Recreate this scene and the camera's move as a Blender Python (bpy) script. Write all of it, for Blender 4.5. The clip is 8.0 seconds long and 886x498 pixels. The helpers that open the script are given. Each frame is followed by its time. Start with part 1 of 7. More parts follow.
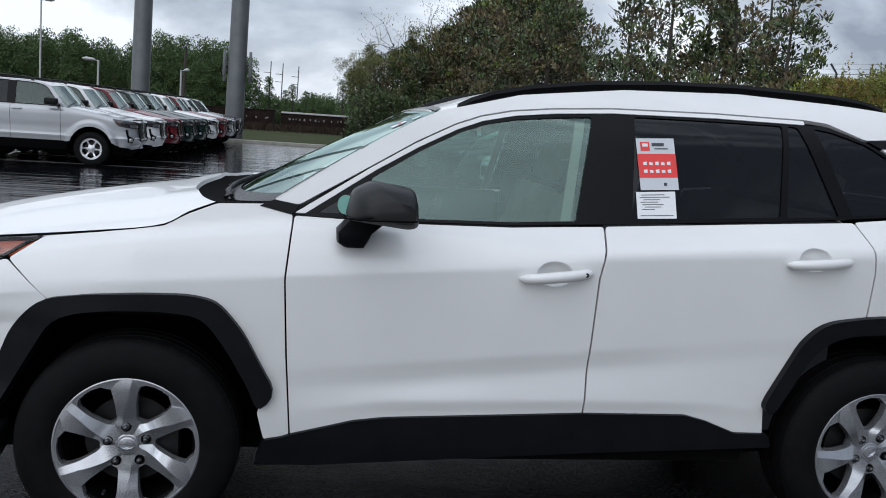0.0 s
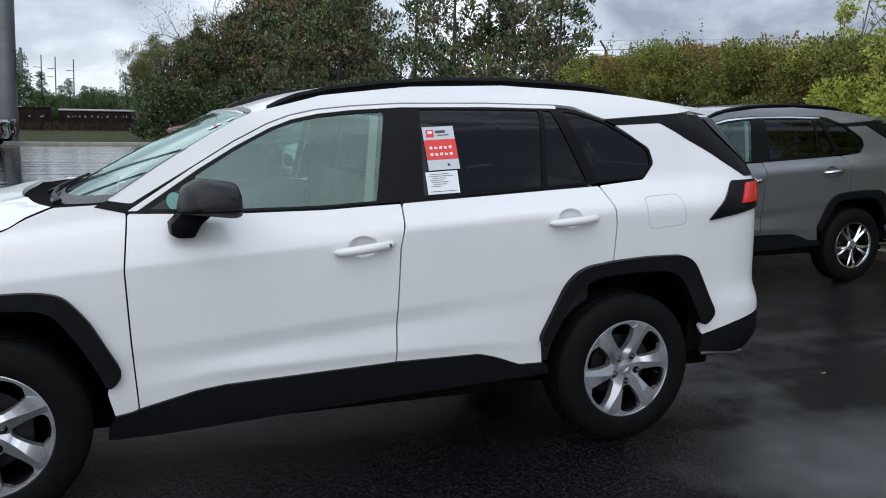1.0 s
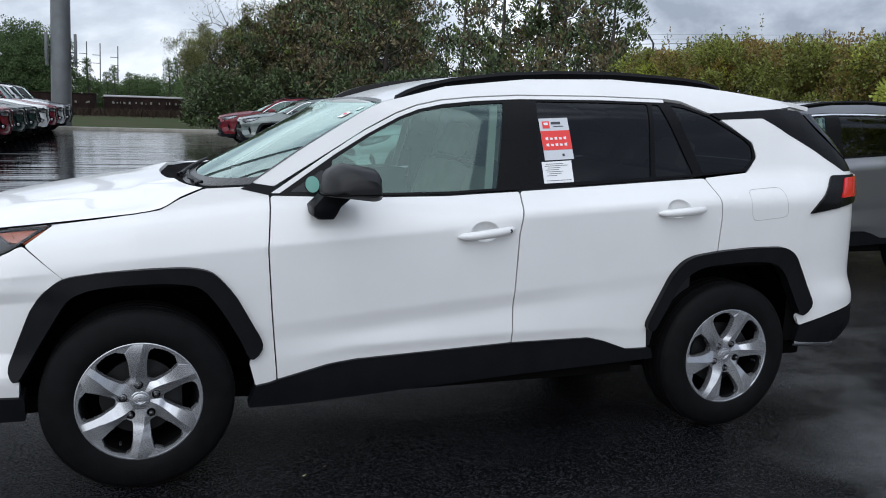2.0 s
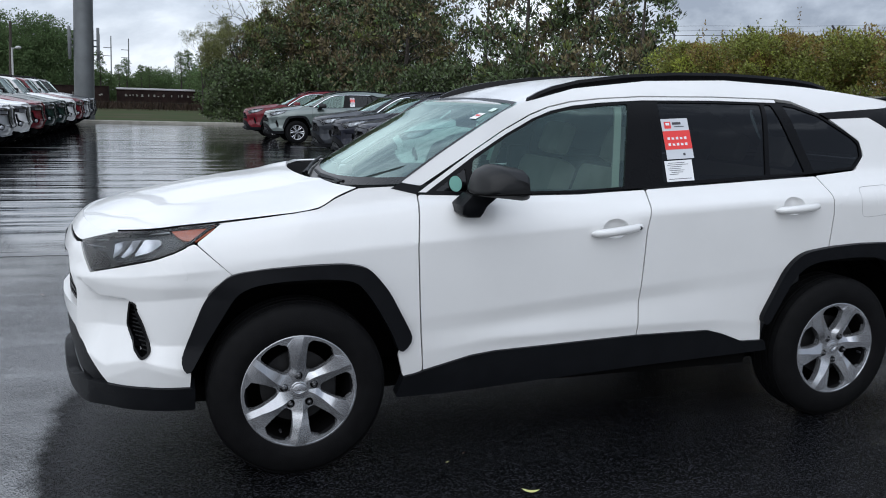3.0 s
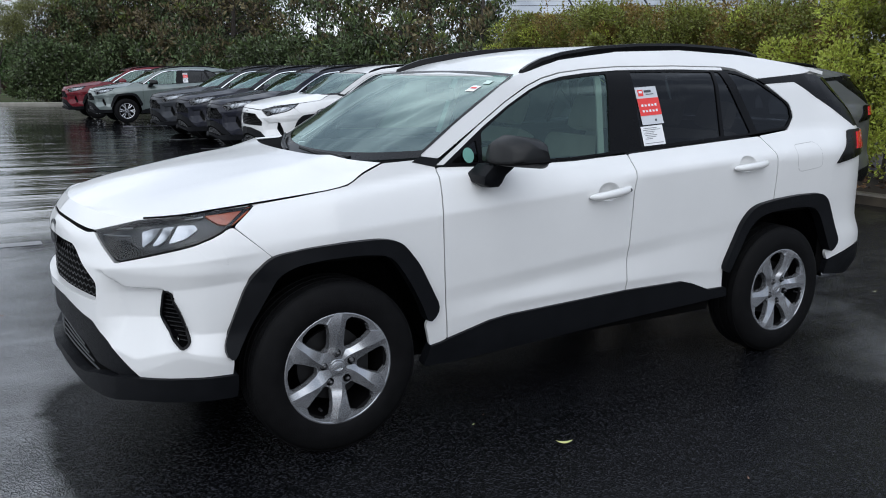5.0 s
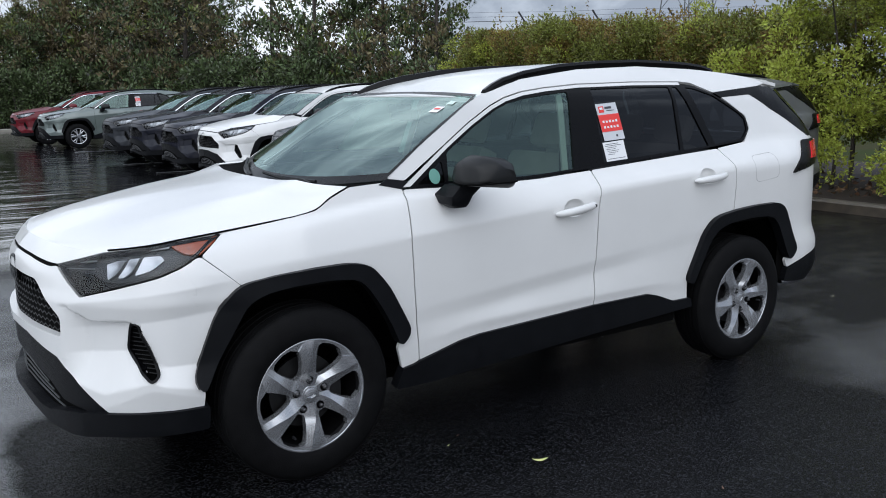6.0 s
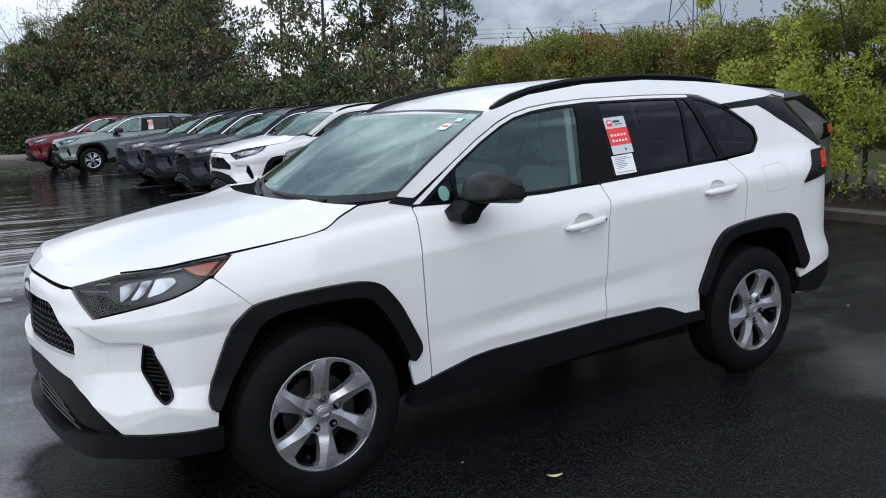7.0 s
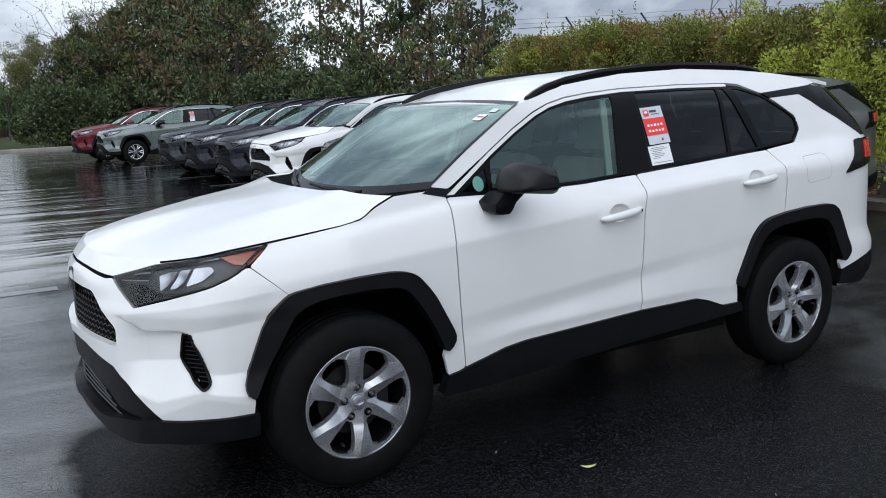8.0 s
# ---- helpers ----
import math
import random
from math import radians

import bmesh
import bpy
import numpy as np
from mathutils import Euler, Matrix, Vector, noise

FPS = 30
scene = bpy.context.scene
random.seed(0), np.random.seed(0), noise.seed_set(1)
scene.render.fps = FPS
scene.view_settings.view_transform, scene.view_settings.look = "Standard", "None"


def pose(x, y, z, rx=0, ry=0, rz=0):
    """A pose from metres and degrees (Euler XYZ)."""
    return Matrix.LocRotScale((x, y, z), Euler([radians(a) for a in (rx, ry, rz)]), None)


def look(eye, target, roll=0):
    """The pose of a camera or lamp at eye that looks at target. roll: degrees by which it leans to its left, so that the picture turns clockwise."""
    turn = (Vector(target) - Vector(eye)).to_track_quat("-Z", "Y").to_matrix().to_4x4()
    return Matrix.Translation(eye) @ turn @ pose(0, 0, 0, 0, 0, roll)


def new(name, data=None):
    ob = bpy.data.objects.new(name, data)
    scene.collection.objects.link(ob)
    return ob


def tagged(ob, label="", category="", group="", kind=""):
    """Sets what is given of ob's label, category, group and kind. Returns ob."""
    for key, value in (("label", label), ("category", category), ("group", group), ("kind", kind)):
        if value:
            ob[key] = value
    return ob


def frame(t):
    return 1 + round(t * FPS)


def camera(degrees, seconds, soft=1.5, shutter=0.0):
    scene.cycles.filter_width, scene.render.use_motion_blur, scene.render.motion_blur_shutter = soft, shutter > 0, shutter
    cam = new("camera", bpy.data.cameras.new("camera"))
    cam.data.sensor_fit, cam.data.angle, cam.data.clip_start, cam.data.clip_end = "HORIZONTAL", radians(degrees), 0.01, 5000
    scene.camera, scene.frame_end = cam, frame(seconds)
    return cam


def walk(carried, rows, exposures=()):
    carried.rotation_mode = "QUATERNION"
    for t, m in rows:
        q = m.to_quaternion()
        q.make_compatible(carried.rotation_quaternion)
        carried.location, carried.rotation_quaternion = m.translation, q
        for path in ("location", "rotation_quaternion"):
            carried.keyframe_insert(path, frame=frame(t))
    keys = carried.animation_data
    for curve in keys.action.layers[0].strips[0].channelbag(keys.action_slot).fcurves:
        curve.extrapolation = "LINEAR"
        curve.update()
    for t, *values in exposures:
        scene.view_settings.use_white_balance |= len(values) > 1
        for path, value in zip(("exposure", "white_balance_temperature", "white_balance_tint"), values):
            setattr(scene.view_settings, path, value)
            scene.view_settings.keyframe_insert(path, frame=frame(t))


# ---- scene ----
cam = camera(54.9, 8.0, soft=1.0)
PATH = [
    (0, (0.567, -2.782, 1.485), (0.873, -0.826, 1.196), 3.9),
    (0.5, (0.59, -3.027, 1.531), (1.213, -1.141, 1.289), 2.4),
    (1, (0.421, -3.281, 1.528), (1.159, -1.447, 1.222), 1.0),
    (1.5, (0.271, -3.376, 1.526), (0.959, -1.528, 1.191), 1.9),
    (2, (0.02, -3.314, 1.517), (0.683, -1.455, 1.19), 1.9),
    (2.2, (-0.09, -3.271, 1.528), (0.556, -1.406, 1.203), 1.9),
    (3.3, (-0.727, -3.275, 1.546), (-0.083, -1.415, 1.189), 1.5),
    (3.5, (-0.84, -3.204, 1.516), (-0.194, -1.347, 1.15), 1.0),
    (4, (-1.092, -3.082, 1.522), (-0.365, -1.265, 1.11), 0.9),
    (4.5, (-1.281, -3.038, 1.526), (-0.382, -1.302, 1.103), 1.2),
    (6, (-1.382, -2.979, 1.562), (-0.286, -1.347, 1.196), -0.7),
    (6.5, (-1.373, -2.983, 1.563), (-0.26, -1.358, 1.215), -0.7),
    (7, (-1.376, -2.991, 1.563), (-0.301, -1.337, 1.236), -1.9),
    (7.5, (-1.375, -3.003, 1.563), (-0.349, -1.318, 1.232), -2.4),
    (8, (-1.369, -3.012, 1.563), (-0.372, -1.313, 1.218), -2.2),
]
walk(cam, [(t, look(eye, target, roll)) for t, eye, target, roll in PATH], [(0, 0.04, 6120, 10), (1.5, 0.27, 6120, 10), (3.5, 0.24, 6120, 10), (8, 0.27, 6120, 10)])

# ---- light ----
world = bpy.data.worlds.new("sky")
scene.world = world
world.use_nodes = True
wn, wl = world.node_tree.nodes, world.node_tree.links
wn.clear()
SUN_EL, SUN_AZ = 38.0, 200.0
sky = wn.new("ShaderNodeTexSky")
sky.sky_type = "NISHITA"
sky.sun_disc = False
sky.sun_elevation, sky.sun_rotation = radians(SUN_EL), radians(SUN_AZ)
coords = wn.new("ShaderNodeTexCoord")
stretch = wn.new("ShaderNodeMapping")
stretch.inputs["Scale"].default_value = (1.0, 1.0, 2.1)
wl.new(coords.outputs["Generated"], stretch.inputs["Vector"])
puffs = wn.new("ShaderNodeTexNoise")
puffs.inputs["Scale"].default_value = 3.1
puffs.inputs["Detail"].default_value = 7.0
puffs.inputs["Roughness"].default_value = 0.56
puffs.inputs["Distortion"].default_value = 0.25
wl.new(stretch.outputs["Vector"], puffs.inputs["Vector"])
cloud = wn.new("ShaderNodeValToRGB")
cloud.color_ramp.elements[0].position, cloud.color_ramp.elements[0].color = 0.38, (3.0, 3.3, 3.9, 1)
cloud.color_ramp.elements[1].position, cloud.color_ramp.elements[1].color = 0.62, (10.4, 10.7, 11.1, 1)
mid = cloud.color_ramp.elements.new(0.5)
mid.color = (6.0, 6.4, 7.0, 1)
# the cover thins towards the north-west
way = wn.new("ShaderNodeVectorMath")
way.operation = "DOT_PRODUCT"
way.inputs[1].default_value = (-0.90, 0.32, 0.0)
wl.new(coords.outputs["Generated"], way.inputs[0])
thin = wn.new("ShaderNodeMath")
thin.operation = "MULTIPLY_ADD"
thin.inputs[1].default_value, thin.inputs[2].default_value = 0.15, 0.0
wl.new(way.outputs["Value"], thin.inputs[0])
cover = wn.new("ShaderNodeMath")
wl.new(puffs.outputs["Fac"], cover.inputs[0])
wl.new(thin.outputs["Value"], cover.inputs[1])
wl.new(cover.outputs["Value"], cloud.inputs["Fac"])
overcast = wn.new("ShaderNodeMix")
overcast.data_type = "RGBA"
overcast.inputs["Factor"].default_value = 0.93
wl.new(sky.outputs["Color"], overcast.inputs["A"])
wl.new(cloud.outputs["Color"], overcast.inputs["B"])
backg = wn.new("ShaderNodeBackground")
backg.inputs["Strength"].default_value = 0.125
# an overcast sky is brighter overhead than at the horizon
up_z = wn.new("ShaderNodeSeparateXYZ")
wl.new(coords.outputs["Generated"], up_z.inputs["Vector"])
gain = wn.new("ShaderNodeMath")
gain.operation = "MULTIPLY_ADD"
gain.use_clamp = False
gain.inputs[1].default_value, gain.inputs[2].default_value = 0.66, 0.73
wl.new(up_z.outputs["Z"], gain.inputs[0])
shaded = wn.new("ShaderNodeVectorMath")
shaded.operation = "SCALE"
wl.new(overcast.outputs["Result"], shaded.inputs[0])
wl.new(gain.outputs["Value"], shaded.inputs["Scale"])
wl.new(shaded.outputs["Vector"], backg.inputs["Color"])
wout = wn.new("ShaderNodeOutputWorld")
wl.new(backg.outputs["Background"], wout.inputs["Surface"])

sun_data = bpy.data.lights.new("sun", "SUN")
sun_data.energy, sun_data.angle, sun_data.color = 0.95, radians(75), (1.0, 0.98, 0.95)
sun = new("sun", sun_data)
sun.matrix_world = look((0, 0, 30), Vector((0, 0, 30)) + Vector((-math.sin(radians(SUN_AZ)) * math.cos(radians(SUN_EL)), -math.cos(radians(SUN_AZ)) * math.cos(radians(SUN_EL)), -math.sin(radians(SUN_EL)))))

# ---- materials ----


def material(name, colour, rough=0.5, metal=0.0, coat=0.0, noise_amount=0.0, noise_scale=8.0, bump=0.0, bump_scale=60.0, second=None, spec=0.5, island=0.0, per_object=0.0):
    """A surface with a coarse colour variation, fine relief, and chance differences between islands or objects."""
    m = bpy.data.materials.new(name)
    m.use_nodes = True
    n, l = m.node_tree.nodes, m.node_tree.links
    b = n["Principled BSDF"]
    b.inputs["Roughness"].default_value = rough
    b.inputs["Metallic"].default_value = metal
    b.inputs["Coat Weight"].default_value = coat
    b.inputs["Coat Roughness"].default_value = 0.03
    b.inputs["Specular IOR Level"].default_value = spec
    b.inputs["Base Color"].default_value = (*colour, 1)
    tc = n.new("ShaderNodeTexCoord")
    last = None
    if noise_amount or second:
        t = n.new("ShaderNodeTexNoise")
        t.inputs["Scale"].default_value, t.inputs["Detail"].default_value = noise_scale, 6
        l.new(tc.outputs["Object"], t.inputs["Vector"])
        ramp = n.new("ShaderNodeValToRGB")
        ramp.color_ramp.elements[0].position, ramp.color_ramp.elements[1].position = 0.35, 0.68
        dark = second or tuple(c * (1 - noise_amount) for c in colour)
        ramp.color_ramp.elements[0].color, ramp.color_ramp.elements[1].color = (*dark, 1), (*colour, 1)
        l.new(t.outputs["Fac"], ramp.inputs["Fac"])
        last = ramp.outputs["Color"]
        rr = n.new("ShaderNodeMapRange")
        rr.inputs["To Min"].default_value, rr.inputs["To Max"].default_value = rough * 0.85, min(1, rough * 1.15)
        l.new(t.outputs["Fac"], rr.inputs["Value"])
        l.new(rr.outputs["Result"], b.inputs["Roughness"])
    if island or per_object:
        src = n.new("ShaderNodeNewGeometry").outputs["Random Per Island"] if island else n.new("ShaderNodeObjectInfo").outputs["Random"]
        amount = island or per_object
        hsv = n.new("ShaderNodeHueSaturation")
        mr = n.new("ShaderNodeMapRange")
        mr.inputs["To Min"].default_value, mr.inputs["To Max"].default_value = 1 - amount, 1 + amount
        l.new(src, mr.inputs["Value"])
        l.new(mr.outputs["Result"], hsv.inputs["Value"])
        hr = n.new("ShaderNodeMapRange")
        hr.inputs["To Min"].default_value, hr.inputs["To Max"].default_value = 0.5 - 0.03 * amount, 0.5 + 0.03 * amount
        l.new(src, hr.inputs["Value"])
        l.new(hr.outputs["Result"], hsv.inputs["Hue"])
        if last:
            l.new(last, hsv.inputs["Color"])
        else:
            hsv.inputs["Color"].default_value = (*colour, 1)
        last = hsv.outputs["Color"]
    if last:
        l.new(last, b.inputs["Base Color"])
    if bump:
        t2 = n.new("ShaderNodeTexNoise")
        t2.inputs["Scale"].default_value, t2.inputs["Detail"].default_value = bump_scale, 3
        l.new(tc.outputs["Object"], t2.inputs["Vector"])
        bp = n.new("ShaderNodeBump")
        bp.inputs["Strength"].default_value, bp.inputs["Distance"].default_value = min(1, bump), 0.004
        l.new(t2.outputs["Fac"], bp.inputs["Height"])
        l.new(bp.outputs["Normal"], b.inputs["Normal"])
    return m


def wet_paint(name, colour, metal=0.0, rough=0.35, beads=0.35, coat=1.0, spec=0.5):
    """Car paint under clear coat, with fine beads of rain and a faint film of dirt."""
    m = material(name, colour, rough=rough, metal=metal, coat=coat, spec=spec, noise_amount=0.04, noise_scale=3.0)
    n, l = m.node_tree.nodes, m.node_tree.links
    b = n["Principled BSDF"]
    tc = n.new("ShaderNodeTexCoord")
    v = n.new("ShaderNodeTexVoronoi")
    v.inputs["Scale"].default_value = 85.0
    l.new(tc.outputs["Object"], v.inputs["Vector"])
    bead = n.new("ShaderNodeMapRange")
    bead.inputs["From Min"].default_value, bead.inputs["From Max"].default_value = 0.0, 0.28
    bead.inputs["To Min"].default_value, bead.inputs["To Max"].default_value = 1.0, 0.0
    l.new(v.outputs["Distance"], bead.inputs["Value"])
    geo = n.new("ShaderNodeNewGeometry")
    sep = n.new("ShaderNodeSeparateXYZ")
    l.new(geo.outputs["Normal"], sep.inputs["Vector"])
    up = n.new("ShaderNodeMapRange")
    up.inputs["From Min"].default_value, up.inputs["From Max"].default_value = 0.75, 0.98
    l.new(sep.outputs["Z"], up.inputs["Value"])
    mul = n.new("ShaderNodeMath")
    mul.operation = "MULTIPLY"
    l.new(bead.outputs["Result"], mul.inputs[0])
    l.new(up.outputs["Result"], mul.inputs[1])
    bp = n.new("ShaderNodeBump")
    bp.inputs["Strength"].default_value, bp.inputs["Distance"].default_value = beads, 0.002
    l.new(mul.outputs["Value"], bp.inputs["Height"])
    l.new(bp.outputs["Normal"], b.inputs["Coat Normal"])
    return m


def glass_pane(name, tint, clear, rain=0.0, sheen=(0.88, 1.0, 0.95)):
    """Thin car glass: tinted passage and a mirror-like reflection that grows towards grazing."""
    m = bpy.data.materials.new(name)
    m.use_nodes = True
    n, l = m.node_tree.nodes, m.node_tree.links
    n.clear()
    out = n.new("ShaderNodeOutputMaterial")
    passing = n.new("ShaderNodeBsdfTransparent")
    passing.inputs["Color"].default_value = (*tint, 1)
    gloss = n.new("ShaderNodeBsdfGlossy")
    gloss.inputs["Roughness"].default_value = 0.02
    gloss.inputs["Color"].default_value = (*sheen, 1)
    fres = n.new("ShaderNodeFresnel")
    fres.inputs["IOR"].default_value = clear
    mix = n.new("ShaderNodeMixShader")
    l.new(fres.outputs["Fac"], mix.inputs["Fac"])
    l.new(passing.outputs["BSDF"], mix.inputs[1])
    l.new(gloss.outputs["BSDF"], mix.inputs[2])
    last = mix.outputs["Shader"]
    if rain:
        tc = n.new("ShaderNodeTexCoord")
        drops = n.new("ShaderNodeTexVoronoi")
        drops.inputs["Scale"].default_value = 55
        l.new(tc.outputs["Object"], drops.inputs["Vector"])
        patches = n.new("ShaderNodeTexNoise")
        patches.inputs["Scale"].default_value = 5
        l.new(tc.outputs["Object"], patches.inputs["Vector"])
        small = n.new("ShaderNodeMapRange")
        small.inputs["From Min"].default_value, small.inputs["From Max"].default_value = 0.16, 0.10
        l.new(drops.outputs["Distance"], small.inputs["Value"])
        thin = n.new("ShaderNodeMapRange")
        thin.inputs["From Min"].default_value, thin.inputs["From Max"].default_value = 0.52, 0.62
        thin.inputs["To Max"].default_value = rain
        l.new(patches.outputs["Fac"], thin.inputs["Value"])
        both = n.new("ShaderNodeMath")
        both.operation = "MULTIPLY"
        l.new(small.outputs["Result"], both.inputs[0])
        l.new(thin.outputs["Result"], both.inputs[1])
        water = n.new("ShaderNodeBsdfGlossy")
        water.inputs["Roughness"].default_value = 0.25
        water.inputs["Color"].default_value = (0.35, 0.38, 0.38, 1)
        mix2 = n.new("ShaderNodeMixShader")
        l.new(both.outputs["Value"], mix2.inputs["Fac"])
        l.new(last, mix2.inputs[1])
        l.new(water.outputs["BSDF"], mix2.inputs[2])
        last = mix2.outputs["Shader"]
    l.new(last, out.inputs["Surface"])
    return m


def wet_asphalt():
    """Dark rolled asphalt, wet: coarse grain, thin standing water in patches and streaks."""
    m = bpy.data.materials.new("wet_asphalt")
    m.use_nodes = True
    n, l = m.node_tree.nodes, m.node_tree.links
    b = n["Principled BSDF"]
    geo = n.new("ShaderNodeNewGeometry")
    big = n.new("ShaderNodeTexNoise")
    big.inputs["Scale"].default_value, big.inputs["Detail"].default_value = 0.32, 6
    stretch = n.new("ShaderNodeMapping")
    stretch.inputs["Scale"].default_value = (0.26, 1.3, 1.0)
    l.new(geo.outputs["Position"], stretch.inputs["Vector"])
    l.new(stretch.outputs["Vector"], big.inputs["Vector"])
    grain = n.new("ShaderNodeTexVoronoi")
    grain.inputs["Scale"].default_value = 135
    l.new(geo.outputs["Position"], grain.inputs["Vector"])
    fine = n.new("ShaderNodeTexNoise")
    fine.inputs["Scale"].default_value, fine.inputs["Detail"].default_value = 40, 4
    l.new(geo.outputs["Position"], fine.inputs["Vector"])
    col = n.new("ShaderNodeValToRGB")
    col.color_ramp.elements[0].color, col.color_ramp.elements[1].color = (0.0030, 0.0031, 0.0037, 1), (0.0085, 0.0088, 0.0102, 1)
    l.new(fine.outputs["Fac"], col.inputs["Fac"])
    # single stones of the aggregate
    stone = n.new("ShaderNodeSeparateColor")
    l.new(grain.outputs["Color"], stone.inputs["Color"])
    pale = n.new("ShaderNodeMapRange")
    pale.inputs["From Min"].default_value, pale.inputs["From Max"].default_value = 0.55, 1.0
    pale.inputs["To Min"].default_value, pale.inputs["To Max"].default_value = 0.5, 3.6
    l.new(stone.outputs["Red"], pale.inputs["Value"])
    chips = n.new("ShaderNodeVectorMath")
    chips.operation = "SCALE"
    l.new(col.outputs["Color"], chips.inputs[0])
    l.new(pale.outputs["Result"], chips.inputs["Scale"])
    l.new(chips.outputs["Vector"], b.inputs["Base Color"])
    # standing water gathers to the west and north; a strip beside the car reflects less
    place = n.new("ShaderNodeSeparateXYZ")
    l.new(geo.outputs["Position"], place.inputs["Vector"])

    def ramp(axis, a, b, lo, hi):
        r = n.new("ShaderNodeMapRange")
        r.interpolation_type = "SMOOTHSTEP"
        r.inputs["From Min"].default_value, r.inputs["From Max"].default_value = a, b
        r.inputs["To Min"].default_value, r.inputs["To Max"].default_value = lo, hi
        l.new(place.outputs[axis], r.inputs["Value"])
        return r.outputs["Result"]

    def calc(op, a, b):
        q = n.new("ShaderNodeMath")
        q.operation = op
        for k, v in enumerate((a, b)):
            if isinstance(v, float):
                q.inputs[k].default_value = v
            else:
                l.new(v, q.inputs[k])
        return q.outputs["Value"]
    # small damp patches a hand or two across
    damp = n.new("ShaderNodeTexNoise")
    damp.inputs["Scale"].default_value, damp.inputs["Detail"].default_value = 3.2, 7
    damp.inputs["Roughness"].default_value = 0.7
    l.new(geo.outputs["Position"], damp.inputs["Vector"])
    # the weakly reflecting strip beside the car and under its flank has an uneven edge
    edge = n.new("ShaderNodeMapRange")
    edge.inputs["From Min"].default_value, edge.inputs["From Max"].default_value = -1.07, -0.87
    l.new(calc("ADD", place.outputs["X"], calc("MULTIPLY", calc("SUBTRACT", damp.outputs["Fac"], 0.5), 0.40)), edge.inputs["Value"])
    rim = n.new("ShaderNodeMapRange")
    rim.interpolation_type = "SMOOTHSTEP"
    rim.inputs["From Min"].default_value, rim.inputs["From Max"].default_value = -2.0, -1.2
    l.new(calc("ADD", place.outputs["Y"], calc("MULTIPLY", calc("SUBTRACT", damp.outputs["Fac"], 0.5), 2.2)), rim.inputs["Value"])
    strip = calc("MULTIPLY", calc("MULTIPLY", calc("MULTIPLY", edge.outputs["Result"], rim.outputs["Result"]), ramp("X", 3.3, 1.6, 0.0, 1.0)), calc("MAXIMUM", ramp("Y", 0.55, 0.12, 0.0, 1.0), calc("MULTIPLY", ramp("X", 0.1, -0.3, 0.0, 1.0), ramp("Y", 1.5, 1.0, 0.0, 1.0))))
    calm = calc("ADD", calc("MULTIPLY", calc("SUBTRACT", big.outputs["Fac"], 0.5), ramp("X", 0.5, 2.2, 1.0, 0.35)), 0.5)
    level = calc("ADD", calm, ramp("X", -0.6, -1.1, 0.05, 0.27))
    level = calc("ADD", level, ramp("Y", 2.5, 9.0, 0.0, 0.08))
    # the far lot dries in long streaks along the rolling direction
    lanes = n.new("ShaderNodeMapping")
    lanes.inputs["Scale"].default_value = (0.10, 1.9, 1.0)
    l.new(geo.outputs["Position"], lanes.inputs["Vector"])
    streak = n.new("ShaderNodeTexNoise")
    streak.inputs["Scale"].default_value, streak.inputs["Detail"].default_value = 0.55, 5
    streak.inputs["Roughness"].default_value = 0.62
    l.new(lanes.outputs["Vector"], streak.inputs["Vector"])
    level = calc("ADD", level, calc("MULTIPLY", calc("MULTIPLY", calc("SUBTRACT", streak.outputs["Fac"], 0.45), 2.3), ramp("Y", 3.0, 9.0, 0.15, 1.0)))
    level = calc("ADD", level, ramp("X", 3.6, 4.6, 0.0, -0.07))
    level = calc("ADD", level, calc("MULTIPLY", calc("SUBTRACT", damp.outputs["Fac"], 0.5), 0.30))
    pool = n.new("ShaderNodeMath")
    pool.operation = "MULTIPLY_ADD"
    pool.inputs[1].default_value = -0.50
    l.new(strip, pool.inputs[0])
    l.new(level, pool.inputs[2])
    gloss = n.new("ShaderNodeMapRange")
    gloss.inputs["From Min"].default_value, gloss.inputs["From Max"].default_value = 0.48, 0.74
    gloss.inputs["To Min"].default_value, gloss.inputs["To Max"].default_value = 1.19, 3.1
    l.new(pool.outputs["Value"], gloss.inputs["Value"])
    l.new(gloss.outputs["Result"], b.inputs["IOR"])
    wet = n.new("ShaderNodeMapRange")
    wet.inputs["From Min"].default_value, wet.inputs["From Max"].default_value = 0.47, 0.66
    wet.inputs["To Min"].default_value, wet.inputs["To Max"].default_value = 0.085, 0.025
    l.new(pool.outputs["Value"], wet.inputs["Value"])
    l.new(wet.outputs["Result"], b.inputs["Roughness"])
    amp = n.new("ShaderNodeMapRange")
    amp.inputs["From Min"].default_value, amp.inputs["From Max"].default_value = 0.46, 0.78
    amp.inputs["To Min"].default_value, amp.inputs["To Max"].default_value = 1.0, 0.5
    l.new(pool.outputs["Value"], amp.inputs["Value"])
    ripple = n.new("ShaderNodeTexNoise")
    ripple.inputs["Scale"].default_value, ripple.inputs["Detail"].default_value = 1.1, 3
    l.new(stretch.outputs["Vector"], ripple.inputs["Vector"])
    swell = n.new("ShaderNodeBump")
    swell.inputs["Distance"].default_value, swell.inputs["Strength"].default_value = 0.06, 0.6
    l.new(ripple.outputs["Fac"], swell.inputs["Height"])
    # long thin ripples across the standing water of the far lot
    combed = n.new("ShaderNodeMapping")
    combed.inputs["Scale"].default_value = (0.07, 2.6, 1.0)
    l.new(geo.outputs["Position"], combed.inputs["Vector"])
    riffle = n.new("ShaderNodeTexNoise")
    riffle.inputs["Scale"].default_value, riffle.inputs["Detail"].default_value = 1.0, 5
    l.new(combed.outputs["Vector"], riffle.inputs["Vector"])
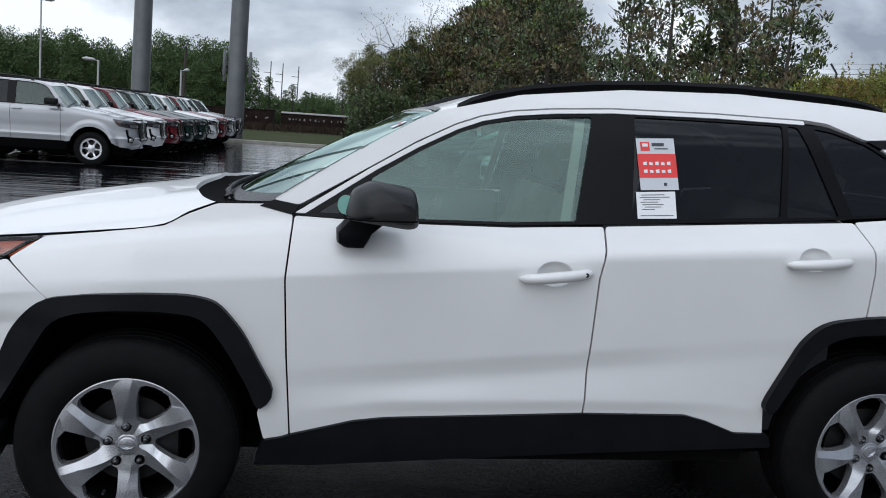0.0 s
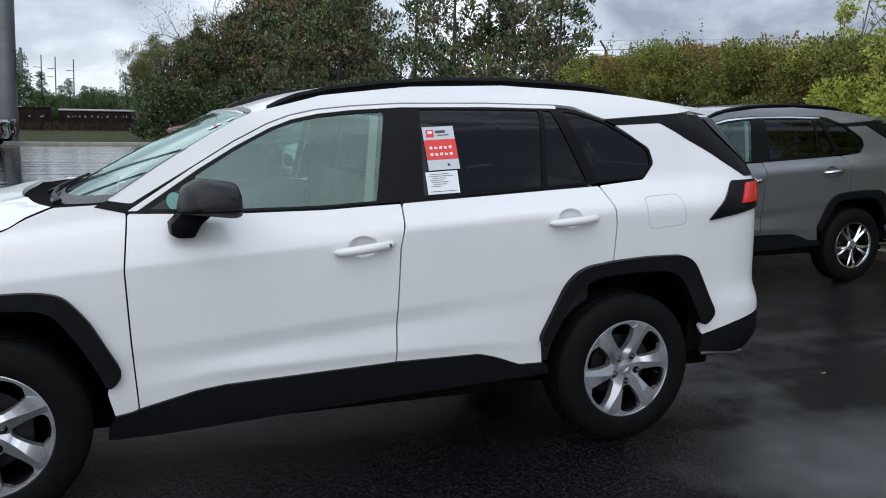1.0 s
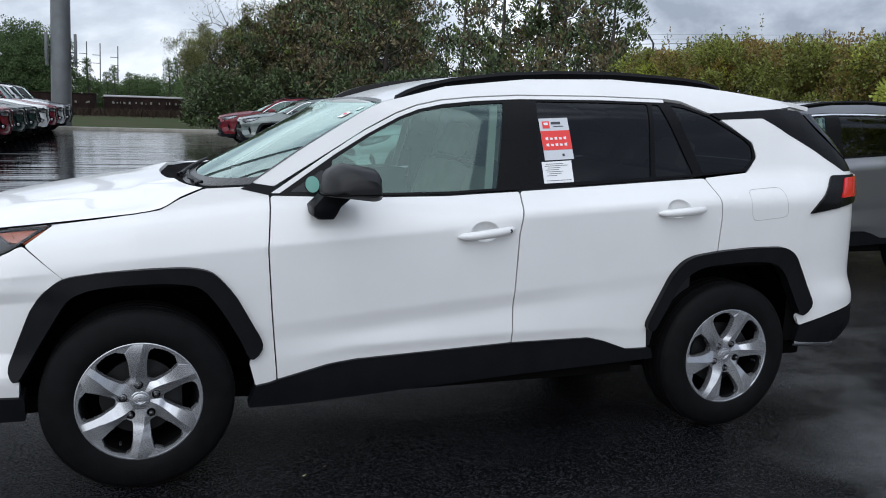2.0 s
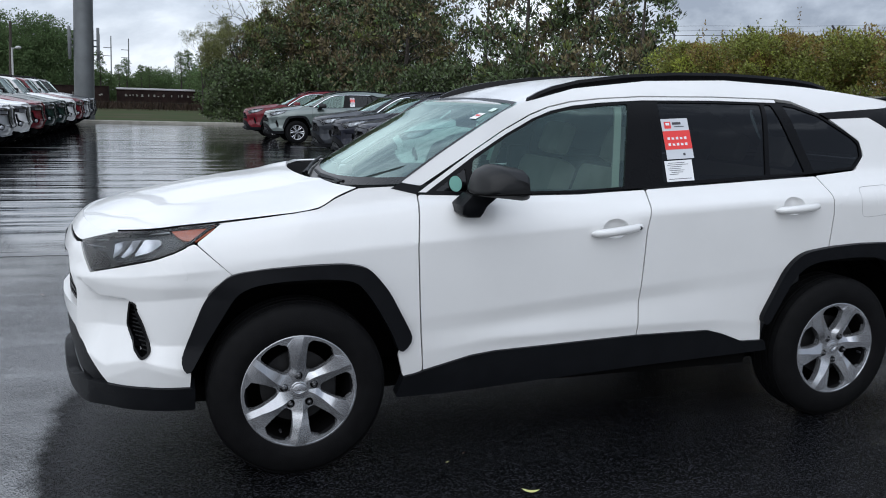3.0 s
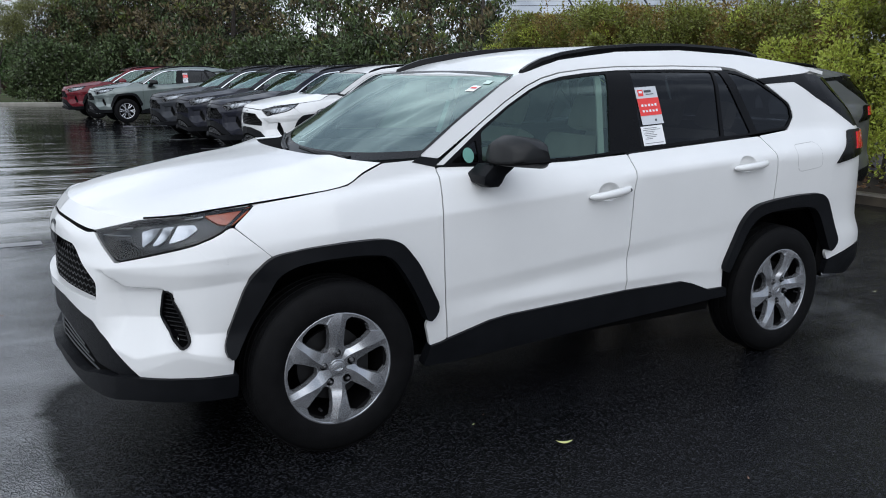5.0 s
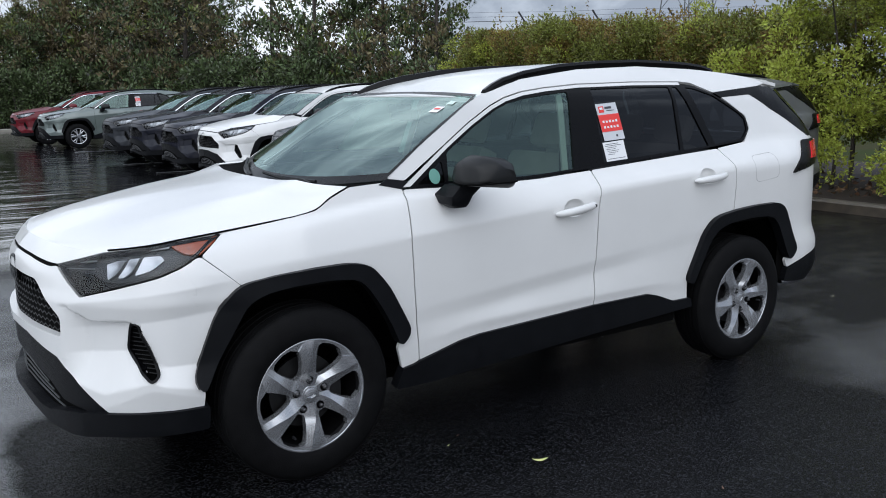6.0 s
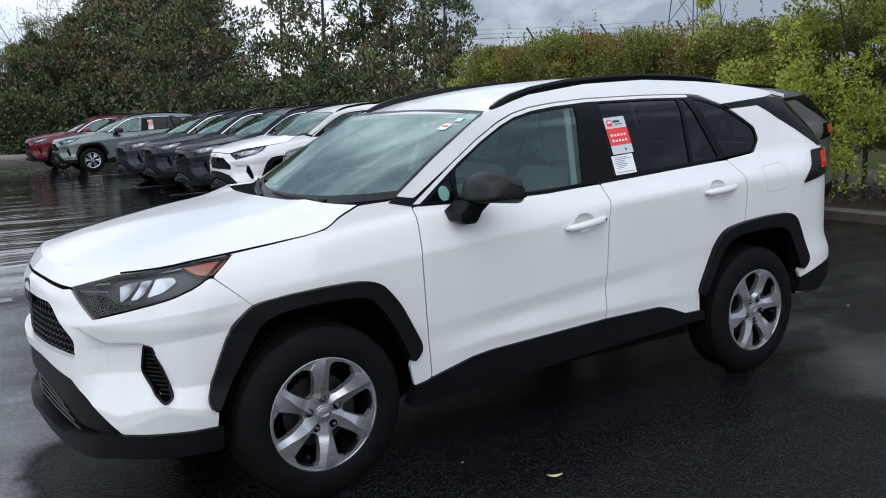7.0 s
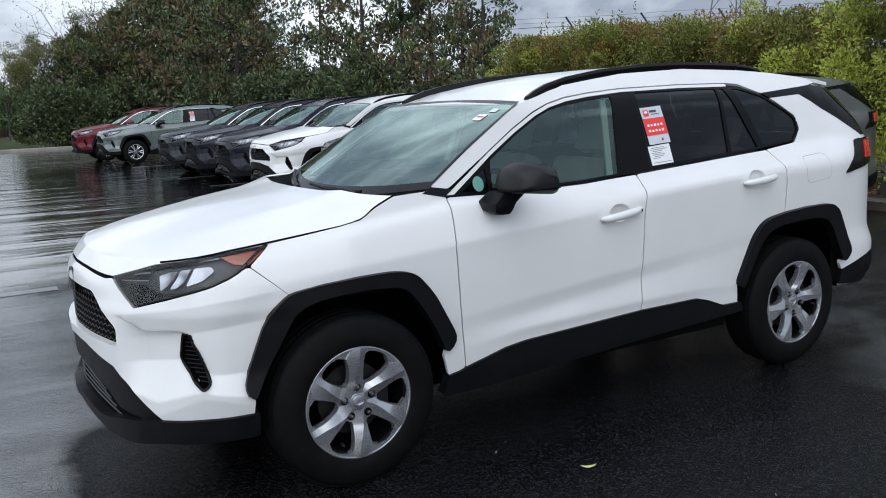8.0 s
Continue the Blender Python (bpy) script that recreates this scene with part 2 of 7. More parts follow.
    waves = n.new("ShaderNodeBump")
    waves.inputs["Distance"].default_value = 0.028
    l.new(ramp("Y", 4.0, 14.0, 0.0, 0.7), waves.inputs["Strength"])
    l.new(riffle.outputs["Fac"], waves.inputs["Height"])
    l.new(swell.outputs["Normal"], waves.inputs["Normal"])
    add = n.new("ShaderNodeMath")
    l.new(grain.outputs["Distance"], add.inputs[0])
    l.new(fine.outputs["Fac"], add.inputs[1])
    bp = n.new("ShaderNodeBump")
    bp.inputs["Distance"].default_value = 0.0050
    l.new(calc("MULTIPLY", calc("MULTIPLY", amp.outputs["Result"], calc("SUBTRACT", 1.0, calc("MULTIPLY", strip, 0.5))), ramp("Y", 0.8, 8.0, 1.0, 0.07)), bp.inputs["Strength"])
    l.new(add.outputs["Value"], bp.inputs["Height"])
    l.new(waves.outputs["Normal"], bp.inputs["Normal"])
    l.new(bp.outputs["Normal"], b.inputs["Normal"])
    return m




def leaf_material(name, colour, island, rough=0.45, through_light=0.35):
    """Leaf blades that differ from one another and let some light through."""
    m = material(name, colour, rough=rough, island=island)
    n, l = m.node_tree.nodes, m.node_tree.links
    b, out = n["Principled BSDF"], n["Material Output"]
    t = n.new("ShaderNodeBsdfTranslucent")
    src = b.inputs["Base Color"].links[0].from_socket
    l.new(src, t.inputs["Color"])
    mix = n.new("ShaderNodeMixShader")
    mix.inputs["Fac"].default_value = through_light
    l.new(b.outputs["BSDF"], mix.inputs[1])
    l.new(t.outputs["BSDF"], mix.inputs[2])
    l.new(mix.outputs["Shader"], out.inputs["Surface"])
    return m


ASPHALT = wet_asphalt()
WHITE = wet_paint("white_paint", (0.70, 0.70, 0.692), coat=0.6)
SILVER = wet_paint("silver_paint", (0.125, 0.129, 0.139), metal=0.4)
DARKGREY = wet_paint("grey_paint", (0.022, 0.025, 0.031), rough=0.5, beads=0.03, coat=0.5, spec=0.1)
NAVY = wet_paint("blue_black_paint", (0.006, 0.007, 0.015), rough=0.5, beads=0.03, coat=0.5, spec=0.1)
GREEN = wet_paint("grey_green_paint", (0.130, 0.160, 0.152), metal=0.3, beads=0.1)
RED = wet_paint("red_paint", (0.115, 0.004, 0.010), rough=0.5, beads=0.03, coat=0.5, spec=0.15)
BRIGHT_SILVER = wet_paint("bright_silver_paint", (0.34, 0.35, 0.365), metal=0.35, beads=0.1)
BLACKPAINT = wet_paint("black_paint", (0.010, 0.010, 0.012), beads=0.06)
DARKGREEN = wet_paint("dark_green_paint", (0.006, 0.020, 0.016), rough=0.5, beads=0.03, coat=0.5, spec=0.1)
CLAD = material("textured_black_plastic", (0.0068, 0.0074, 0.0090), rough=0.42, noise_amount=0.25, noise_scale=14, bump=0.25, bump_scale=500, spec=0.11)
GLOSSBLACK = material("satin_black", (0.003, 0.003, 0.0036), rough=0.28, noise_amount=0.1, noise_scale=9, spec=0.14)
MAROON = material("dark_red_reflector", (0.05, 0.012, 0.012), rough=0.2)
SMOKELENS = material("smoky_lamp_lens", (0.035, 0.032, 0.034), rough=0.12, coat=0.6, noise_amount=0.7, noise_scale=16)
WETCAP = wet_paint("wet_black_plastic", (0.004, 0.0045, 0.005), rough=0.5)
WETCAP.node_tree.nodes["Principled BSDF"].inputs["Coat Weight"].default_value = 0.16
WETCAP.node_tree.nodes["Principled BSDF"].inputs["Specular IOR Level"].default_value = 0.25
CORE = material("dark_inner_shell", (0.003, 0.003, 0.003), rough=0.9, spec=0.05)
TYRE = material("tyre_rubber", (0.0066, 0.0066, 0.0071), rough=0.62, noise_amount=0.3, noise_scale=20, bump=0.3, bump_scale=160, spec=0.07)
HUBCAP = material("silver_hubcap", (0.46, 0.47, 0.49), rough=0.20, metal=0.8, noise_amount=0.05, noise_scale=9)
CHROME = material("chrome", (0.75, 0.76, 0.78), rough=0.08, metal=1.0)
STEEL = material("dark_steel", (0.05, 0.05, 0.055), rough=0.5, metal=0.7)
BRAKE = material("brake_iron", (0.012, 0.012, 0.013), rough=0.55, metal=0.4, noise_amount=0.4, noise_scale=30)
LINER = material("arch_liner", (0.002, 0.002, 0.0022), rough=0.9, spec=0.04)
CLEAR = glass_pane("green_tinted_glass", (0.37, 0.53, 0.48), 1.97, rain=0.7, sheen=(0.76, 1.0, 0.93))
SCREEN = glass_pane("windscreen_glass", (0.68, 0.86, 0.81), 2.85, rain=0.4, sheen=(0.80, 1.0, 0.95))
PRIVACY = glass_pane("privacy_glass", (0.05, 0.054, 0.060), 1.40, sheen=(0.93, 0.96, 1.0))
WAGON_GLASS = glass_pane("grey_green_side_glass", (0.22, 0.29, 0.27), 1.75, rain=0.5, sheen=(0.86, 1.0, 0.95))
WAGON_SCREEN = glass_pane("wet_wagon_screen", (0.60, 0.72, 0.68), 2.1, rain=0.5, sheen=(0.86, 0.98, 0.95))
LENS = glass_pane("lamp_lens", (0.86, 0.88, 0.90), 1.42, sheen=(1.0, 1.0, 1.0))
REFLECTOR = material("lamp_reflector", (0.50, 0.51, 0.53), rough=0.30, metal=0.9)
LAMPHOUSE = material("lamp_housing", (0.032, 0.035, 0.038), rough=0.35, metal=0.3)
BRIGHTLAMP = material("bright_lamp_housing", (0.42, 0.43, 0.45), rough=0.3, metal=0.6, noise_amount=0.5, noise_scale=30)
AMBER = material("amber_reflector", (0.38, 0.085, 0.03), rough=0.25, coat=0.6)
REDLENS = material("red_lamp_lens", (0.62, 0.015, 0.02), rough=0.15, coat=1.0)
SEAT = material("light_seat_cloth", (0.62, 0.59, 0.52), rough=0.8, noise_amount=0.12, noise_scale=12, bump=0.2, bump_scale=300)
DASH = material("dash_plastic", (0.03, 0.032, 0.035), rough=0.65, noise_amount=0.15, spec=0.12)
HEADLINER = material("pale_headliner", (0.55, 0.55, 0.52), rough=0.9)
PAPER = material("grey_paper", (0.55, 0.57, 0.60), rough=0.5)
PAPER_WHITE = material("white_paper", (0.75, 0.76, 0.77), rough=0.5)
PAPER_RED = material("red_print", (0.72, 0.045, 0.04), rough=0.45)
PRINT = material("dark_print", (0.05, 0.05, 0.06), rough=0.6)
PAPER_MINT = material("pale_mint_paper", (0.55, 0.68, 0.62), rough=0.6)
MINT = material("mint_sticker", (0.13, 0.31, 0.26), rough=0.5)

# ---- mesh tools ----
MESHES = {}


def link_part(name, mesh, mat, parent, label=""):
    ob = new(name, mesh)
    if not len(mesh.materials):
        mesh.materials.append(None)
    ob.material_slots[0].link = "OBJECT"
    ob.material_slots[0].material = mat
    ob.parent = parent
    if label:
        tagged(ob, label)
    return ob


def finish(bm, name, smooth=True, sharp=38):
    bmesh.ops.recalc_face_normals(bm, faces=bm.faces)
    for f in bm.faces:
        f.smooth = smooth
    if smooth:
        for e in bm.edges:
            if len(e.link_faces) == 2 and e.calc_face_angle(0) > radians(sharp):
                e.smooth = False
    me = bpy.data.meshes.new(name)
    bm.to_mesh(me)
    bm.free()
    return me


def part(name, bm, mat, parent, label="", smooth=True):
    return link_part(name, finish(bm, name, smooth), mat, parent, label)


def cached(key, build, sharp=38):
    """The mesh made once under that key."""
    if key not in MESHES:
        MESHES[key] = finish(build(), key[0] if isinstance(key, tuple) else key, sharp=sharp)
    return MESHES[key]


def thing(name, label, category, group="", kind="", at=(0, 0, 0), rz=0.0):
    ob = new(name)
    ob.matrix_world = pose(*at, 0, 0, rz)
    return tagged(ob, label, category, group, kind)


def box(bm, lo, hi, bevel=0.0, turn=None):
    m = Matrix.Translation([(a + b) / 2 for a, b in zip(lo, hi)]) @ Matrix.Diagonal((*[b - a for a, b in zip(lo, hi)], 1))
    if turn is not None:
        m = turn @ m
    vs = bmesh.ops.create_cube(bm, size=1, matrix=m)["verts"]
    if bevel:
        es = list({e for v in vs for e in v.link_edges})
        bmesh.ops.bevel(bm, geom=es, offset=bevel, segments=2, affect="EDGES", profile=0.6)
    return bm


def tube(bm, pts, radii, n=8, cap=True):
    """A round tube along points, each with its radius."""
    pts = [Vector(p) for p in pts]
    rings = []
    for i, p in enumerate(pts):
        d = (pts[min(i + 1, len(pts) - 1)] - pts[max(i - 1, 0)]).normalized()
        side = d.cross(Vector((0, 0, 1)) if abs(d.z) < 0.9 else Vector((1, 0, 0))).normalized()
        up = side.cross(d)
        r = radii[i] if hasattr(radii, "__len__") else radii
        rings.append([bm.verts.new(p + r * (math.cos(a) * side + math.sin(a) * up)) for a in (2 * math.pi * k / n for k in range(n))])
    for a, b in zip(rings, rings[1:]):
        for k in range(n):
            bm.faces.new((a[k], a[(k + 1) % n], b[(k + 1) % n], b[k]))
    if cap:
        bm.faces.new(rings[0][::-1])
        bm.faces.new(rings[-1])
    return bm


def lathe(bm, profile, n=48, axis_y=True):
    """Turns (radius, along) about the y axis."""
    rings = []
    for r, a in profile:
        rings.append([bm.verts.new((r * math.cos(t), a, r * math.sin(t))) for t in (2 * math.pi * k / n for k in range(n))] if r > 1e-6 else [bm.verts.new((0, a, 0))])
    for a, b in zip(rings, rings[1:]):
        for k in range(n):
            q = [a[k % len(a)], a[(k + 1) % len(a)], b[(k + 1) % len(b)], b[k % len(b)]]
            q = list(dict.fromkeys(q))
            if len(q) > 2:
                bm.faces.new(q)
    return bm


def rounded(pts, r=0.02, n=3):
    out = []
    k = len(pts)
    for i in range(k):
        p, a, b = Vector(pts[i]), Vector(pts[i - 1]), Vector(pts[(i + 1) % k])
        da, db = (a - p), (b - p)
        ra, rb = min(r, da.length * 0.45), min(r, db.length * 0.45)
        s, e = p + da.normalized() * ra, p + db.normalized() * rb
        for j in range(n + 1):
            t = j / n
            out.append((s * (1 - t) ** 2 + p * 2 * t * (1 - t) + e * t * t)[:])
    return out


def shrunk(pts, d):
    """The outline drawn in by d all round."""
    area = sum(a[0] * b[1] - b[0] * a[1] for a, b in zip(pts, pts[1:] + pts[:1]))
    s = 1 if area > 0 else -1
    out = []
    for i, p in enumerate(pts):
        p, a, b = Vector(p), Vector(pts[i - 1]), Vector(pts[(i + 1) % len(pts)])
        d1, d2 = (p - a).normalized(), (b - p).normalized()
        n1, n2 = Vector((-d1.y, d1.x)) * s, Vector((-d2.y, d2.x)) * s
        m = n1 + n2
        out.append((p + m * (d / max(0.35, m.length_squared / 2)))[:] if m.length > 1e-6 else p[:])
    return out


def sheet(outline, surf, step=0.05, thick=0.018, holes=(), gap=0.0012, r=0.012, zstep=None):
    """A pressed panel: a flat outline cut into a fine grid, laid on a surface, and given a turned-in rim."""
    own = bmesh.new()
    loops = [shrunk(rounded(outline, r), gap)] + [list(h) for h in holes]
    edges = []
    for lp in loops:
        vs = [own.verts.new((a, 0, b)) for a, b in lp]
        edges += [own.edges.new((vs[i - 1], vs[i])) for i in range(len(vs))]
    bmesh.ops.triangle_fill(own, use_beauty=True, use_dissolve=False, edges=edges)
    for axis, st in ((0, step), (2, zstep or step * 0.6)):
        lo, hi = min(v.co[axis] for v in own.verts), max(v.co[axis] for v in own.verts)
        k = math.floor(lo / st) + 1
        while k * st < hi - 1e-4:
            nrm = [0, 0, 0]
            nrm[axis] = 1
            co = [0, 0, 0]
            co[axis] = k * st
            bmesh.ops.bisect_plane(own, geom=list(own.verts) + list(own.edges) + list(own.faces), dist=1e-5, plane_co=co, plane_no=nrm)
            k += 1
    bmesh.ops.dissolve_degenerate(own, edges=own.edges, dist=1e-5)
    flat = {v: (v.co.x, v.co.z) for v in own.verts}
    rim = [e for e in own.edges if len(e.link_faces) == 1]
    for v in own.verts:
        v.co = surf(*flat[v])
    if thick:
        # turn the rim in towards the middle of the car
        ext = bmesh.ops.extrude_edge_only(own, edges=rim)["geom"]
        own.normal_update()
        for v in ext:
            if isinstance(v, bmesh.types.BMVert):
                base = [e.other_vert(v) for e in v.link_edges if e.other_vert(v) in flat]
                a, b = flat[base[0]]
                p = Vector(surf(a, b))
                du, dv = Vector(surf(a + 0.004, b)) - p, Vector(surf(a, b + 0.004)) - p
                nn = du.cross(dv)
                nn = nn.normalized() if nn.length > 1e-9 else Vector((0, 1, 0))
                inner = Vector((1.35, HALF, 0.75)) - p
                v.co = p + (nn if nn.dot(inner) > 0 else -nn) * thick
    return own


def flipped(bm):
    for v in bm.verts:
        v.co.y = 2 * HALF - v.co.y
    bmesh.ops.reverse_faces(bm, faces=bm.faces)
    return bm


# ---- the shape of the crossover ----
# x runs from the front axle to the rear, y from the left flank, z up


def lerp(pts, x):
    if x <= pts[0][0]:
        return pts[0][1]
    for (a, p), (b, q) in zip(pts, pts[1:]):
        if x <= b:
            return p + (q - p) * (x - a) / (b - a)
    return pts[-1][1]


def glide(pts, x):
    """A smooth curve through knots that does not overshoot."""
    n = len(pts)
    if x <= pts[0][0]:
        return pts[0][1]
    if x >= pts[-1][0]:
        return pts[-1][1]
    i = 0
    while x > pts[i + 1][0]:
        i += 1
    (x0, y0), (x1, y1) = pts[i], pts[i + 1]
    h = x1 - x0
    s = (y1 - y0) / h
    sl = (y0 - pts[i - 1][1]) / (x0 - pts[i - 1][0]) if i else s
    sr = (pts[i + 2][1] - y1) / (pts[i + 2][0] - x1) if i + 2 < n else s
    m0 = s if not i else (2 * sl * s / (sl + s) if sl * s > 0 else 0)
    m1 = s if i + 2 == n else (2 * sr * s / (sr + s) if sr * s > 0 else 0)
    t = (x - x0) / h
    return (2 * t**3 - 3 * t * t + 1) * y0 + (t**3 - 2 * t * t + t) * h * m0 + (3 * t * t - 2 * t**3) * y1 + (t**3 - t * t) * h * m1


HALF = 0.9275
NOSE = [(-0.42, 0.045), (-0.50, 0.055), (-0.58, 0.085), (-0.66, 0.14), (-0.73, 0.215), (-0.797, 0.31), (-0.848, 0.42), (-0.888, 0.56), (-0.918, 0.74), (-0.932, HALF)]
TAIL = [(3.10, 0.045), (3.28, 0.052), (3.42, 0.078), (3.53, 0.13), (3.60, 0.22), (3.645, 0.38), (3.67, 0.64), (3.68, HALF)]


def arc(pts, sign):
    out = [(pts[0][0],) + pts[0]]
    for p, q in zip(pts, pts[1:]):
        out.append((out[-1][0] + sign * math.dist(p, q),) + q)
    return out


NOSE_ARC, TAIL_ARC = arc(NOSE, -1)[::-1], arc(TAIL, 1)
NX, NY = [(a[0], a[1]) for a in NOSE_ARC], [(a[0], a[2]) for a in NOSE_ARC]
TX, TY = [(a[0], a[1]) for a in TAIL_ARC], [(a[0], a[2]) for a in TAIL_ARC]
UC, UT = NOSE_ARC[0][0], TAIL_ARC[-1][0]


def plan(u):
    """Place and outward direction in plan, u along the flank and round the corners."""
    if -0.42 <= u <= 3.10:
        return u, 0.045, 0.0, -1.0
    fx, fy = (NX, NY) if u < 0 else (TX, TY)
    a, b = u - 0.02, u + 0.02
    dx, dy = glide(fx, b) - glide(fx, a), glide(fy, b) - glide(fy, a)
    n = math.hypot(dx, dy)
    return glide(fx, u), glide(fy, u), dy / n, -dx / n


def belt(x):
    return lerp([(-0.9, 0.98), (-0.3, 1.03), (0.5, 1.125), (1.24, 1.135), (1.58, 1.155), (2.3, 1.205), (2.84, 1.25), (3.2, 1.265)], x)


def nose_relief(u, z):
    """The panel below the lamp falls back from a crease; between grille and vent it steps into a recess under a lip, and the jaw swells out below."""
    if not -0.99 < u < -0.18:
        return 0.0
    top = lerp([(-1.06, 0.785), (-0.914, 0.799), (-0.768, 0.818), (-0.542, 0.841), (-0.39, 0.854), (-0.20, 0.872)], u)
    if z >= top:
        return 0.0
    over = lerp([(-0.96, 0.790), (-0.922, 0.764), (-0.873, 0.736), (-0.694, 0.739), (-0.655, 0.724)], u)
    sill = lerp([(-1.06, 0.600), (-0.98, 0.598), (-0.72, 0.620), (-0.64, 0.605), (-0.56, 0.56), (-0.2, 0.56)], u)
    foot = lerp([(-1.06, 0.50), (-0.80, 0.405), (-0.60, 0.482), (-0.42, 0.435), (-0.2, 0.42)], u)
    fade = lerp([(-0.99, 0.0), (-0.90, 1.0), (-0.42, 1.0), (-0.18, 0.0)], u)
    depth = 0.034 * fade * min(1, (top - z) / 0.10)
    if z < over:
        depth += 0.026 * fade * min(1, max(0, (-0.640 - u) / 0.025)) * min(1, (over - z) / 0.010)
    if z > sill:
        return depth
    if z > foot:
        return depth * max(0, 1 - (sill - z) / max(0.04, 0.75 * (sill - foot)))
    return 0.20 * (foot - z) * min(1, max(0, (u + 0.90) / 0.10))


def dished(shape):
    """A shallow bowl behind the lamp lens."""
    cu, cz = sum(p[0] for p in shape) / len(shape), sum(p[1] for p in shape) / len(shape)
    return lambda u, z: skin(u, z, -0.010 - 0.014 * math.exp(-((u - cu) / 0.04) ** 2 - ((z - cz) / 0.026) ** 2))


def inset(u, z):
    """How far the skin lies inside the plan curve."""
    zb = belt(u)
    e = 0.085 + 0.27 * (zb - 1.13)
    if z > zb and u > -0.3:
        side = e + (z - zb) * 0.33 + max(0, z - 1.46) ** 2 * 2.2
    else:
        zs = min(lerp([(-0.3, 0.90), (0.5, 0.958), (1.26, 1.012), (1.58, 1.055), (2.24, 1.100), (3.2, 1.13)], u), zb - 0.10)
        zf, zq = lerp([(0.5, 0.47), (0.8, 0.515), (1.5, 0.532), (2.0, 0.532), (2.2, 0.51)], u), 0.585 + 0.088 * (u - 0.735)
        # the doors turn in below a crease that climbs to the rear, and swell out again at the foot
        a = min(1, max(0, (u - 0.50) / 0.45)) * min(1, max(0, (2.35 - u) / 0.6))
        c = a * min(1, max(0, (1.95 - u) / 0.35))
        knots = [(0.18, 0.06), (0.26, 0.03), (0.36, 0.012), (zf - 0.03, 0.003), (zf + 0.012, 0.001 - 0.006 * a), (max(zf + 0.03, zq - 0.012), 0.001 + 0.006 * c), (max(zf + 0.04, zq + 0.004), 0.001 + 0.0065 * c), (zq + 0.075, -0.004), (zs - 0.012, -0.009), (zs + 0.012, -0.003), (zb - 0.03, e - 0.033), (zb, e), (zb + 0.1, e + 0.05)]
        side = 0.35 * glide(knots, z) + 0.65 * lerp(knots, z) if z < zq + 0.03 else glide(knots, z)
        if zq + 0.03 <= z < zq + 0.075:
            side += (lerp(knots, z) - side) * 0.65 * (zq + 0.075 - z) / 0.045
    if u < 0:
        nose = glide([(0.18, 0.05), (0.28, 0.008), (0.42, 0.006), (0.60, 0.0), (0.70, -0.002), (0.785, 0.0), (0.84, 0.016), (0.90, 0.034), (0.96, 0.065), (1.04, 0.15)], z)
        f = min(1, max(0, (u + 0.5) / 0.5))
        scoop = nose_relief(u, z)
        return f * side + (1 - f) * nose + scoop - 0.011 * min(1, max(0, (-1.0 - u) / 0.2)) * math.exp(-((z - 0.885) / 0.05) ** 2)
    if u > 3.1:
        tail = glide([(0.18, 0.12), (0.34, 0.05), (0.48, -0.015), (0.60, -0.015), (0.74, 0.02), (1.0, 0.025), (1.22, 0.045), (1.35, 0.11), (1.48, 0.22), (1.62, 0.36)], z)
        f = min(1, (u - 3.1) / 0.45)
        return f * tail + (1 - f) * side
    return side


def skin(u, z, out=0.0):
    """The body's skin; past the middle of nose or tail it is mirrored."""
    if u < UC:
        x, y, q = skin(2 * UC - u, z, out)
        return x, 2 * HALF - y, q
    if u > UT:
        x, y, q = skin(2 * UT - u, z, out)
        return x, 2 * HALF - y, q
    x, y, nx, ny = plan(u)
    d = inset(u, z) - out
    x, y = x - nx * d, y - ny * d
    # the doors lie a little further back than the wheels alone would give, the nose a little further forward
    if 0 < u < 2.69:
        x += 0.022 * math.sin(math.pi * u / 2.69) ** 2
    w = min(1, max(0, -u / 0.5))
    lift = 0.010 * min(1, max(0, (2.6 - u) / 1.2)) * min(1, max(0, (z - 0.80) / 0.3)) + 0.004 * w
    return x - 0.012 * w, y + 0.008 * w * min(1, (HALF - y) / 0.3), z + lift


def proud(out):
    return lambda u, z: skin(u, z, out)


def both_ways(pts, mid):
    """A left-hand outline up to the middle line, completed by its mirror image."""
    return pts + [(2 * mid - a, b) for a, b in pts[::-1] if abs(a - mid) > 1e-6]


def roof_line(x):
    return glide([(0.95, 1.515), (1.07, 1.545), (1.28, 1.60), (1.70, 1.652), (2.18, 1.675), (2.6, 1.664), (2.84, 1.645), (3.24, 1.592), (3.34, 1.57)], x)


def roof(x, t):
    """t from -1 at the left edge to 1 at the right."""
    z = roof_line(x)
    e = skin(min(x, 3.1), z)[1] + 0.004
    crown = lerp([(0.95, 0.012), (1.4, 0.035), (2.6, 0.035), (3.34, 0.012)], x)
    y = HALF + t * (HALF - e)
    z2 = z + crown * (1 - t * t) - 0.006 * math.exp(-((abs(t) - 0.86) / 0.035) ** 2)
    return x, y, z2


HOOD_EDGE = [(-0.80, 0.984), (-0.47, 1.012), (-0.29, 1.031), (-0.12, 1.053), (0.085, 1.086), (0.16, 1.128), (0.25, 1.166)]


def nose_edge(t):
    """x and z of the hood's leading edge at t across."""
    y0 = skin(*HOOD_EDGE[0])[1]
    want = HALF - abs(t) * (HALF - y0)
    a, b = UC, HOOD_EDGE[0][0]
    for _ in range(30):
        m = (a + b) / 2
        if skin(m, 0.986)[1] > want:
            a = m
        else:
            b = m
    z = 0.984 + 0.008 * (1 - t * t)
    return skin((a + b) / 2, z)[0], z


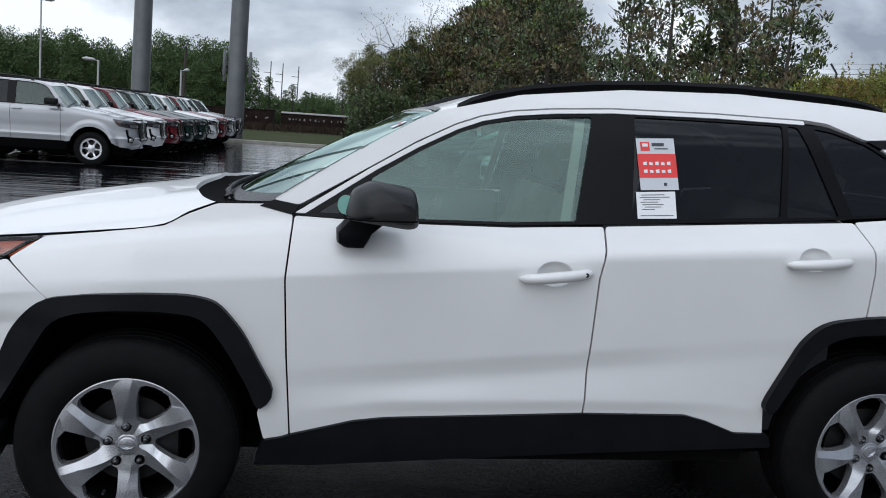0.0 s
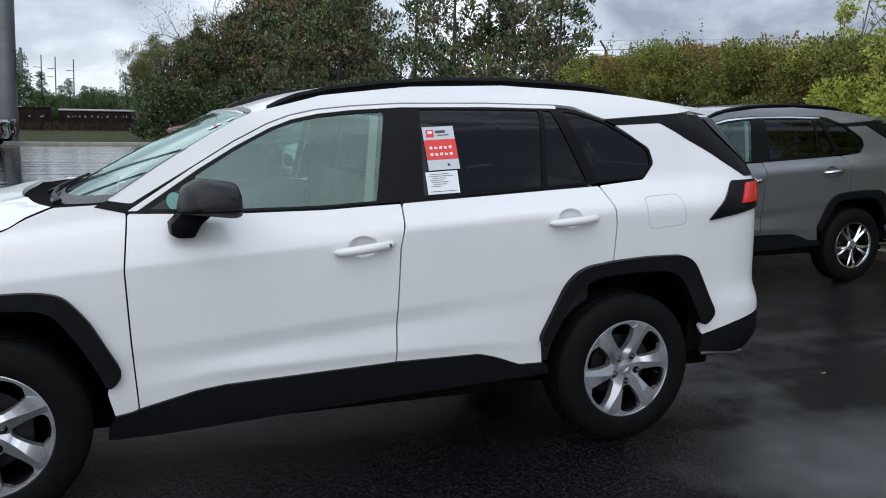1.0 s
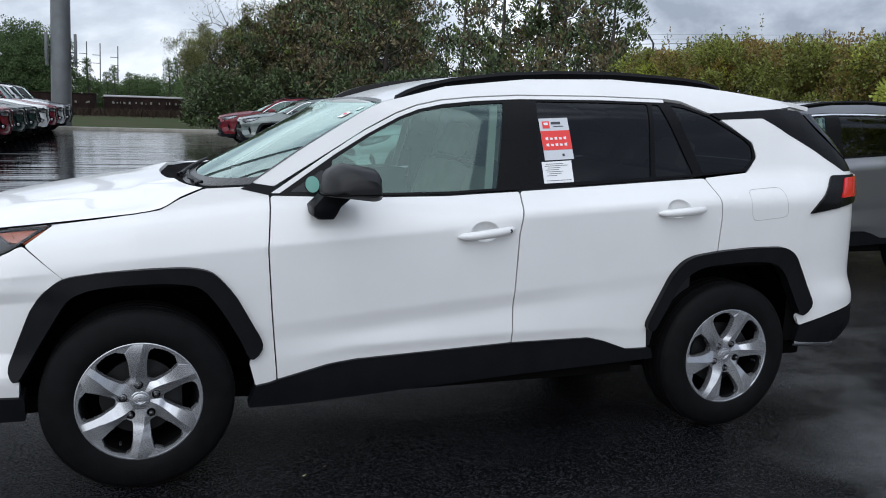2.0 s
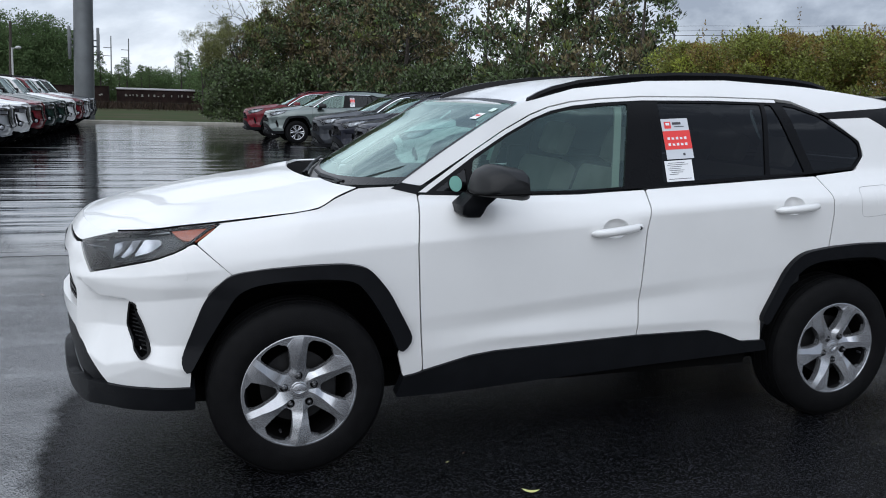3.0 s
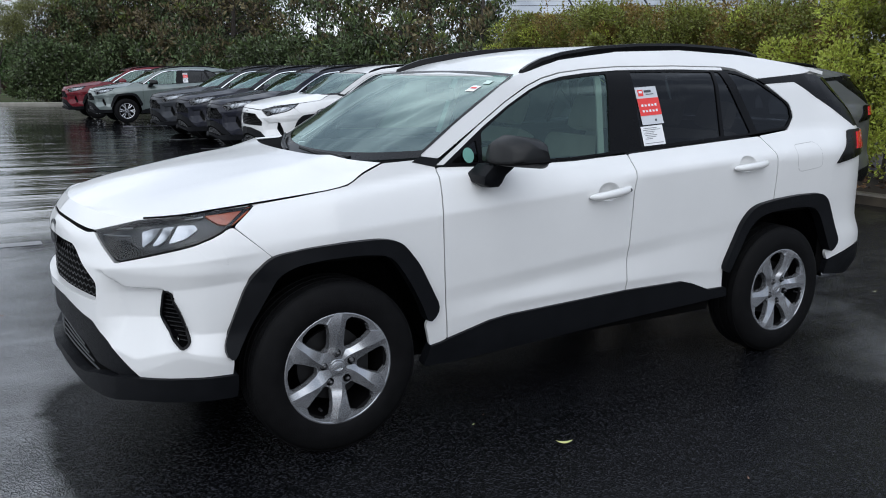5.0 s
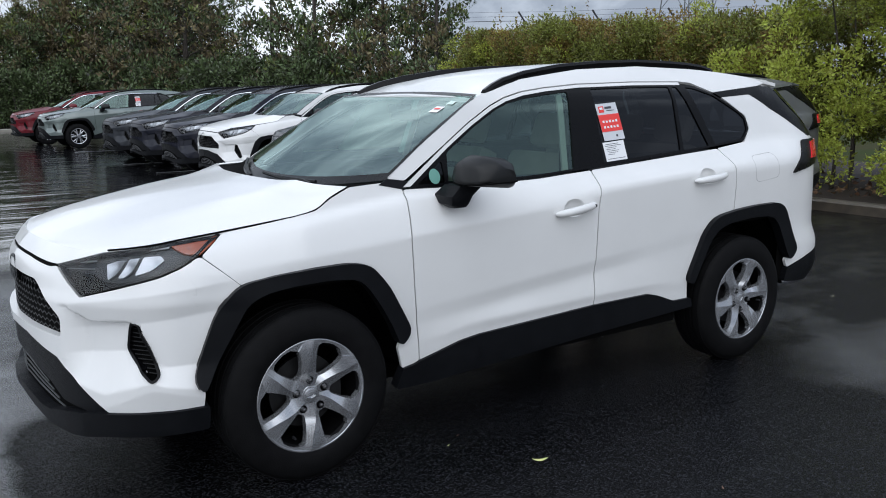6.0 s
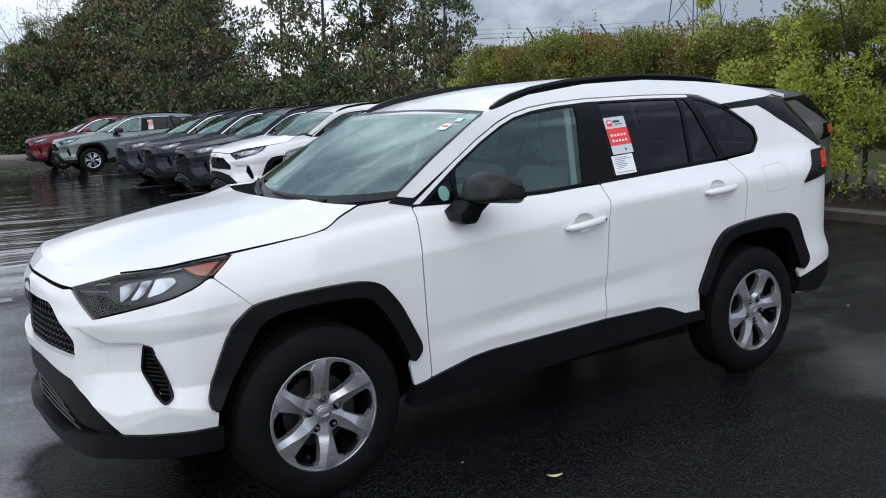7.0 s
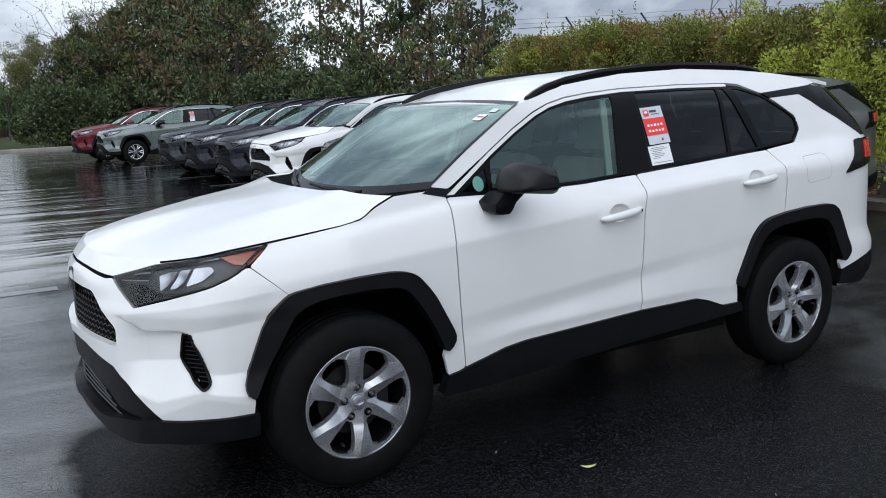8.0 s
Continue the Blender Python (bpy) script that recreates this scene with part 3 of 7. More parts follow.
def hood_base(k, t):
    f = k * (len(HOOD_EDGE) - 1)
    a = [(j, p[0]) for j, p in enumerate(HOOD_EDGE)]
    b = [(j, p[1]) for j, p in enumerate(HOOD_EDGE)]
    ex, ey, ez = skin(glide(a, f), glide(b, f))
    cx = lerp([(0, -0.872), (1, 0.10)], (ex + 0.75) / 1.0)
    cz = glide([(-0.88, 0.992), (-0.75, 1.045), (-0.5, 1.095), (-0.2, 1.14), (0.1, 1.178)], cx)
    s = 1 - t * t
    z = ez + (cz - ez) * s**0.75 + 0.010 * math.exp(-((abs(t) - 0.62) / 0.10) ** 2) * min(1, k * 2)
    return ex + (cx - ex) * s**0.8, HALF + t * (HALF - ey - 0.004), z


def hood(k, t):
    """k from the front edge (0) to the cowl (1), t across; the leading edge lies on the nose."""
    x, y, z = hood_base(k, t)
    fx, fz = nose_edge(t)
    x0, y0, z0 = hood_base(0, t)
    w = (1 - k) ** 3
    return x + w * (fx - x0), y, z + w * (fz - z0)


SCREEN_EDGE = ((0.43, 1.178), (0.985, 1.528))


def screen(s, t):
    """s from the cowl (0) to the roof (1), t across."""
    (u0, z0), (u1, z1) = SCREEN_EDGE
    ex, ey, ez = skin(u0 + s * (u1 - u0), z0 + s * (z1 - z0) + 0.012 * math.sin(math.pi * s))
    cx, cz = 0.21 + s * 0.83, 1.135 + s * 0.418 + 0.02 * math.sin(math.pi * s)
    q = 1 - abs(t) ** 2.2
    return ex + (cx - ex) * q, HALF + t * (HALF - ey), ez + (cz - ez) * q


def grid(surf, us, vs):
    bm = bmesh.new()
    rows = [[bm.verts.new(surf(u, v)) for v in vs] for u in us]
    for a, b in zip(rows, rows[1:]):
        for k in range(len(vs) - 1):
            bm.faces.new((a[k], a[k + 1], b[k + 1], b[k]))
    return bm


def span(a, b, n):
    return [a + (b - a) * i / n for i in range(n + 1)]


def skirted(bm, drop):
    """Turns the free rim of a sheet down."""
    rim = [e for e in bm.edges if len(e.link_faces) == 1]
    ext = bmesh.ops.extrude_edge_only(bm, edges=rim)["geom"]
    for v in ext:
        if isinstance(v, bmesh.types.BMVert):
            v.co += Vector(drop)
    return bm


FENDER = [(-0.29, 1.026), (-0.12, 1.051), (0.085, 1.084), (0.16, 1.126), (0.25, 1.164), (0.43, 1.172), (0.496, 1.139), (0.478, 0.94), (0.492, 0.68), (0.513, 0.40), (0.43, 0.38), (0.405, 0.48), (0.44, 0.55), (0.335, 0.765), (0.27, 0.84), (0.17, 0.866), (-0.141, 0.852), (-0.255, 0.84), (-0.385, 0.958)]
FRONT_DOOR = [(0.50, 1.137), (0.482, 0.94), (0.496, 0.68), (0.517, 0.392), (0.724, 0.44), (0.83, 0.455), (1.532, 0.482), (1.536, 0.70), (1.546, 0.98), (1.58, 1.153), (1.24, 1.133), (0.85, 1.128)]
REAR_DOOR = [(1.585, 1.154), (1.55, 0.98), (1.54, 0.70), (1.536, 0.482), (1.927, 0.482), (2.014, 0.462), (2.135, 0.417), (2.255, 0.415), (2.24, 0.53), (2.37, 0.775), (2.45, 0.84), (2.607, 0.87), (2.616, 1.05), (2.608, 1.13), (2.58, 1.222), (2.3, 1.203)]
QUARTER = [(2.584, 1.224), (2.612, 1.13), (2.62, 1.05), (2.611, 0.87), (2.965, 0.882), (3.05, 0.825), (3.17, 0.59), (3.12, 0.535), (3.145, 0.487), (3.34, 0.536), (3.50, 0.565), (3.74, 0.60), (3.74, 1.20), (3.58, 1.262), (3.46, 1.262), (3.21, 1.398), (2.979, 1.518), (2.72, 1.504), (2.892, 1.395), (2.908, 1.326), (2.838, 1.25)]
D_PILLAR = [(2.665, 1.53), (2.722, 1.502), (2.979, 1.516), (3.21, 1.396), (3.46, 1.26), (3.60, 1.262), (3.42, 1.41), (3.26, 1.56), (3.12, 1.566)]
PILLAR_FOOT = [(0.385, 1.163), (0.43, 1.185), (0.512, 1.172), (0.503, 1.150), (0.490, 1.139)]
CANT = [(0.514, 1.173), (0.748, 1.316), (0.90, 1.410), (1.037, 1.482), (1.13, 1.517), (1.245, 1.543), (1.40, 1.561), (1.627, 1.579), (2.05, 1.592), (2.42, 1.594), (2.52, 1.586), (2.665, 1.532), (3.12, 1.567), (3.26, 1.588), (2.84, 1.645), (2.6, 1.664), (2.18, 1.675), (1.70, 1.652), (1.28, 1.60), (1.07, 1.545), (0.985, 1.524), (0.90, 1.484), (0.617, 1.312), (0.43, 1.186)]
DOOR_FRAME = [(0.502, 1.146), (0.748, 1.310), (0.90, 1.404), (1.037, 1.476), (1.13, 1.511), (1.245, 1.537), (1.40, 1.555), (1.627, 1.573), (2.05, 1.586), (2.42, 1.588), (2.42, 1.574), (2.05, 1.572), (1.627, 1.559), (1.40, 1.541), (1.25, 1.523), (1.135, 1.497), (1.045, 1.462), (0.91, 1.391), (0.765, 1.303), (0.536, 1.146)]
SIDE_BLACK = [(0.53, 1.137), (0.765, 1.301), (0.91, 1.389), (1.045, 1.460), (1.135, 1.495), (1.25, 1.521), (1.40, 1.539), (1.627, 1.557), (2.05, 1.570), (2.42, 1.573), (2.52, 1.572), (2.665, 1.524), (2.86, 1.42), (2.902, 1.38), (2.903, 1.31), (2.838, 1.256), (2.3, 1.210), (1.58, 1.160), (1.24, 1.140), (0.85, 1.134)]
FRONT_GLASS = [(0.752, 1.276), (0.92, 1.381), (1.065, 1.457), (1.15, 1.488), (1.25, 1.509), (1.40, 1.526), (1.545, 1.539), (1.476, 1.165), (1.24, 1.150), (0.85, 1.144), (0.735, 1.15)]
SAIL_GLASS = [(0.575, 1.150), (0.718, 1.245), (0.722, 1.150)]
REAR_GLASS = [(1.712, 1.552), (1.69, 1.185), (2.285, 1.222), (2.322, 1.563), (2.05, 1.560)]
VENT_GLASS = [(2.345, 1.564), (2.388, 1.562), (2.528, 1.238), (2.312, 1.224)]
QUARTER_GLASS = [(2.455, 1.562), (2.53, 1.553), (2.66, 1.515), (2.85, 1.410), (2.887, 1.376), (2.888, 1.318), (2.830, 1.268), (2.583, 1.245)]
SILL = [(0.40, 0.29), (0.43, 0.383), (0.484, 0.392), (0.517, 0.404), (0.724, 0.456), (0.83, 0.469), (1.534, 0.496), (1.927, 0.496), (2.014, 0.474), (2.135, 0.429), (2.27, 0.427), (2.29, 0.375), (1.55, 0.345), (0.60, 0.290)]
FRONT_ARCH = [(-0.425, 0.45), (-0.455, 0.51), (-0.365, 0.745), (-0.305, 0.818), (-0.255, 0.850), (-0.14, 0.868), (0.02, 0.879), (0.176, 0.881), (0.25, 0.868), (0.288, 0.845), (0.355, 0.765), (0.467, 0.551), (0.41, 0.485), (0.375, 0.575), (0.306, 0.700), (0.245, 0.786), (0.20, 0.815), (0.084, 0.826), (-0.06, 0.822), (-0.18, 0.806), (-0.245, 0.772), (-0.335, 0.615)]
REAR_ARCH = [(2.265, 0.50), (2.222, 0.537), (2.358, 0.79), (2.41, 0.84), (2.47, 0.866), (2.616, 0.886), (2.80, 0.898), (2.985, 0.898), (3.04, 0.872), (3.075, 0.835), (3.205, 0.595), (3.14, 0.535), (3.11, 0.57), (3.01, 0.755), (2.97, 0.80), (2.91, 0.825), (2.75, 0.830), (2.56, 0.818), (2.47, 0.795), (2.40, 0.735)]
HEADLIGHT = [(-1.05, 0.925), (-0.795, 0.981), (-0.49, 1.008), (-0.285, 1.026), (-0.335, 1.002), (-0.40, 0.958), (-0.47, 0.925), (-0.555, 0.900), (-0.685, 0.872), (-0.88, 0.827)]
FOG_VENT = [(-0.697, 0.730), (-0.655, 0.726), (-0.610, 0.645), (-0.569, 0.532), (-0.604, 0.505), (-0.718, 0.625)]
TAIL_LAMP = [(3.335, 1.243), (3.14, 1.058), (3.45, 1.098), (3.62, 1.118), (3.66, 1.250)]
BUMPER_HALF = [(-0.387, 0.955), (-0.257, 0.842), (-0.36, 0.735), (-0.445, 0.51), (-0.415, 0.455), (-0.42, 0.392), (-0.79, 0.385), (-1.04, 0.575), (-1.31, 0.627), (UC, 0.632)]
NOSE_TOP = [(UC, 0.929), (-1.32, 0.926), (-1.10, 0.912), (-1.05, 0.918), (-0.885, 0.822), (-0.685, 0.867), (-0.555, 0.895), (-0.472, 0.920), (-0.403, 0.953)]
GRILLE_HALF = [(UC, 0.862), (-1.20, 0.856), (-1.08, 0.79), (-0.99, 0.735), (-0.995, 0.662), (-1.14, 0.665), (UC, 0.665)]
VALANCE_HALF = [(-0.80, 0.378), (-1.045, 0.565), (-1.31, 0.617), (UC, 0.622), (UC, 0.525), (-1.52, 0.522), (-1.304, 0.500), (-1.144, 0.454), (-1.05, 0.398), (-0.86, 0.370)]
LIP_HALF = [(-0.40, 0.398), (-0.79, 0.386), (-0.90, 0.378), (-1.03, 0.368), (-1.12, 0.350), (-1.19, 0.350), (-1.30, 0.370), (-1.45, 0.386), (UC, 0.390), (UC, 0.352), (-1.45, 0.350), (-1.328, 0.332), (-1.135, 0.292), (-0.974, 0.280), (-0.616, 0.292), (-0.40, 0.300)]


def full(half, mid=None):
    mid = UC if mid is None else mid
    return both_ways(half, mid)


def bumper_mesh():
    left = BUMPER_HALF[:-1]
    top = NOSE_TOP[1:]
    ring = left + [(UC, 0.632)] + [(2 * UC - a, b) for a, b in left[::-1]]
    ring += [(2 * UC - a, b) for a, b in top[::-1]] + [(UC, 0.929)] + top
    hole = rounded(grille_outline(), 0.02)
    return sheet(ring, skin, step=0.02, zstep=0.0055, thick=0.03, holes=[hole, rounded(FOG_VENT, 0.02), rounded([(2 * UC - a, b) for a, b in FOG_VENT], 0.02)], r=0.008, gap=0.0004)


def vent_at(out):
    """A plain slope across the fog lamp vent, from the recess to the corner."""
    def surf(u, z):
        k = (u + 0.76) / 0.22
        return tuple(Vector(skin(-0.76, z, out)).lerp(Vector(skin(-0.54, z, out)), k))
    return surf


def grille_outline():
    left = GRILLE_HALF[1:-1]
    return [(UC, 0.862)] + left + [(UC, 0.665)] + [(2 * UC - a, b) for a, b in left[::-1]]


def closed(half):
    """Both halves of an outline that starts at the flank and runs to the middle."""
    inner = [p for p in half if abs(p[0] - UC) < 1e-6]
    outer = [p for p in half if abs(p[0] - UC) >= 1e-6]
    i = half.index(inner[0])
    ordered = half[i + len(inner):] + half[:i]
    return ordered + [inner[0]] + [(2 * UC - a, b) for a, b in ordered[::-1]] + [inner[-1]]


def flare(outline, out=0.03):
    """Wheel arch trim that stands proud of the flank, with a flat face and a turned edge."""
    bm = sheet(outline, proud(out), step=0.05, thick=0.055, gap=0.0, r=0.04)
    return bm


def tyre_mesh(r=0.362, w=0.225, rim=0.222):
    bm = bmesh.new()
    h = w / 2
    prof = [(rim - 0.01, 0.03), (rim, 0.012), (rim + 0.012, 0.004), (rim + 0.03, -0.004), (rim + 0.06, -0.006), (rim + 0.095, 0.0), (r - 0.026, 0.008), (r - 0.016, 0.014), (r - 0.006, 0.026), (r, 0.045)]
    back = [(a, w - b) for a, b in prof[::-1]]
    mid = []
    for c in (0.30, 0.50, 0.70):
        mid += [(r + 0.001, w * c - 0.006), (r - 0.009, w * c - 0.005), (r - 0.009, w * c + 0.005), (r + 0.001, w * c + 0.006)]
    lathe(bm, prof + mid + back, 72)
    # shoulder blocks
    for k in range(84):
        a = 2 * math.pi * k / 84
        turn = Matrix.Rotation(-a, 4, "Y")
        box(bm, (r - 0.018, 0.028, -0.0115), (r - 0.0025, 0.05, 0.0115), turn=turn)
    return bm


def blade(bm, a0, r0, r1, w0, w1, sweep, y0, y1, skew=0.0, flare_out=1.4, edge=0.004):
    """One spoke with a ridge along its length: a0 angle, widths at hub and rim."""
    rows = []
    n = 9
    for i in range(n):
        f = i / (n - 1)
        r = r0 + (r1 - r0) * f
        w = w0 + (w1 - w0) * f**flare_out
        a = a0 + sweep * math.sin(f * math.pi / 2)
        y = y0 + (y1 - y0) * f
        row = []
        for s, h in ((-1, 0.034), (-1, edge), (-0.30 + skew, -0.010 * (1 - f) ** 0.7), (0.30 + skew, 0.001), (0.93, edge + 0.005 * (1 - f)), (1, 0.036)):
            ang = a + s * w / (2 * r)
            row.append(bm.verts.new((r * math.cos(ang), y + h, r * math.sin(ang))))
        rows.append(row)
    for a, b in zip(rows, rows[1:]):
        for k in range(5):
            bm.faces.new((a[k], a[k + 1], b[k + 1], b[k]))


CAP_R = 0.2395
CAP_EDGE = [(0.37, 23.0), (0.40, 19.0), (0.46, 16.6), (0.55, 14.2), (0.65, 12.6), (0.75, 12.2), (0.83, 12.4)]
CAP_FOLD = [(0.16, 16.0), (0.30, 10.0), (0.365, 7.0), (0.50, 2.0), (0.70, -3.5), (1.0, -6.5)]


def hubcap_mesh():
    """Turned edge and hub dish of the hubcap."""
    bm = bmesh.new()
    lathe(bm, [(CAP_R * 0.950, 0.0060), (CAP_R * 0.958, 0.0029), (CAP_R * 0.975, 0.0030), (CAP_R * 0.992, 0.0052), (CAP_R, 0.0095), (CAP_R + 0.001, 0.03)], 96)
    lathe(bm, [(0.041, 0.05), (0.0405, 0.0235), (0.037, 0.0205), (0.031, 0.0200), (0, 0.0205)], 48)
    return bm


def hubcap_spoke(k):
    """A sixth of the hubcap: a spoke folded along its length, its foot on the hub, the rim plate beside it and the pocket's walls."""
    bm = bmesh.new()

    def at(r, a, y):
        t = radians(60 * k + 32 + a)
        return bm.verts.new((CAP_R * r * math.cos(t), y, CAP_R * r * math.sin(t)))

    def strip(p, q):
        for i in range(len(p) - 1):
            bm.faces.new((p[i], p[i + 1], q[i + 1], q[i]))

    ridge = lambda r: glide([(0.16, 0.0200), (0.27, 0.0160), (0.38, 0.0090), (0.52, 0.0032), (0.68, 0.0), (0.86, 0.0), (1.0, 0.0040)], r)
    lee = lambda r: glide([(0.16, 0.0008), (0.28, 0.0070), (0.37, 0.0170), (0.50, 0.0120), (0.66, 0.0046), (0.82, 0.0012), (0.94, 0.0008), (1.0, 0.0008)], r)
    low = lambda r: glide([(0.16, 0.0008), (0.28, 0.0070), (0.37, 0.0150), (0.55, 0.0120), (0.75, 0.0098), (0.86, 0.0078), (0.95, 0.0042), (1.0, 0.0010)], r)
    hub = [(0.16, 30.0), (0.22, 30.0), (0.28, 30.0), (0.33, 30.0)]
    ray = hub + [(CAP_EDGE[0][0] + (CAP_EDGE[-1][0] - CAP_EDGE[0][0]) * f, 0) for f in span(0, 1, 14)]
    ray = [(r, w or glide(CAP_EDGE, r)) for r, w in ray]
    fold = [at(r, lerp(CAP_FOLD, r), ridge(r)) for r, _ in ray]
    up = [at(r, w, ridge(r) + lee(r)) for r, w in ray]
    down = [at(r, -w, ridge(r) + low(r)) for r, w in ray]
    # the fold runs on to the rim; the face before it ends at a stepped line
    tail = (0.88, 0.94, 0.985, 1.0)
    seam = [(r, 12.4 - 12.0 * (r - 0.83) / 0.17) for r in tail]
    fold += [at(r, lerp(CAP_FOLD, r), ridge(r)) for r in tail]
    up += [at(r, a, ridge(r) + lee(r)) for r, a in seam]
    strip(up, fold)
    plate_low = [at(r, -12.4, ridge(r) + low(r)) for r in tail]
    strip(fold, down + plate_low)
    # rim plate over the pocket, up to the next step
    cols = [(-12.4, 0.83, -12.4), (-13.8, 0.875, -13.8), (-17.5, 0.912, -17.5), (-25.0, 0.922, -26.0), (-31.0, 0.925, -35.0), (-39.0, 0.912, -47.0), (-47.6, 0.83, -59.6)]
    rows = []
    for a_in, r_in, a_out in cols:
        col = []
        for f in (0.0, 0.35, 0.7, 0.92, 1.0):
            r = r_in + (1.0 - r_in) * f
            col.append(at(r, a_in + (a_out - a_in) * f, ridge(r) + low(r)))
        rows.append(col)
    for p, q in zip(rows, rows[1:]):
        strip(p, q)
    # the step down from the next spoke's face
    nxt = [at(r, a - 60, ridge(r) + lee(r) + 0.0006) for r, a in [(0.83, 12.4)] + seam]
    foot = [at(r, a - 60 + 1.2, ridge(r) + low(r) + 0.004) for r, a in [(0.83, 12.4)] + seam]
    strip(nxt, foot)
    # web between this spoke's foot and the next
    w1, w2 = at(0.37, 23.0, ridge(0.37) + lee(0.37)), at(0.33, 30.0, ridge(0.33) + lee(0.33))
    w3 = at(0.37, 37.0, ridge(0.37) + low(0.37))
    bm.faces.new((w1, w2, w3))

    def wall(rim):
        """A fine chamfer, then the wall down into the pocket; rim: (r, angle, y), centre: the pocket's middle."""
        rings = []
        for d, y in ((0.0, 0.0), (0.010, 0.0022), (0.030, 0.030)):
            ring = []
            for r, a, h in rim:
                mid = 30.0 if a > 0 else -30.0
                ring.append(at(r + (0.66 - r) * d * 1.6, a + (mid - a) * d * (0.9 + 0.4 / r), h + y))
            rings.append(ring)
        strip(rings[0], rings[1])
        strip(rings[1], rings[2])
    wall([(r, w, ridge(r) + lee(r)) for r, w in ray[4:]])
    wall([(r, -w, ridge(r) + low(r)) for r, w in ray[4:]])
    wall([(r, a, ridge(r) + low(r)) for a, r, _ in cols])
    wall([(0.37, 23.0, ridge(0.37) + lee(0.37)), (0.37, 37.0, ridge(0.37) + low(0.37))])
    bmesh.ops.remove_doubles(bm, verts=bm.verts, dist=2e-5)
    for a, b in zip(fold, fold[1:]):
        e = bm.edges.get((a, b)) if a.is_valid and b.is_valid else None
        if e:
            e.smooth = False
    return bm


def alloy_mesh(pairs):
    """Bright alloy wheel with paired spokes."""
    bm = bmesh.new()
    lathe(bm, [(0.205, 0.07), (0.205, 0.020), (0.212, 0.006), (0.226, 0.002), (0.232, 0.012), (0.232, 0.03)], 60)
    lathe(bm, [(0.055, 0.05), (0.055, 0.022), (0.045, 0.014), (0, 0.014)], 36)
    for k in range(pairs):
        for s in (-1, 1):
            a = 2 * math.pi * k / pairs + s * 0.16
            blade(bm, a - s * 0.1, 0.04, 0.212, 0.022, 0.036, s * 0.12, 0.018, 0.008)
    return bm


def wheel(parent, x, y, side, style, name):
    """side -1: outer face towards -y."""
    hub = new(name)
    hub.parent = parent
    hub.matrix_local = pose(x, y, 0.362, 0, random.Random(round(x * 10 + y * 7)).uniform(0, 360) if style != "cap" else (0 if x < 1 else -38), 0 if side < 0 else 180)
    link_part("tyre", cached("tyre", tyre_mesh), TYRE, hub, "wet black rubber tyre")
    if style == "cap":
        link_part("hubcap", cached("hubcap", hubcap_mesh), HUBCAP, hub, "silver plastic hubcap with six broad spokes")
        for k in range(6):
            link_part("hubcap_spoke", cached(("spoke", k), lambda: hubcap_spoke(k), sharp=24), HUBCAP, hub)

        def shade_dish():
            """Black dish laid on the hub; its colour stands in for a nut recess's shade."""
            bm = bmesh.new()
            lathe(bm, [(0.0165, 0.004), (0.0158, -0.001), (0.0135, -0.0012), (0.0125, 0.002), (0.0, 0.002)], 20)
            return bm

        def nut():
            bm = bmesh.new()
            m = Matrix.Translation((0, -0.003, 0)) @ Matrix.Rotation(radians(90), 4, "X")
            bmesh.ops.create_cone(bm, cap_ends=True, segments=6, radius1=0.0100, radius2=0.0100, depth=0.010, matrix=m)
            lathe(bm, [(0.0082, -0.008), (0.0078, -0.0125), (0.005, -0.0155), (0, -0.0165)], 12)
            return bm
        for k in range(5):
            a = radians(93 - 72 * k)
            o = link_part("nut_shade_dish", cached("shade_dish", shade_dish), LINER, hub)
            o.location = (0.0640 * math.cos(a), 0.0170, 0.0640 * math.sin(a))
            o = link_part("wheel_nut", cached("nut", nut), BLACKPAINT, hub)
            o.location = o.matrix_local.translation + Vector((0.0640 * math.cos(a), 0.0170, 0.0640 * math.sin(a)))

        def valve():
            bm = bmesh.new()
            a = radians(-114 if x < 1 else -12 - 38)
            p = Vector((0.186 * math.cos(a), 0.040, 0.186 * math.sin(a)))
            tube(bm, [p, p + Vector((0, -0.024, 0))], [0.006, 0.0045], 8)
            return bm
        link_part("valve", cached(("valve", x < 1), valve), STEEL, hub)
    elif style == "six":
        link_part("rim", cached("six_spoke", six_spoke_mesh), HUBCAP, hub, "silver rim with six broad spokes")
    else:
        link_part("rim", cached(("alloy", style), lambda: alloy_mesh(style)), CHROME if style == 5 else HUBCAP, hub, "bright alloy rim with paired spokes")

    def cap():
        bm = bmesh.new()
        lathe(bm, [(0.0295, 0.0215), (0.028, 0.0165), (0.024, 0.0150), (0, 0.0145)], 32)
        for r1, r2, turn in ((0.021, 0.011, 0), (0.008, 0.013, 0), (0.012, 0.006, 0)):
            ring = [(r1 * math.cos(t), 0.0145, r2 * math.sin(t)) for t in (2 * math.pi * k / 24 for k in range(25))]
            tube(bm, ring, 0.0016, 5, cap=False)
        return bm
    link_part("centre_cap", cached("cap", cap), HUBCAP, hub)

    def disc():
        bm = bmesh.new()
        lathe(bm, [(0, 0.075), (0.07, 0.075), (0.075, 0.085), (0.15, 0.085), (0.15, 0.10), (0.08, 0.10)], 48)
        box(bm, (0.07, 0.06, -0.06), (0.16, 0.12, 0.06), 0.012)
        return bm
    link_part("brake_disc", cached("disc", disc), BRAKE, hub)

    def barrel():
        bm = bmesh.new()
        lathe(bm, [(0.225, 0.02), (0.205, 0.05), (0.20, 0.19), (0.06, 0.18), (0, 0.18)], 48)
        return bm
    link_part("wheel_barrel", cached("barrel", barrel), LINER, hub)
    return hub


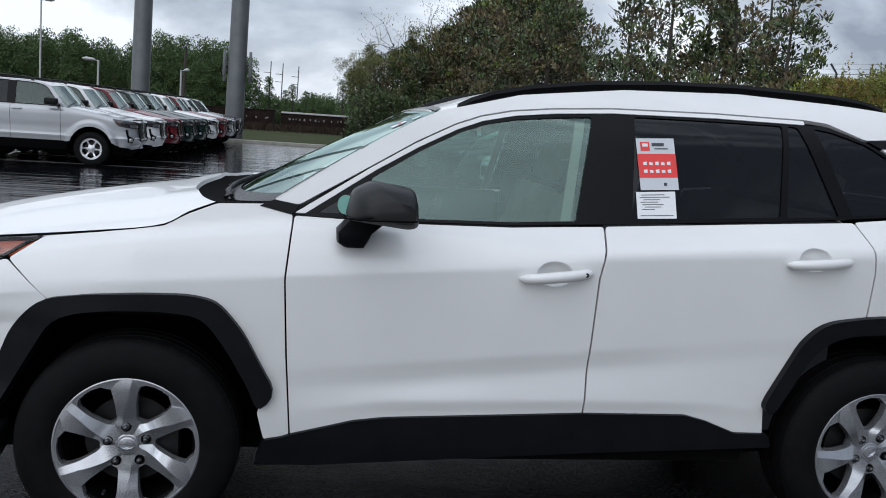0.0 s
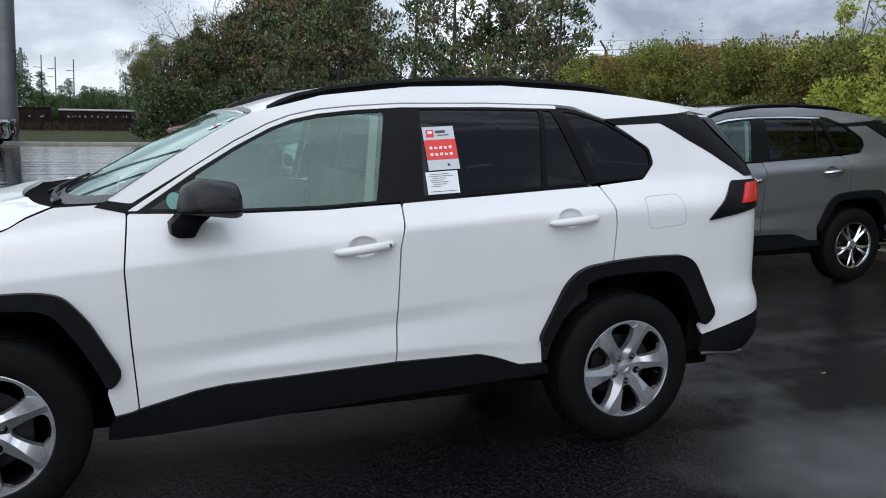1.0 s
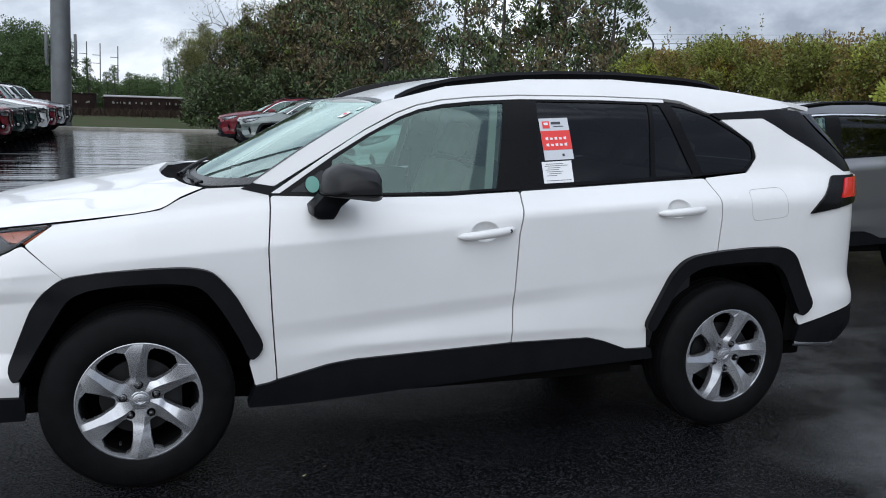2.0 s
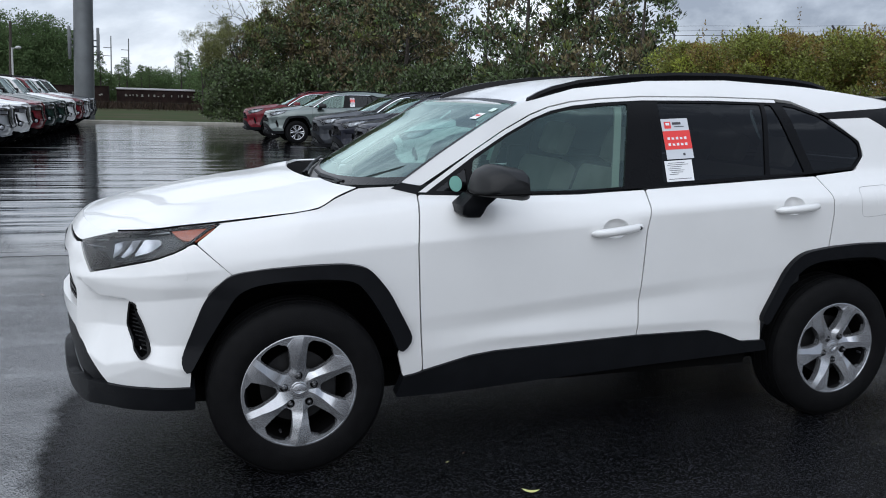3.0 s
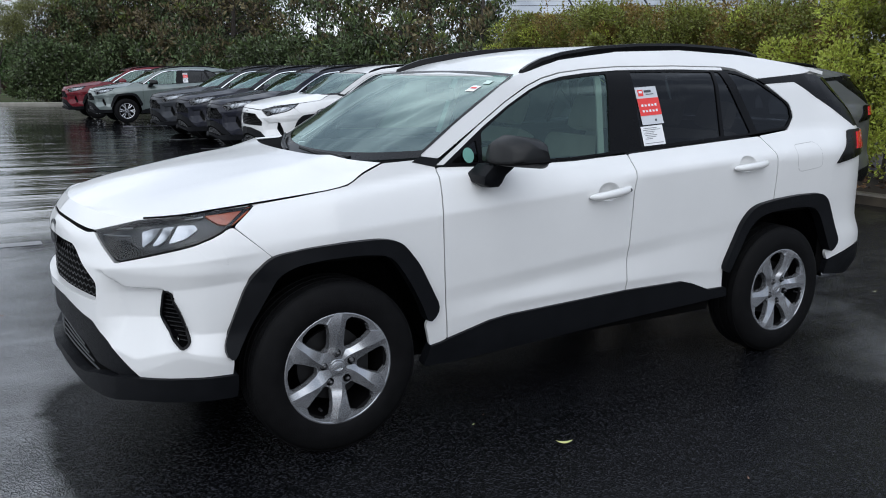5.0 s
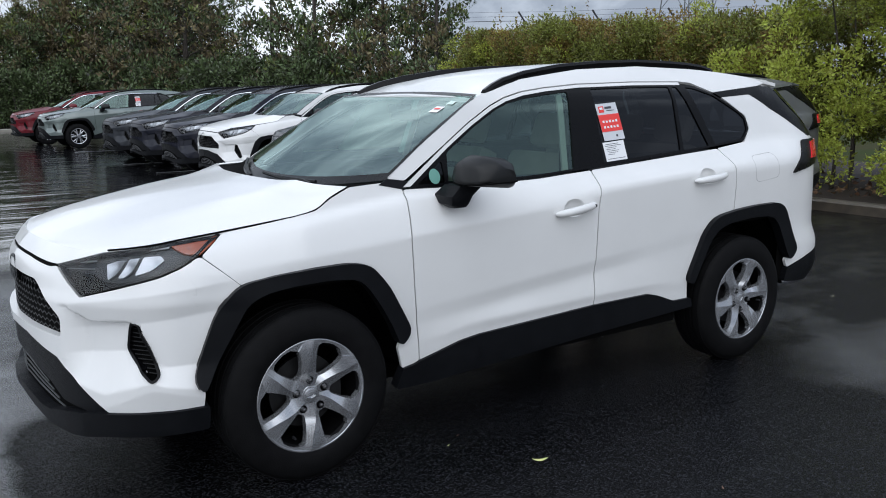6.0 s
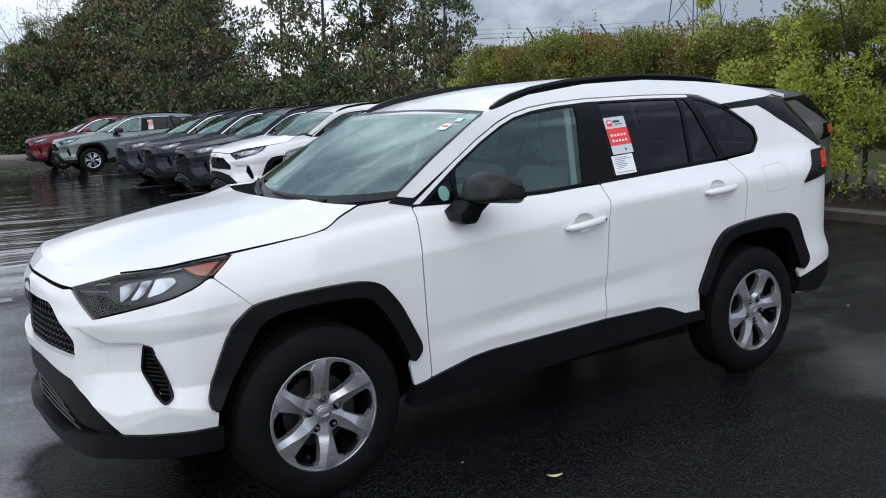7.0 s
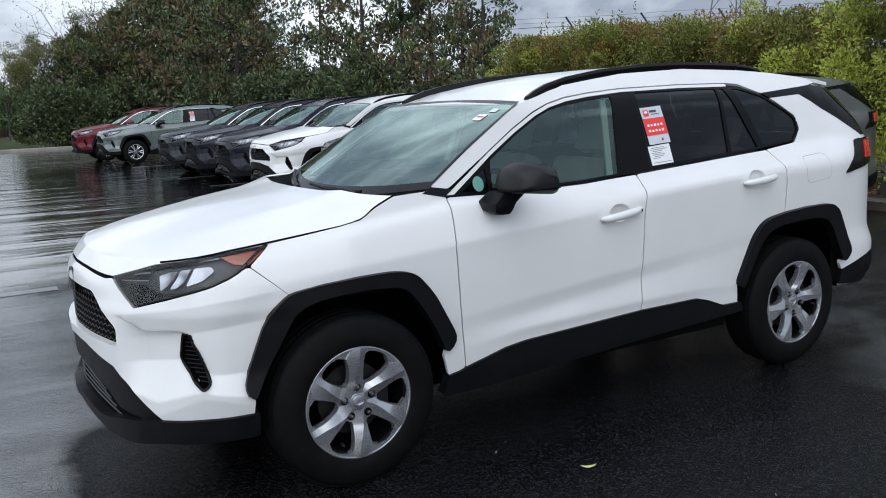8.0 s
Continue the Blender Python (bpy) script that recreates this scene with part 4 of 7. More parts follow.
def handle_mesh(x0, z0, x1, z1):
    """Pull handle with round ends that stands off the door."""
    bm = bmesh.new()
    n = 14
    pts, rr = [], []
    for i in range(n + 1):
        f = i / n
        x, z = x0 + (x1 - x0) * f, z0 + (z1 - z0) * f
        x, y, z = skin(x, z)
        y += -0.006 - 0.032 * math.sin(math.pi * min(1, max(0, (f * 1.06 - 0.03)))) ** 0.5
        pts.append((x, y, z))
        rr.append(0.0185 * (0.62 + 0.45 * math.sin(math.pi * f) ** 0.35) if 0 < i < n else 0.006)
    tube(bm, pts, rr, 10)
    return bm


def bowl_rim(x, z, a=0.066, b=0.043):
    return [(x + a * math.cos(t), z + b * math.sin(t)) for t in (2 * math.pi * i / 28 for i in range(28))]


def bowl_mesh(x, z):
    """Finger recess pressed into the door behind a handle."""
    bm = bmesh.new()
    rings = []
    for r, d in ((1.03, 0.0003), (0.98, -0.0005), (0.90, -0.006), (0.72, -0.018), (0.4, -0.025), (0.0, -0.027)):
        rings.append([bm.verts.new(skin(x + (p - x) * r, z + (q - z) * r, d)) for p, q in bowl_rim(x, z)] if r else [bm.verts.new(skin(x, z, d))])
    for p, q in zip(rings, rings[1:]):
        for i in range(28):
            f = [p[i], p[(i + 1) % 28], q[(i + 1) % len(q)], q[i % len(q)]]
            bm.faces.new(list(dict.fromkeys(f)))
    return bm


def mirror_place(bm):
    for v in bm.verts:
        v.co += Vector((0.05, 0.03, 0.016))
    return bm


def mirror_cap_mesh():
    bm = bmesh.new()
    # blunt wedge: long in y, rounded front
    secs = []
    for y, x0, x1, z0, z1 in ((0.03, 0.66, 0.80, 1.15, 1.235), (0.0, 0.635, 0.83, 1.142, 1.262), (-0.05, 0.62, 0.845, 1.135, 1.275), (-0.12, 0.625, 0.85, 1.13, 1.272), (-0.17, 0.65, 0.85, 1.133, 1.255), (-0.195, 0.69, 0.84, 1.15, 1.225)):
        ring = rounded([(x0, z0 + 0.02), (x0 + 0.02, z1 - 0.03), (x0 + 0.08, z1), (x1 - 0.01, z1 - 0.018), (x1, z0 + 0.01), (x1 - 0.03, z0)], 0.02, 3)
        secs.append([bm.verts.new((a, y, b)) for a, b in ring])
    for p, q in zip(secs, secs[1:]):
        for i in range(len(p)):
            bm.faces.new((p[i], p[(i + 1) % len(p)], q[(i + 1) % len(p)], q[i]))
    bm.faces.new(secs[0])
    bm.faces.new(secs[-1][::-1])
    return mirror_place(bm)


def mirror_arm_mesh():
    bm = bmesh.new()
    secs = []
    for z, x0, x1, y0, y1 in ((1.050, 0.622, 0.690, -0.045, 0.02), (1.066, 0.600, 0.698, -0.055, 0.06), (1.10, 0.598, 0.715, -0.06, 0.09), (1.145, 0.635, 0.765, -0.07, 0.06)):
        secs.append([bm.verts.new((a, b, z)) for a, b in rounded([(x0, y0), (x1, y0), (x1, y1), (x0, y1)], 0.02, 2)])
    for p, q in zip(secs, secs[1:]):
        for i in range(len(p)):
            bm.faces.new((p[i], p[(i + 1) % len(p)], q[(i + 1) % len(p)], q[i]))
    bm.faces.new(secs[0][::-1])
    bm.faces.new(secs[-1])
    return mirror_place(bm)


def seat_mesh(cx, cy, z, back=0.62):
    bm = bmesh.new()
    box(bm, (cx - 0.27, cy - 0.26, z), (cx + 0.25, cy + 0.26, z + 0.16), 0.05)
    lean = Matrix.Translation((cx + 0.24, cy, z + 0.12)) @ Matrix.Rotation(radians(20), 4, "Y")
    box(bm, (-0.07, -0.25, 0), (0.08, 0.25, back), 0.05, turn=lean)
    box(bm, (-0.05, -0.13, back + 0.03), (0.05, 0.13, back + 0.22), 0.04, turn=lean)
    return bm


def roof_rail_mesh():
    bm = bmesh.new()
    xs = [1.07, 1.12, 1.2, 1.35, 1.6, 1.9, 2.2, 2.45, 2.6, 2.72, 2.80]
    lift = [0.004, 0.016, 0.022, 0.026, 0.028, 0.028, 0.027, 0.026, 0.024, 0.018, 0.004]
    secs = []
    for x, h in zip(xs, lift):
        z = roof_line(x)
        y = skin(x, z)[1]
        secs.append([bm.verts.new((x, y + a, z + b)) for a, b in ((0.012, -0.010), (0.008, h), (0.018, h + 0.014), (0.038, h + 0.014), (0.050, h), (0.056, -0.004))])
    for p, q in zip(secs, secs[1:]):
        for i in range(6):
            bm.faces.new((p[i], p[(i + 1) % 6], q[(i + 1) % 6], q[i]))
    bm.faces.new(secs[0])
    bm.faces.new(secs[-1][::-1])
    return bm


def core_mesh():
    """Dark inner shell just behind the panels, so that the joints look deep; open over the wheels and cabin."""
    bm = bmesh.new()
    for us, zs in ((span(0.46, 2.20, 18), span(0.30, 1.08, 10)), (span(-0.25, 0.46, 8), span(0.80, 1.0, 3)), (span(2.2, 3.1, 8), span(0.80, 1.16, 4)), (span(3.08, UT, 10), span(0.40, 1.22, 6)), (span(UC, -0.45, 12), span(0.30, 0.80, 6))):
        rows = [[bm.verts.new(skin(u, z, -0.03)) for z in zs] for u in us]
        for a, b in zip(rows, rows[1:]):
            for k in range(len(zs) - 1):
                bm.faces.new((a[k], a[k + 1], b[k + 1], b[k]))
    other = bm.copy()
    flipped(other)
    me = bpy.data.meshes.new("tmp")
    other.to_mesh(me)
    other.free()
    bm.from_mesh(me)
    bpy.data.meshes.remove(me)
    # floor pan and firewall
    box(bm, (-0.62, 0.30, 0.25), (3.4, 1.55, 0.33), 0.02)
    box(bm, (-0.72, 0.42, 0.33), (0.30, 1.43, 0.90), 0.05)
    return bm


def liner_mesh(cx):
    """Black wheel housing."""
    bm = bmesh.new()
    n = 20
    rows = []
    for y in (0.085, 0.12, 0.36):
        rows.append([bm.verts.new((cx + 0.475 * math.cos(a), y, 0.40 + 0.455 * math.sin(a))) for a in span(radians(-3), radians(183), n)])
    for a, b in zip(rows, rows[1:]):
        for k in range(n):
            bm.faces.new((a[k], a[k + 1], b[k + 1], b[k]))
    bm.faces.new(rows[-1])
    return bm


def sided(key, build, mat, parent, name, label="", right_only=False, left_only=False):
    """A part on both flanks, the right one the mirror image of the left."""
    made = []
    if not right_only:
        made.append(link_part(name, cached((key, "l"), build), mat, parent, label))
    if not left_only:
        made.append(link_part(name, cached((key, "r"), lambda: flipped(build())), mat, parent, label))
    return made


def crossover(label, paint, at, rz=0.0, wheels="cap", group="", sticker=False, handles=None):
    """A five-door crossover in one paint; at: the place of its front axle on the left flank."""
    car = thing("crossover_car", label, "car", group, at=at, rz=rz)
    handles = handles or paint
    link_part("body_core", cached("core", core_mesh), CORE, car, "dark inner shell and floor pan")
    sided("fender", lambda: sheet(FENDER, skin, 0.028, zstep=0.014, gap=0.0008), paint, car, "front_fender")
    fd = sided("fdoor", lambda: sheet(FRONT_DOOR, skin, 0.06, zstep=0.009, holes=[bowl_rim(1.385, 0.992)]), paint, car, "front_door")
    rd = sided("rdoor", lambda: sheet(REAR_DOOR, skin, 0.06, zstep=0.009, holes=[bowl_rim(2.372, 1.087)]), paint, car, "rear_door")
    qp = sided("quarter", lambda: sheet(QUARTER, skin, 0.045), paint, car, "rear_quarter_panel")
    sided("cant", lambda: sheet(CANT, skin, 0.06, gap=0.0), paint, car, "roof_pillar")
    sided("pfoot", lambda: sheet(PILLAR_FOOT, proud(0.0025), 0.03, gap=0.0, r=0.004), CLAD, car, "pillar_foot_trim", "black plastic trim at the pillar foot")
    sided("dframe", lambda: sheet(DOOR_FRAME, proud(0.001), 0.08, gap=0.0, r=0.003, thick=0.012), paint if paint is WHITE else CHROME, car, "window_surround")
    sided("dpillar", lambda: sheet(D_PILLAR, proud(0.002), 0.06, gap=0.001), GLOSSBLACK, car, "rear_pillar_trim", "gloss black pillar trim")

    def frame_mesh():
        return sheet(SIDE_BLACK, proud(-0.004), 0.08, gap=0.0, thick=0.02, r=0.006,
                     holes=[shrunk(rounded(g, 0.012), -0.0) for g in (FRONT_GLASS, SAIL_GLASS, REAR_GLASS, VENT_GLASS, QUARTER_GLASS)])
    sided("sideblack", frame_mesh, GLOSSBLACK, car, "window_frame", "satin black window frame and centre pillar")
    for key, outline, mat, name in (("fglass", FRONT_GLASS, CLEAR, "front_window"), ("sail", SAIL_GLASS, PRIVACY, "sail_window"), ("rglass", REAR_GLASS, PRIVACY, "rear_window"), ("vglass", VENT_GLASS, PRIVACY, "vent_window"), ("qglass", QUARTER_GLASS, PRIVACY, "quarter_window")):
        for ob in sided(key, lambda o=outline: sheet(o, proud(-0.010), 0.08, gap=-0.004, thick=0), mat, car, name):
            ob.visible_shadow = False
    sided("sill", lambda: sheet(SILL, proud(0.014), 0.08, thick=0.05, gap=0.0), CLAD, car, "sill_cladding", "black plastic sill cladding")
    sided("farch", lambda: flare(FRONT_ARCH), CLAD, car, "front_arch_trim", "black plastic wheel arch trim")
    sided("rarch", lambda: flare(REAR_ARCH), CLAD, car, "rear_arch_trim", "black plastic wheel arch trim")
    sided("fliner", lambda: liner_mesh(0.0), LINER, car, "front_wheel_housing")
    sided("rliner", lambda: liner_mesh(2.69), LINER, car, "rear_wheel_housing")
    # nose
    link_part("front_bumper", cached("bumper", bumper_mesh), paint, car)
    grille = link_part("grille", cached("grille", lambda: sheet(grille_outline(), proud(-0.055), 0.06, thick=0, gap=-0.01)), LINER, car, "black honeycomb grille")

    def grille_bars():
        bm = bmesh.new()
        for j in range(8):
            z = 0.670 + j * 0.0250
            w = lerp([(0.66, 0.54), (0.735, 0.545), (0.79, 0.455), (0.857, 0.33)], z)
            # zigzag rows joined at their peaks make six-sided cells
            steps = [s for s in range(-26, 27) if abs(s) * 0.0205 <= w]
            tube(bm, [skin(UC + s * 0.0205, z + (0.011 if (s + j) % 2 == 0 else 0.0), -0.030) for s in steps], 0.0028, 5)
            if j < 7:
                for s in steps[1:-1]:
                    if (s + j) % 2 == 0:
                        tube(bm, [skin(UC + s * 0.0205, z + 0.011, -0.031), skin(UC + s * 0.0205, z + 0.0250, -0.031)], 0.0026, 4)
        return bm
    link_part("grille_mesh", cached("gbars", grille_bars), GLOSSBLACK, grille)

    def emblem():
        bm = bmesh.new()
        c = Vector(skin(UC, 0.856, -0.006))
        n = 32
        for a, b, r in ((0.072, 0.050, 0.0024), (0.024, 0.044, 0.0014), (0.048, 0.018, 0.0014)):
            tube(bm, [(c.x + 0.25 * b * math.sin(t) * 0.3, c.y + a * math.cos(t), c.z + b * math.sin(t)) for t in (2 * math.pi * k / n for k in range(n + 1))], r, 6, cap=False)
        return bm
    link_part("badge", cached("emblem", emblem), LAMPHOUSE, car, "oval smoky badge")

    def badge_plate():
        bm = bmesh.new()
        c = Vector(skin(UC, 0.856, -0.010))
        ring = [bm.verts.new((c.x, c.y + 0.076 * math.cos(t), c.z + 0.053 * math.sin(t))) for t in (2 * math.pi * k / 32 for k in range(32))]
        f = bm.faces.new(ring)
        bmesh.ops.extrude_face_region(bm, geom=[f])
        for v in ring:
            v.co.x += 0.03
        return bm
    link_part("badge_plate", cached("bplate", badge_plate), GLOSSBLACK, car)
    link_part("lower_valance", cached("valance", lambda: sheet(closed(VALANCE_HALF), proud(-0.010), 0.06, thick=0.03)), CLAD, car, "black plastic lower valance")

    for j, z in enumerate((0.405, 0.430, 0.455, 0.48)):
        def intake_bar():
            return tube(bmesh.new(), [skin(UC + q * (0.46 - 0.045 * j), z - 0.05 * q * q, -0.030) for q in span(-1, 1, 24)], 0.0045, 6)
        link_part("intake_bar", cached(("intake", j), intake_bar), LAMPHOUSE, car)
    hollow = [(-1.02, 0.385), (-1.144, 0.462), (-1.304, 0.508), (UC, 0.532), (UC, 0.34), (-1.30, 0.32), (-1.12, 0.30)]
    link_part("intake_backing", cached("inback", lambda: sheet(closed(hollow), proud(-0.060), 0.06, thick=0)), CLAD, car)
    link_part("bumper_lip", cached("lip", lambda: sheet(closed(LIP_HALF), proud(0.014), 0.05, zstep=0.02, thick=0.085)), CLAD, car, "black plastic bumper lip")
    strip = [(-0.80, 0.980), (-1.05, 0.924), (-1.12, 0.925), (-1.32, 0.935), (UC, 0.938), (UC, 0.990), (-1.2, 0.988)]
    link_part("nose_strip", cached("strip", lambda: sheet(closed(strip), skin, 0.05, thick=0.03)), paint, car)
    slit = [(-1.055, 0.930), (-1.12, 0.931), (-1.32, 0.941), (UC, 0.944), (UC, 0.915), (-1.32, 0.912), (-1.10, 0.897)]
    link_part("nose_slit", cached("slit", lambda: sheet(closed(slit), proud(-0.007), 0.04, thick=0, gap=0)), CORE, car)
    for side, lamp in enumerate(sided("hlens", lambda: sheet(HEADLIGHT, proud(0.0015), 0.02, zstep=0.02, thick=0, gap=0.002), LENS, car, "headlight", "clear headlight with bright reflectors and amber corner")):
        lamp.visible_shadow = False
        fl = (lambda b: b) if side == 0 else flipped
        link_part("lamp_housing", cached(("hhouse", side), lambda: fl(sheet(HEADLIGHT, proud(-0.034), 0.02, zstep=0.02, thick=0, gap=0.001))), LAMPHOUSE if handles is WHITE and sticker else BRIGHTLAMP, lamp)
        link_part("lamp_rim", cached(("hrim", side), lambda: fl(sheet(HEADLIGHT, proud(-0.002), 0.02, zstep=0.02, thick=0.03, gap=0.001, holes=[shrunk(rounded(HEADLIGHT, 0.012), 0.010)]))), GLOSSBLACK, lamp)
        for q, shape in enumerate(([(-0.790, 0.936), (-0.740, 0.951), (-0.702, 0.954), (-0.742, 0.905), (-0.770, 0.885)], [(-0.690, 0.956), (-0.640, 0.962), (-0.672, 0.915), (-0.700, 0.896), (-0.728, 0.893)], [(-0.626, 0.963), (-0.548, 0.966), (-0.533, 0.951), (-0.585, 0.920), (-0.655, 0.903)])):
            link_part("reflector", cached(("hrefl", side, q), lambda: fl(sheet(shape, dished(shape), 0.012, thick=0.010, gap=0, r=0.008))), REFLECTOR, lamp)
        link_part("lamp_bezel", cached(("hbez", side), lambda: fl(sheet([(-1.02, 0.908), (-0.845, 0.903), (-0.80, 0.878), (-0.70, 0.878), (-0.62, 0.892), (-0.50, 0.900), (-0.68, 0.869), (-0.875, 0.830)], proud(-0.014), 0.02, zstep=0.02, thick=0.012, gap=0, r=0.006))), GLOSSBLACK, lamp)

        def light_bar():
            bm = bmesh.new()
            tube(bm, [skin(u, 0.932 + 0.09 * (u + 1.0), -0.014) for u in span(-1.0, -0.84, 8)], 0.0035, 5)
            tube(bm, [skin(u, 0.912 + 0.05 * (u + 1.0), -0.014) for u in span(-1.0, -0.84, 8)], 0.0025, 5)
            tube(bm, [skin(u, 0.972 + 0.06 * (u + 0.82), -0.012) for u in span(-0.82, -0.50, 12)], 0.0035, 5)
            return fl(bm)
        link_part("light_bar", cached(("hbar", side), light_bar), REFLECTOR, lamp)
        link_part("side_reflector", cached(("hamb", side), lambda: fl(sheet([(-0.50, 1.002), (-0.30, 1.020), (-0.335, 0.995), (-0.385, 0.963), (-0.442, 0.968)], proud(-0.008), 0.04, thick=0.012, gap=0, r=0.006))), AMBER if handles is WHITE and sticker else BRIGHTLAMP, lamp, "side reflector at the lamp corner")
    for side, vent in enumerate(sided("fog", lambda: sheet(FOG_VENT, proud(0.009), 0.02, zstep=0.011, thick=0.03, gap=0, r=0.02, holes=[shrunk(rounded(FOG_VENT, 0.02), 0.010)]), GLOSSBLACK, car, "fog_lamp_vent", "black bumper corner vent with ribs")):
        fl = (lambda b: b) if side == 0 else flipped
        link_part("vent_backing", cached(("fogb", side), lambda: fl(sheet(FOG_VENT, vent_at(-0.006), 0.02, zstep=0.02, thick=0, gap=-0.015, r=0.02))), LINER, vent)

        def ribs():
            bm = bmesh.new()
            for j in range(12):
                z = 0.535 + j * 0.0165
                a = lerp([(0.505, -0.597), (0.625, -0.711), (0.730, -0.690)], z)
                b = lerp([(0.505, -0.588), (0.532, -0.575), (0.645, -0.616), (0.726, -0.660)], z)
                tube(bm, [vent_at(0.0)(a, z + 0.006), vent_at(0.0)(b, z)], 0.0032, 5)
            return fl(bm)
        link_part("vent_ribs", cached(("ribs", side), ribs), GLOSSBLACK, vent)
    link_part("hood", cached("hood", lambda: skirted(grid(hood, span(0, 1, 26), [math.sin(a * math.pi / 2) for a in span(-1, 1, 28)]), (0.012, 0, -0.03))), paint, car)

    def hood_joint():
        bm = bmesh.new()
        n = len(HOOD_EDGE) - 1
        a, b = [(j, q[0]) for j, q in enumerate(HOOD_EDGE)], [(j, q[1]) for j, q in enumerate(HOOD_EDGE)]
        left = [Vector(skin(glide(a, f), glide(b, f), -0.0035)) for f in span(0, n, 24)]
        tube(bm, left, 0.0042, 5)
        tube(bm, [Vector((v.x, 2 * HALF - v.y, v.z)) for v in left], 0.0042, 5)
        tube(bm, [Vector((nose_edge(t)[0] + 0.003, HALF + t * (HALF - skin(*HOOD_EDGE[0])[1]), nose_edge(t)[1] - 0.0045)) for t in span(-1, 1, 30)], 0.0042, 5)
        return bm
    link_part("hood_joint", cached("hjoint", hood_joint), CORE, car)
    # cowl, screen, wipers
    def cowl():
        a = lambda k, t: (lambda h, s: tuple(h[i] * (1 - k) + s[i] * k - (0.010 if i == 2 and 0 < k < 1 else 0) for i in range(3)))(Vector(hood(1, t)) - Vector((0, 0, 0.012)), Vector(screen(0, t)))
        return grid(a, span(0, 1, 3), span(-1, 1, 20))
    link_part("cowl_panel", cached("cowl", cowl), LINER, car, "black plastic cowl panel")
    ws = link_part("windscreen", cached("screen", lambda: grid(screen, span(0, 1, 16), span(-1, 1, 22))), SCREEN, car, "rain-wet windscreen")
    ws.visible_shadow = False

    def band():
        """The black printed border of the screen."""
        bm = bmesh.new()
        up = lambda s, t: tuple(Vector(screen(s, t)) + Vector((-0.003, 0, 0.003)))
        for us, vs in ((span(0, 0.075, 3), span(-1, 1, 20)), (span(0.965, 1, 2), span(-1, 1, 20)), (span(0, 1, 12), span(-1, -0.972, 2)), (span(0, 1, 12), span(0.972, 1, 2))):
            rows = [[bm.verts.new(up(u, v)) for v in vs] for u in us]
            for a, b in zip(rows, rows[1:]):
                for k in range(len(vs) - 1):
                    bm.faces.new((a[k], a[k + 1], b[k + 1], b[k]))
        return bm
    link_part("screen_border", cached("band", band), GLOSSBLACK, ws)

    def wiper(t0, t1):
        bm = bmesh.new()
        on = lambda s, t: Vector(screen(s, t)) + Vector((-0.012, 0, 0.018))
        tube(bm, [on(-0.02, t0), on(0.012, t0 + 0.1), on(0.030, t1 - 0.25)], 0.009, 6)
        tube(bm, [on(0.0, t0 - 0.02), on(0.020, (t0 + t1) / 2), on(0.042, t1)], 0.008, 6)
        return bm
    link_part("wiper", cached("wiper1", lambda: wiper(-0.55, 0.10)), CLAD, car, "black wiper arm and blade")
    link_part("wiper", cached("wiper2", lambda: wiper(0.25, 0.80)), CLAD, car, "black wiper arm and blade")
    # roof, rails, tail
    link_part("roof_panel", cached("roof", lambda: skirted(grid(roof, span(0.985, 3.30, 30), span(-1, 1, 24)), (0, 0, -0.02))), paint, car)
    sided("rail", roof_rail_mesh, GLOSSBLACK, car, "roof_rail", "black roof rail")
    link_part("headliner", cached("headliner", lambda: grid(lambda x, t: tuple(Vector(roof(x, t * 0.97)) - Vector((0, 0, 0.035))), span(1.08, 3.1, 8), span(-1, 1, 10))), HEADLINER, car)

    def spoiler():
        bm = bmesh.new()
        secs = []
        for t in span(-0.98, 0.98, 16):
            x, y, z = roof(3.20, t)
            dx = 0.13 * (1 - 0.35 * t * t)
            secs.append([bm.verts.new(p) for p in ((x, y, z + 0.003), (x + 0.6 * dx, y, z - 0.003), (x + dx, y, z - 0.016), (x + dx, y, z - 0.035), (x + 0.3 * dx, y, z - 0.05), (x, y, z - 0.04))])
        for p, q in zip(secs, secs[1:]):
            for i in range(6):
                bm.faces.new((p[i], p[(i + 1) % 6], q[(i + 1) % 6], q[i]))
        bm.faces.new(secs[0])
        bm.faces.new(secs[-1][::-1])
        return bm
    link_part("roof_spoiler", cached("spoiler", spoiler), paint, car)
    gate = [(3.745, 0.62), (UT, 0.62), (2 * UT - 3.745, 0.62), (2 * UT - 3.745, 1.20), (2 * UT - 3.60, 1.26), (UT, 1.26), (3.60, 1.26), (3.745, 1.20)]
    link_part("tailgate", cached("gate", lambda: sheet(gate, skin, 0.06)), paint, car)
    back = [(3.605, 1.265), (UT, 1.265), (2 * UT - 3.605, 1.265), (2 * UT - 3.30, 1.545), (UT, 1.56), (3.30, 1.545)]
    link_part("rear_screen", cached("back", lambda: sheet(back, proud(0.002), 0.06)), PRIVACY, car)
    low = [(3.13, 0.40), (3.145, 0.483), (3.34, 0.532), (3.50, 0.560), (3.74, 0.595), (UT, 0.60), (2 * UT - 3.74, 0.595), (2 * UT - 3.50, 0.560), (2 * UT - 3.34, 0.532), (2 * UT - 3.145, 0.483), (2 * UT - 3.13, 0.40), (2 * UT - 3.4, 0.37), (UT, 0.37), (3.4, 0.37)]
    link_part("rear_bumper", cached("rbump", lambda: sheet(low, proud(0.004), 0.06, thick=0.05)), CLAD, car, "black plastic rear bumper")
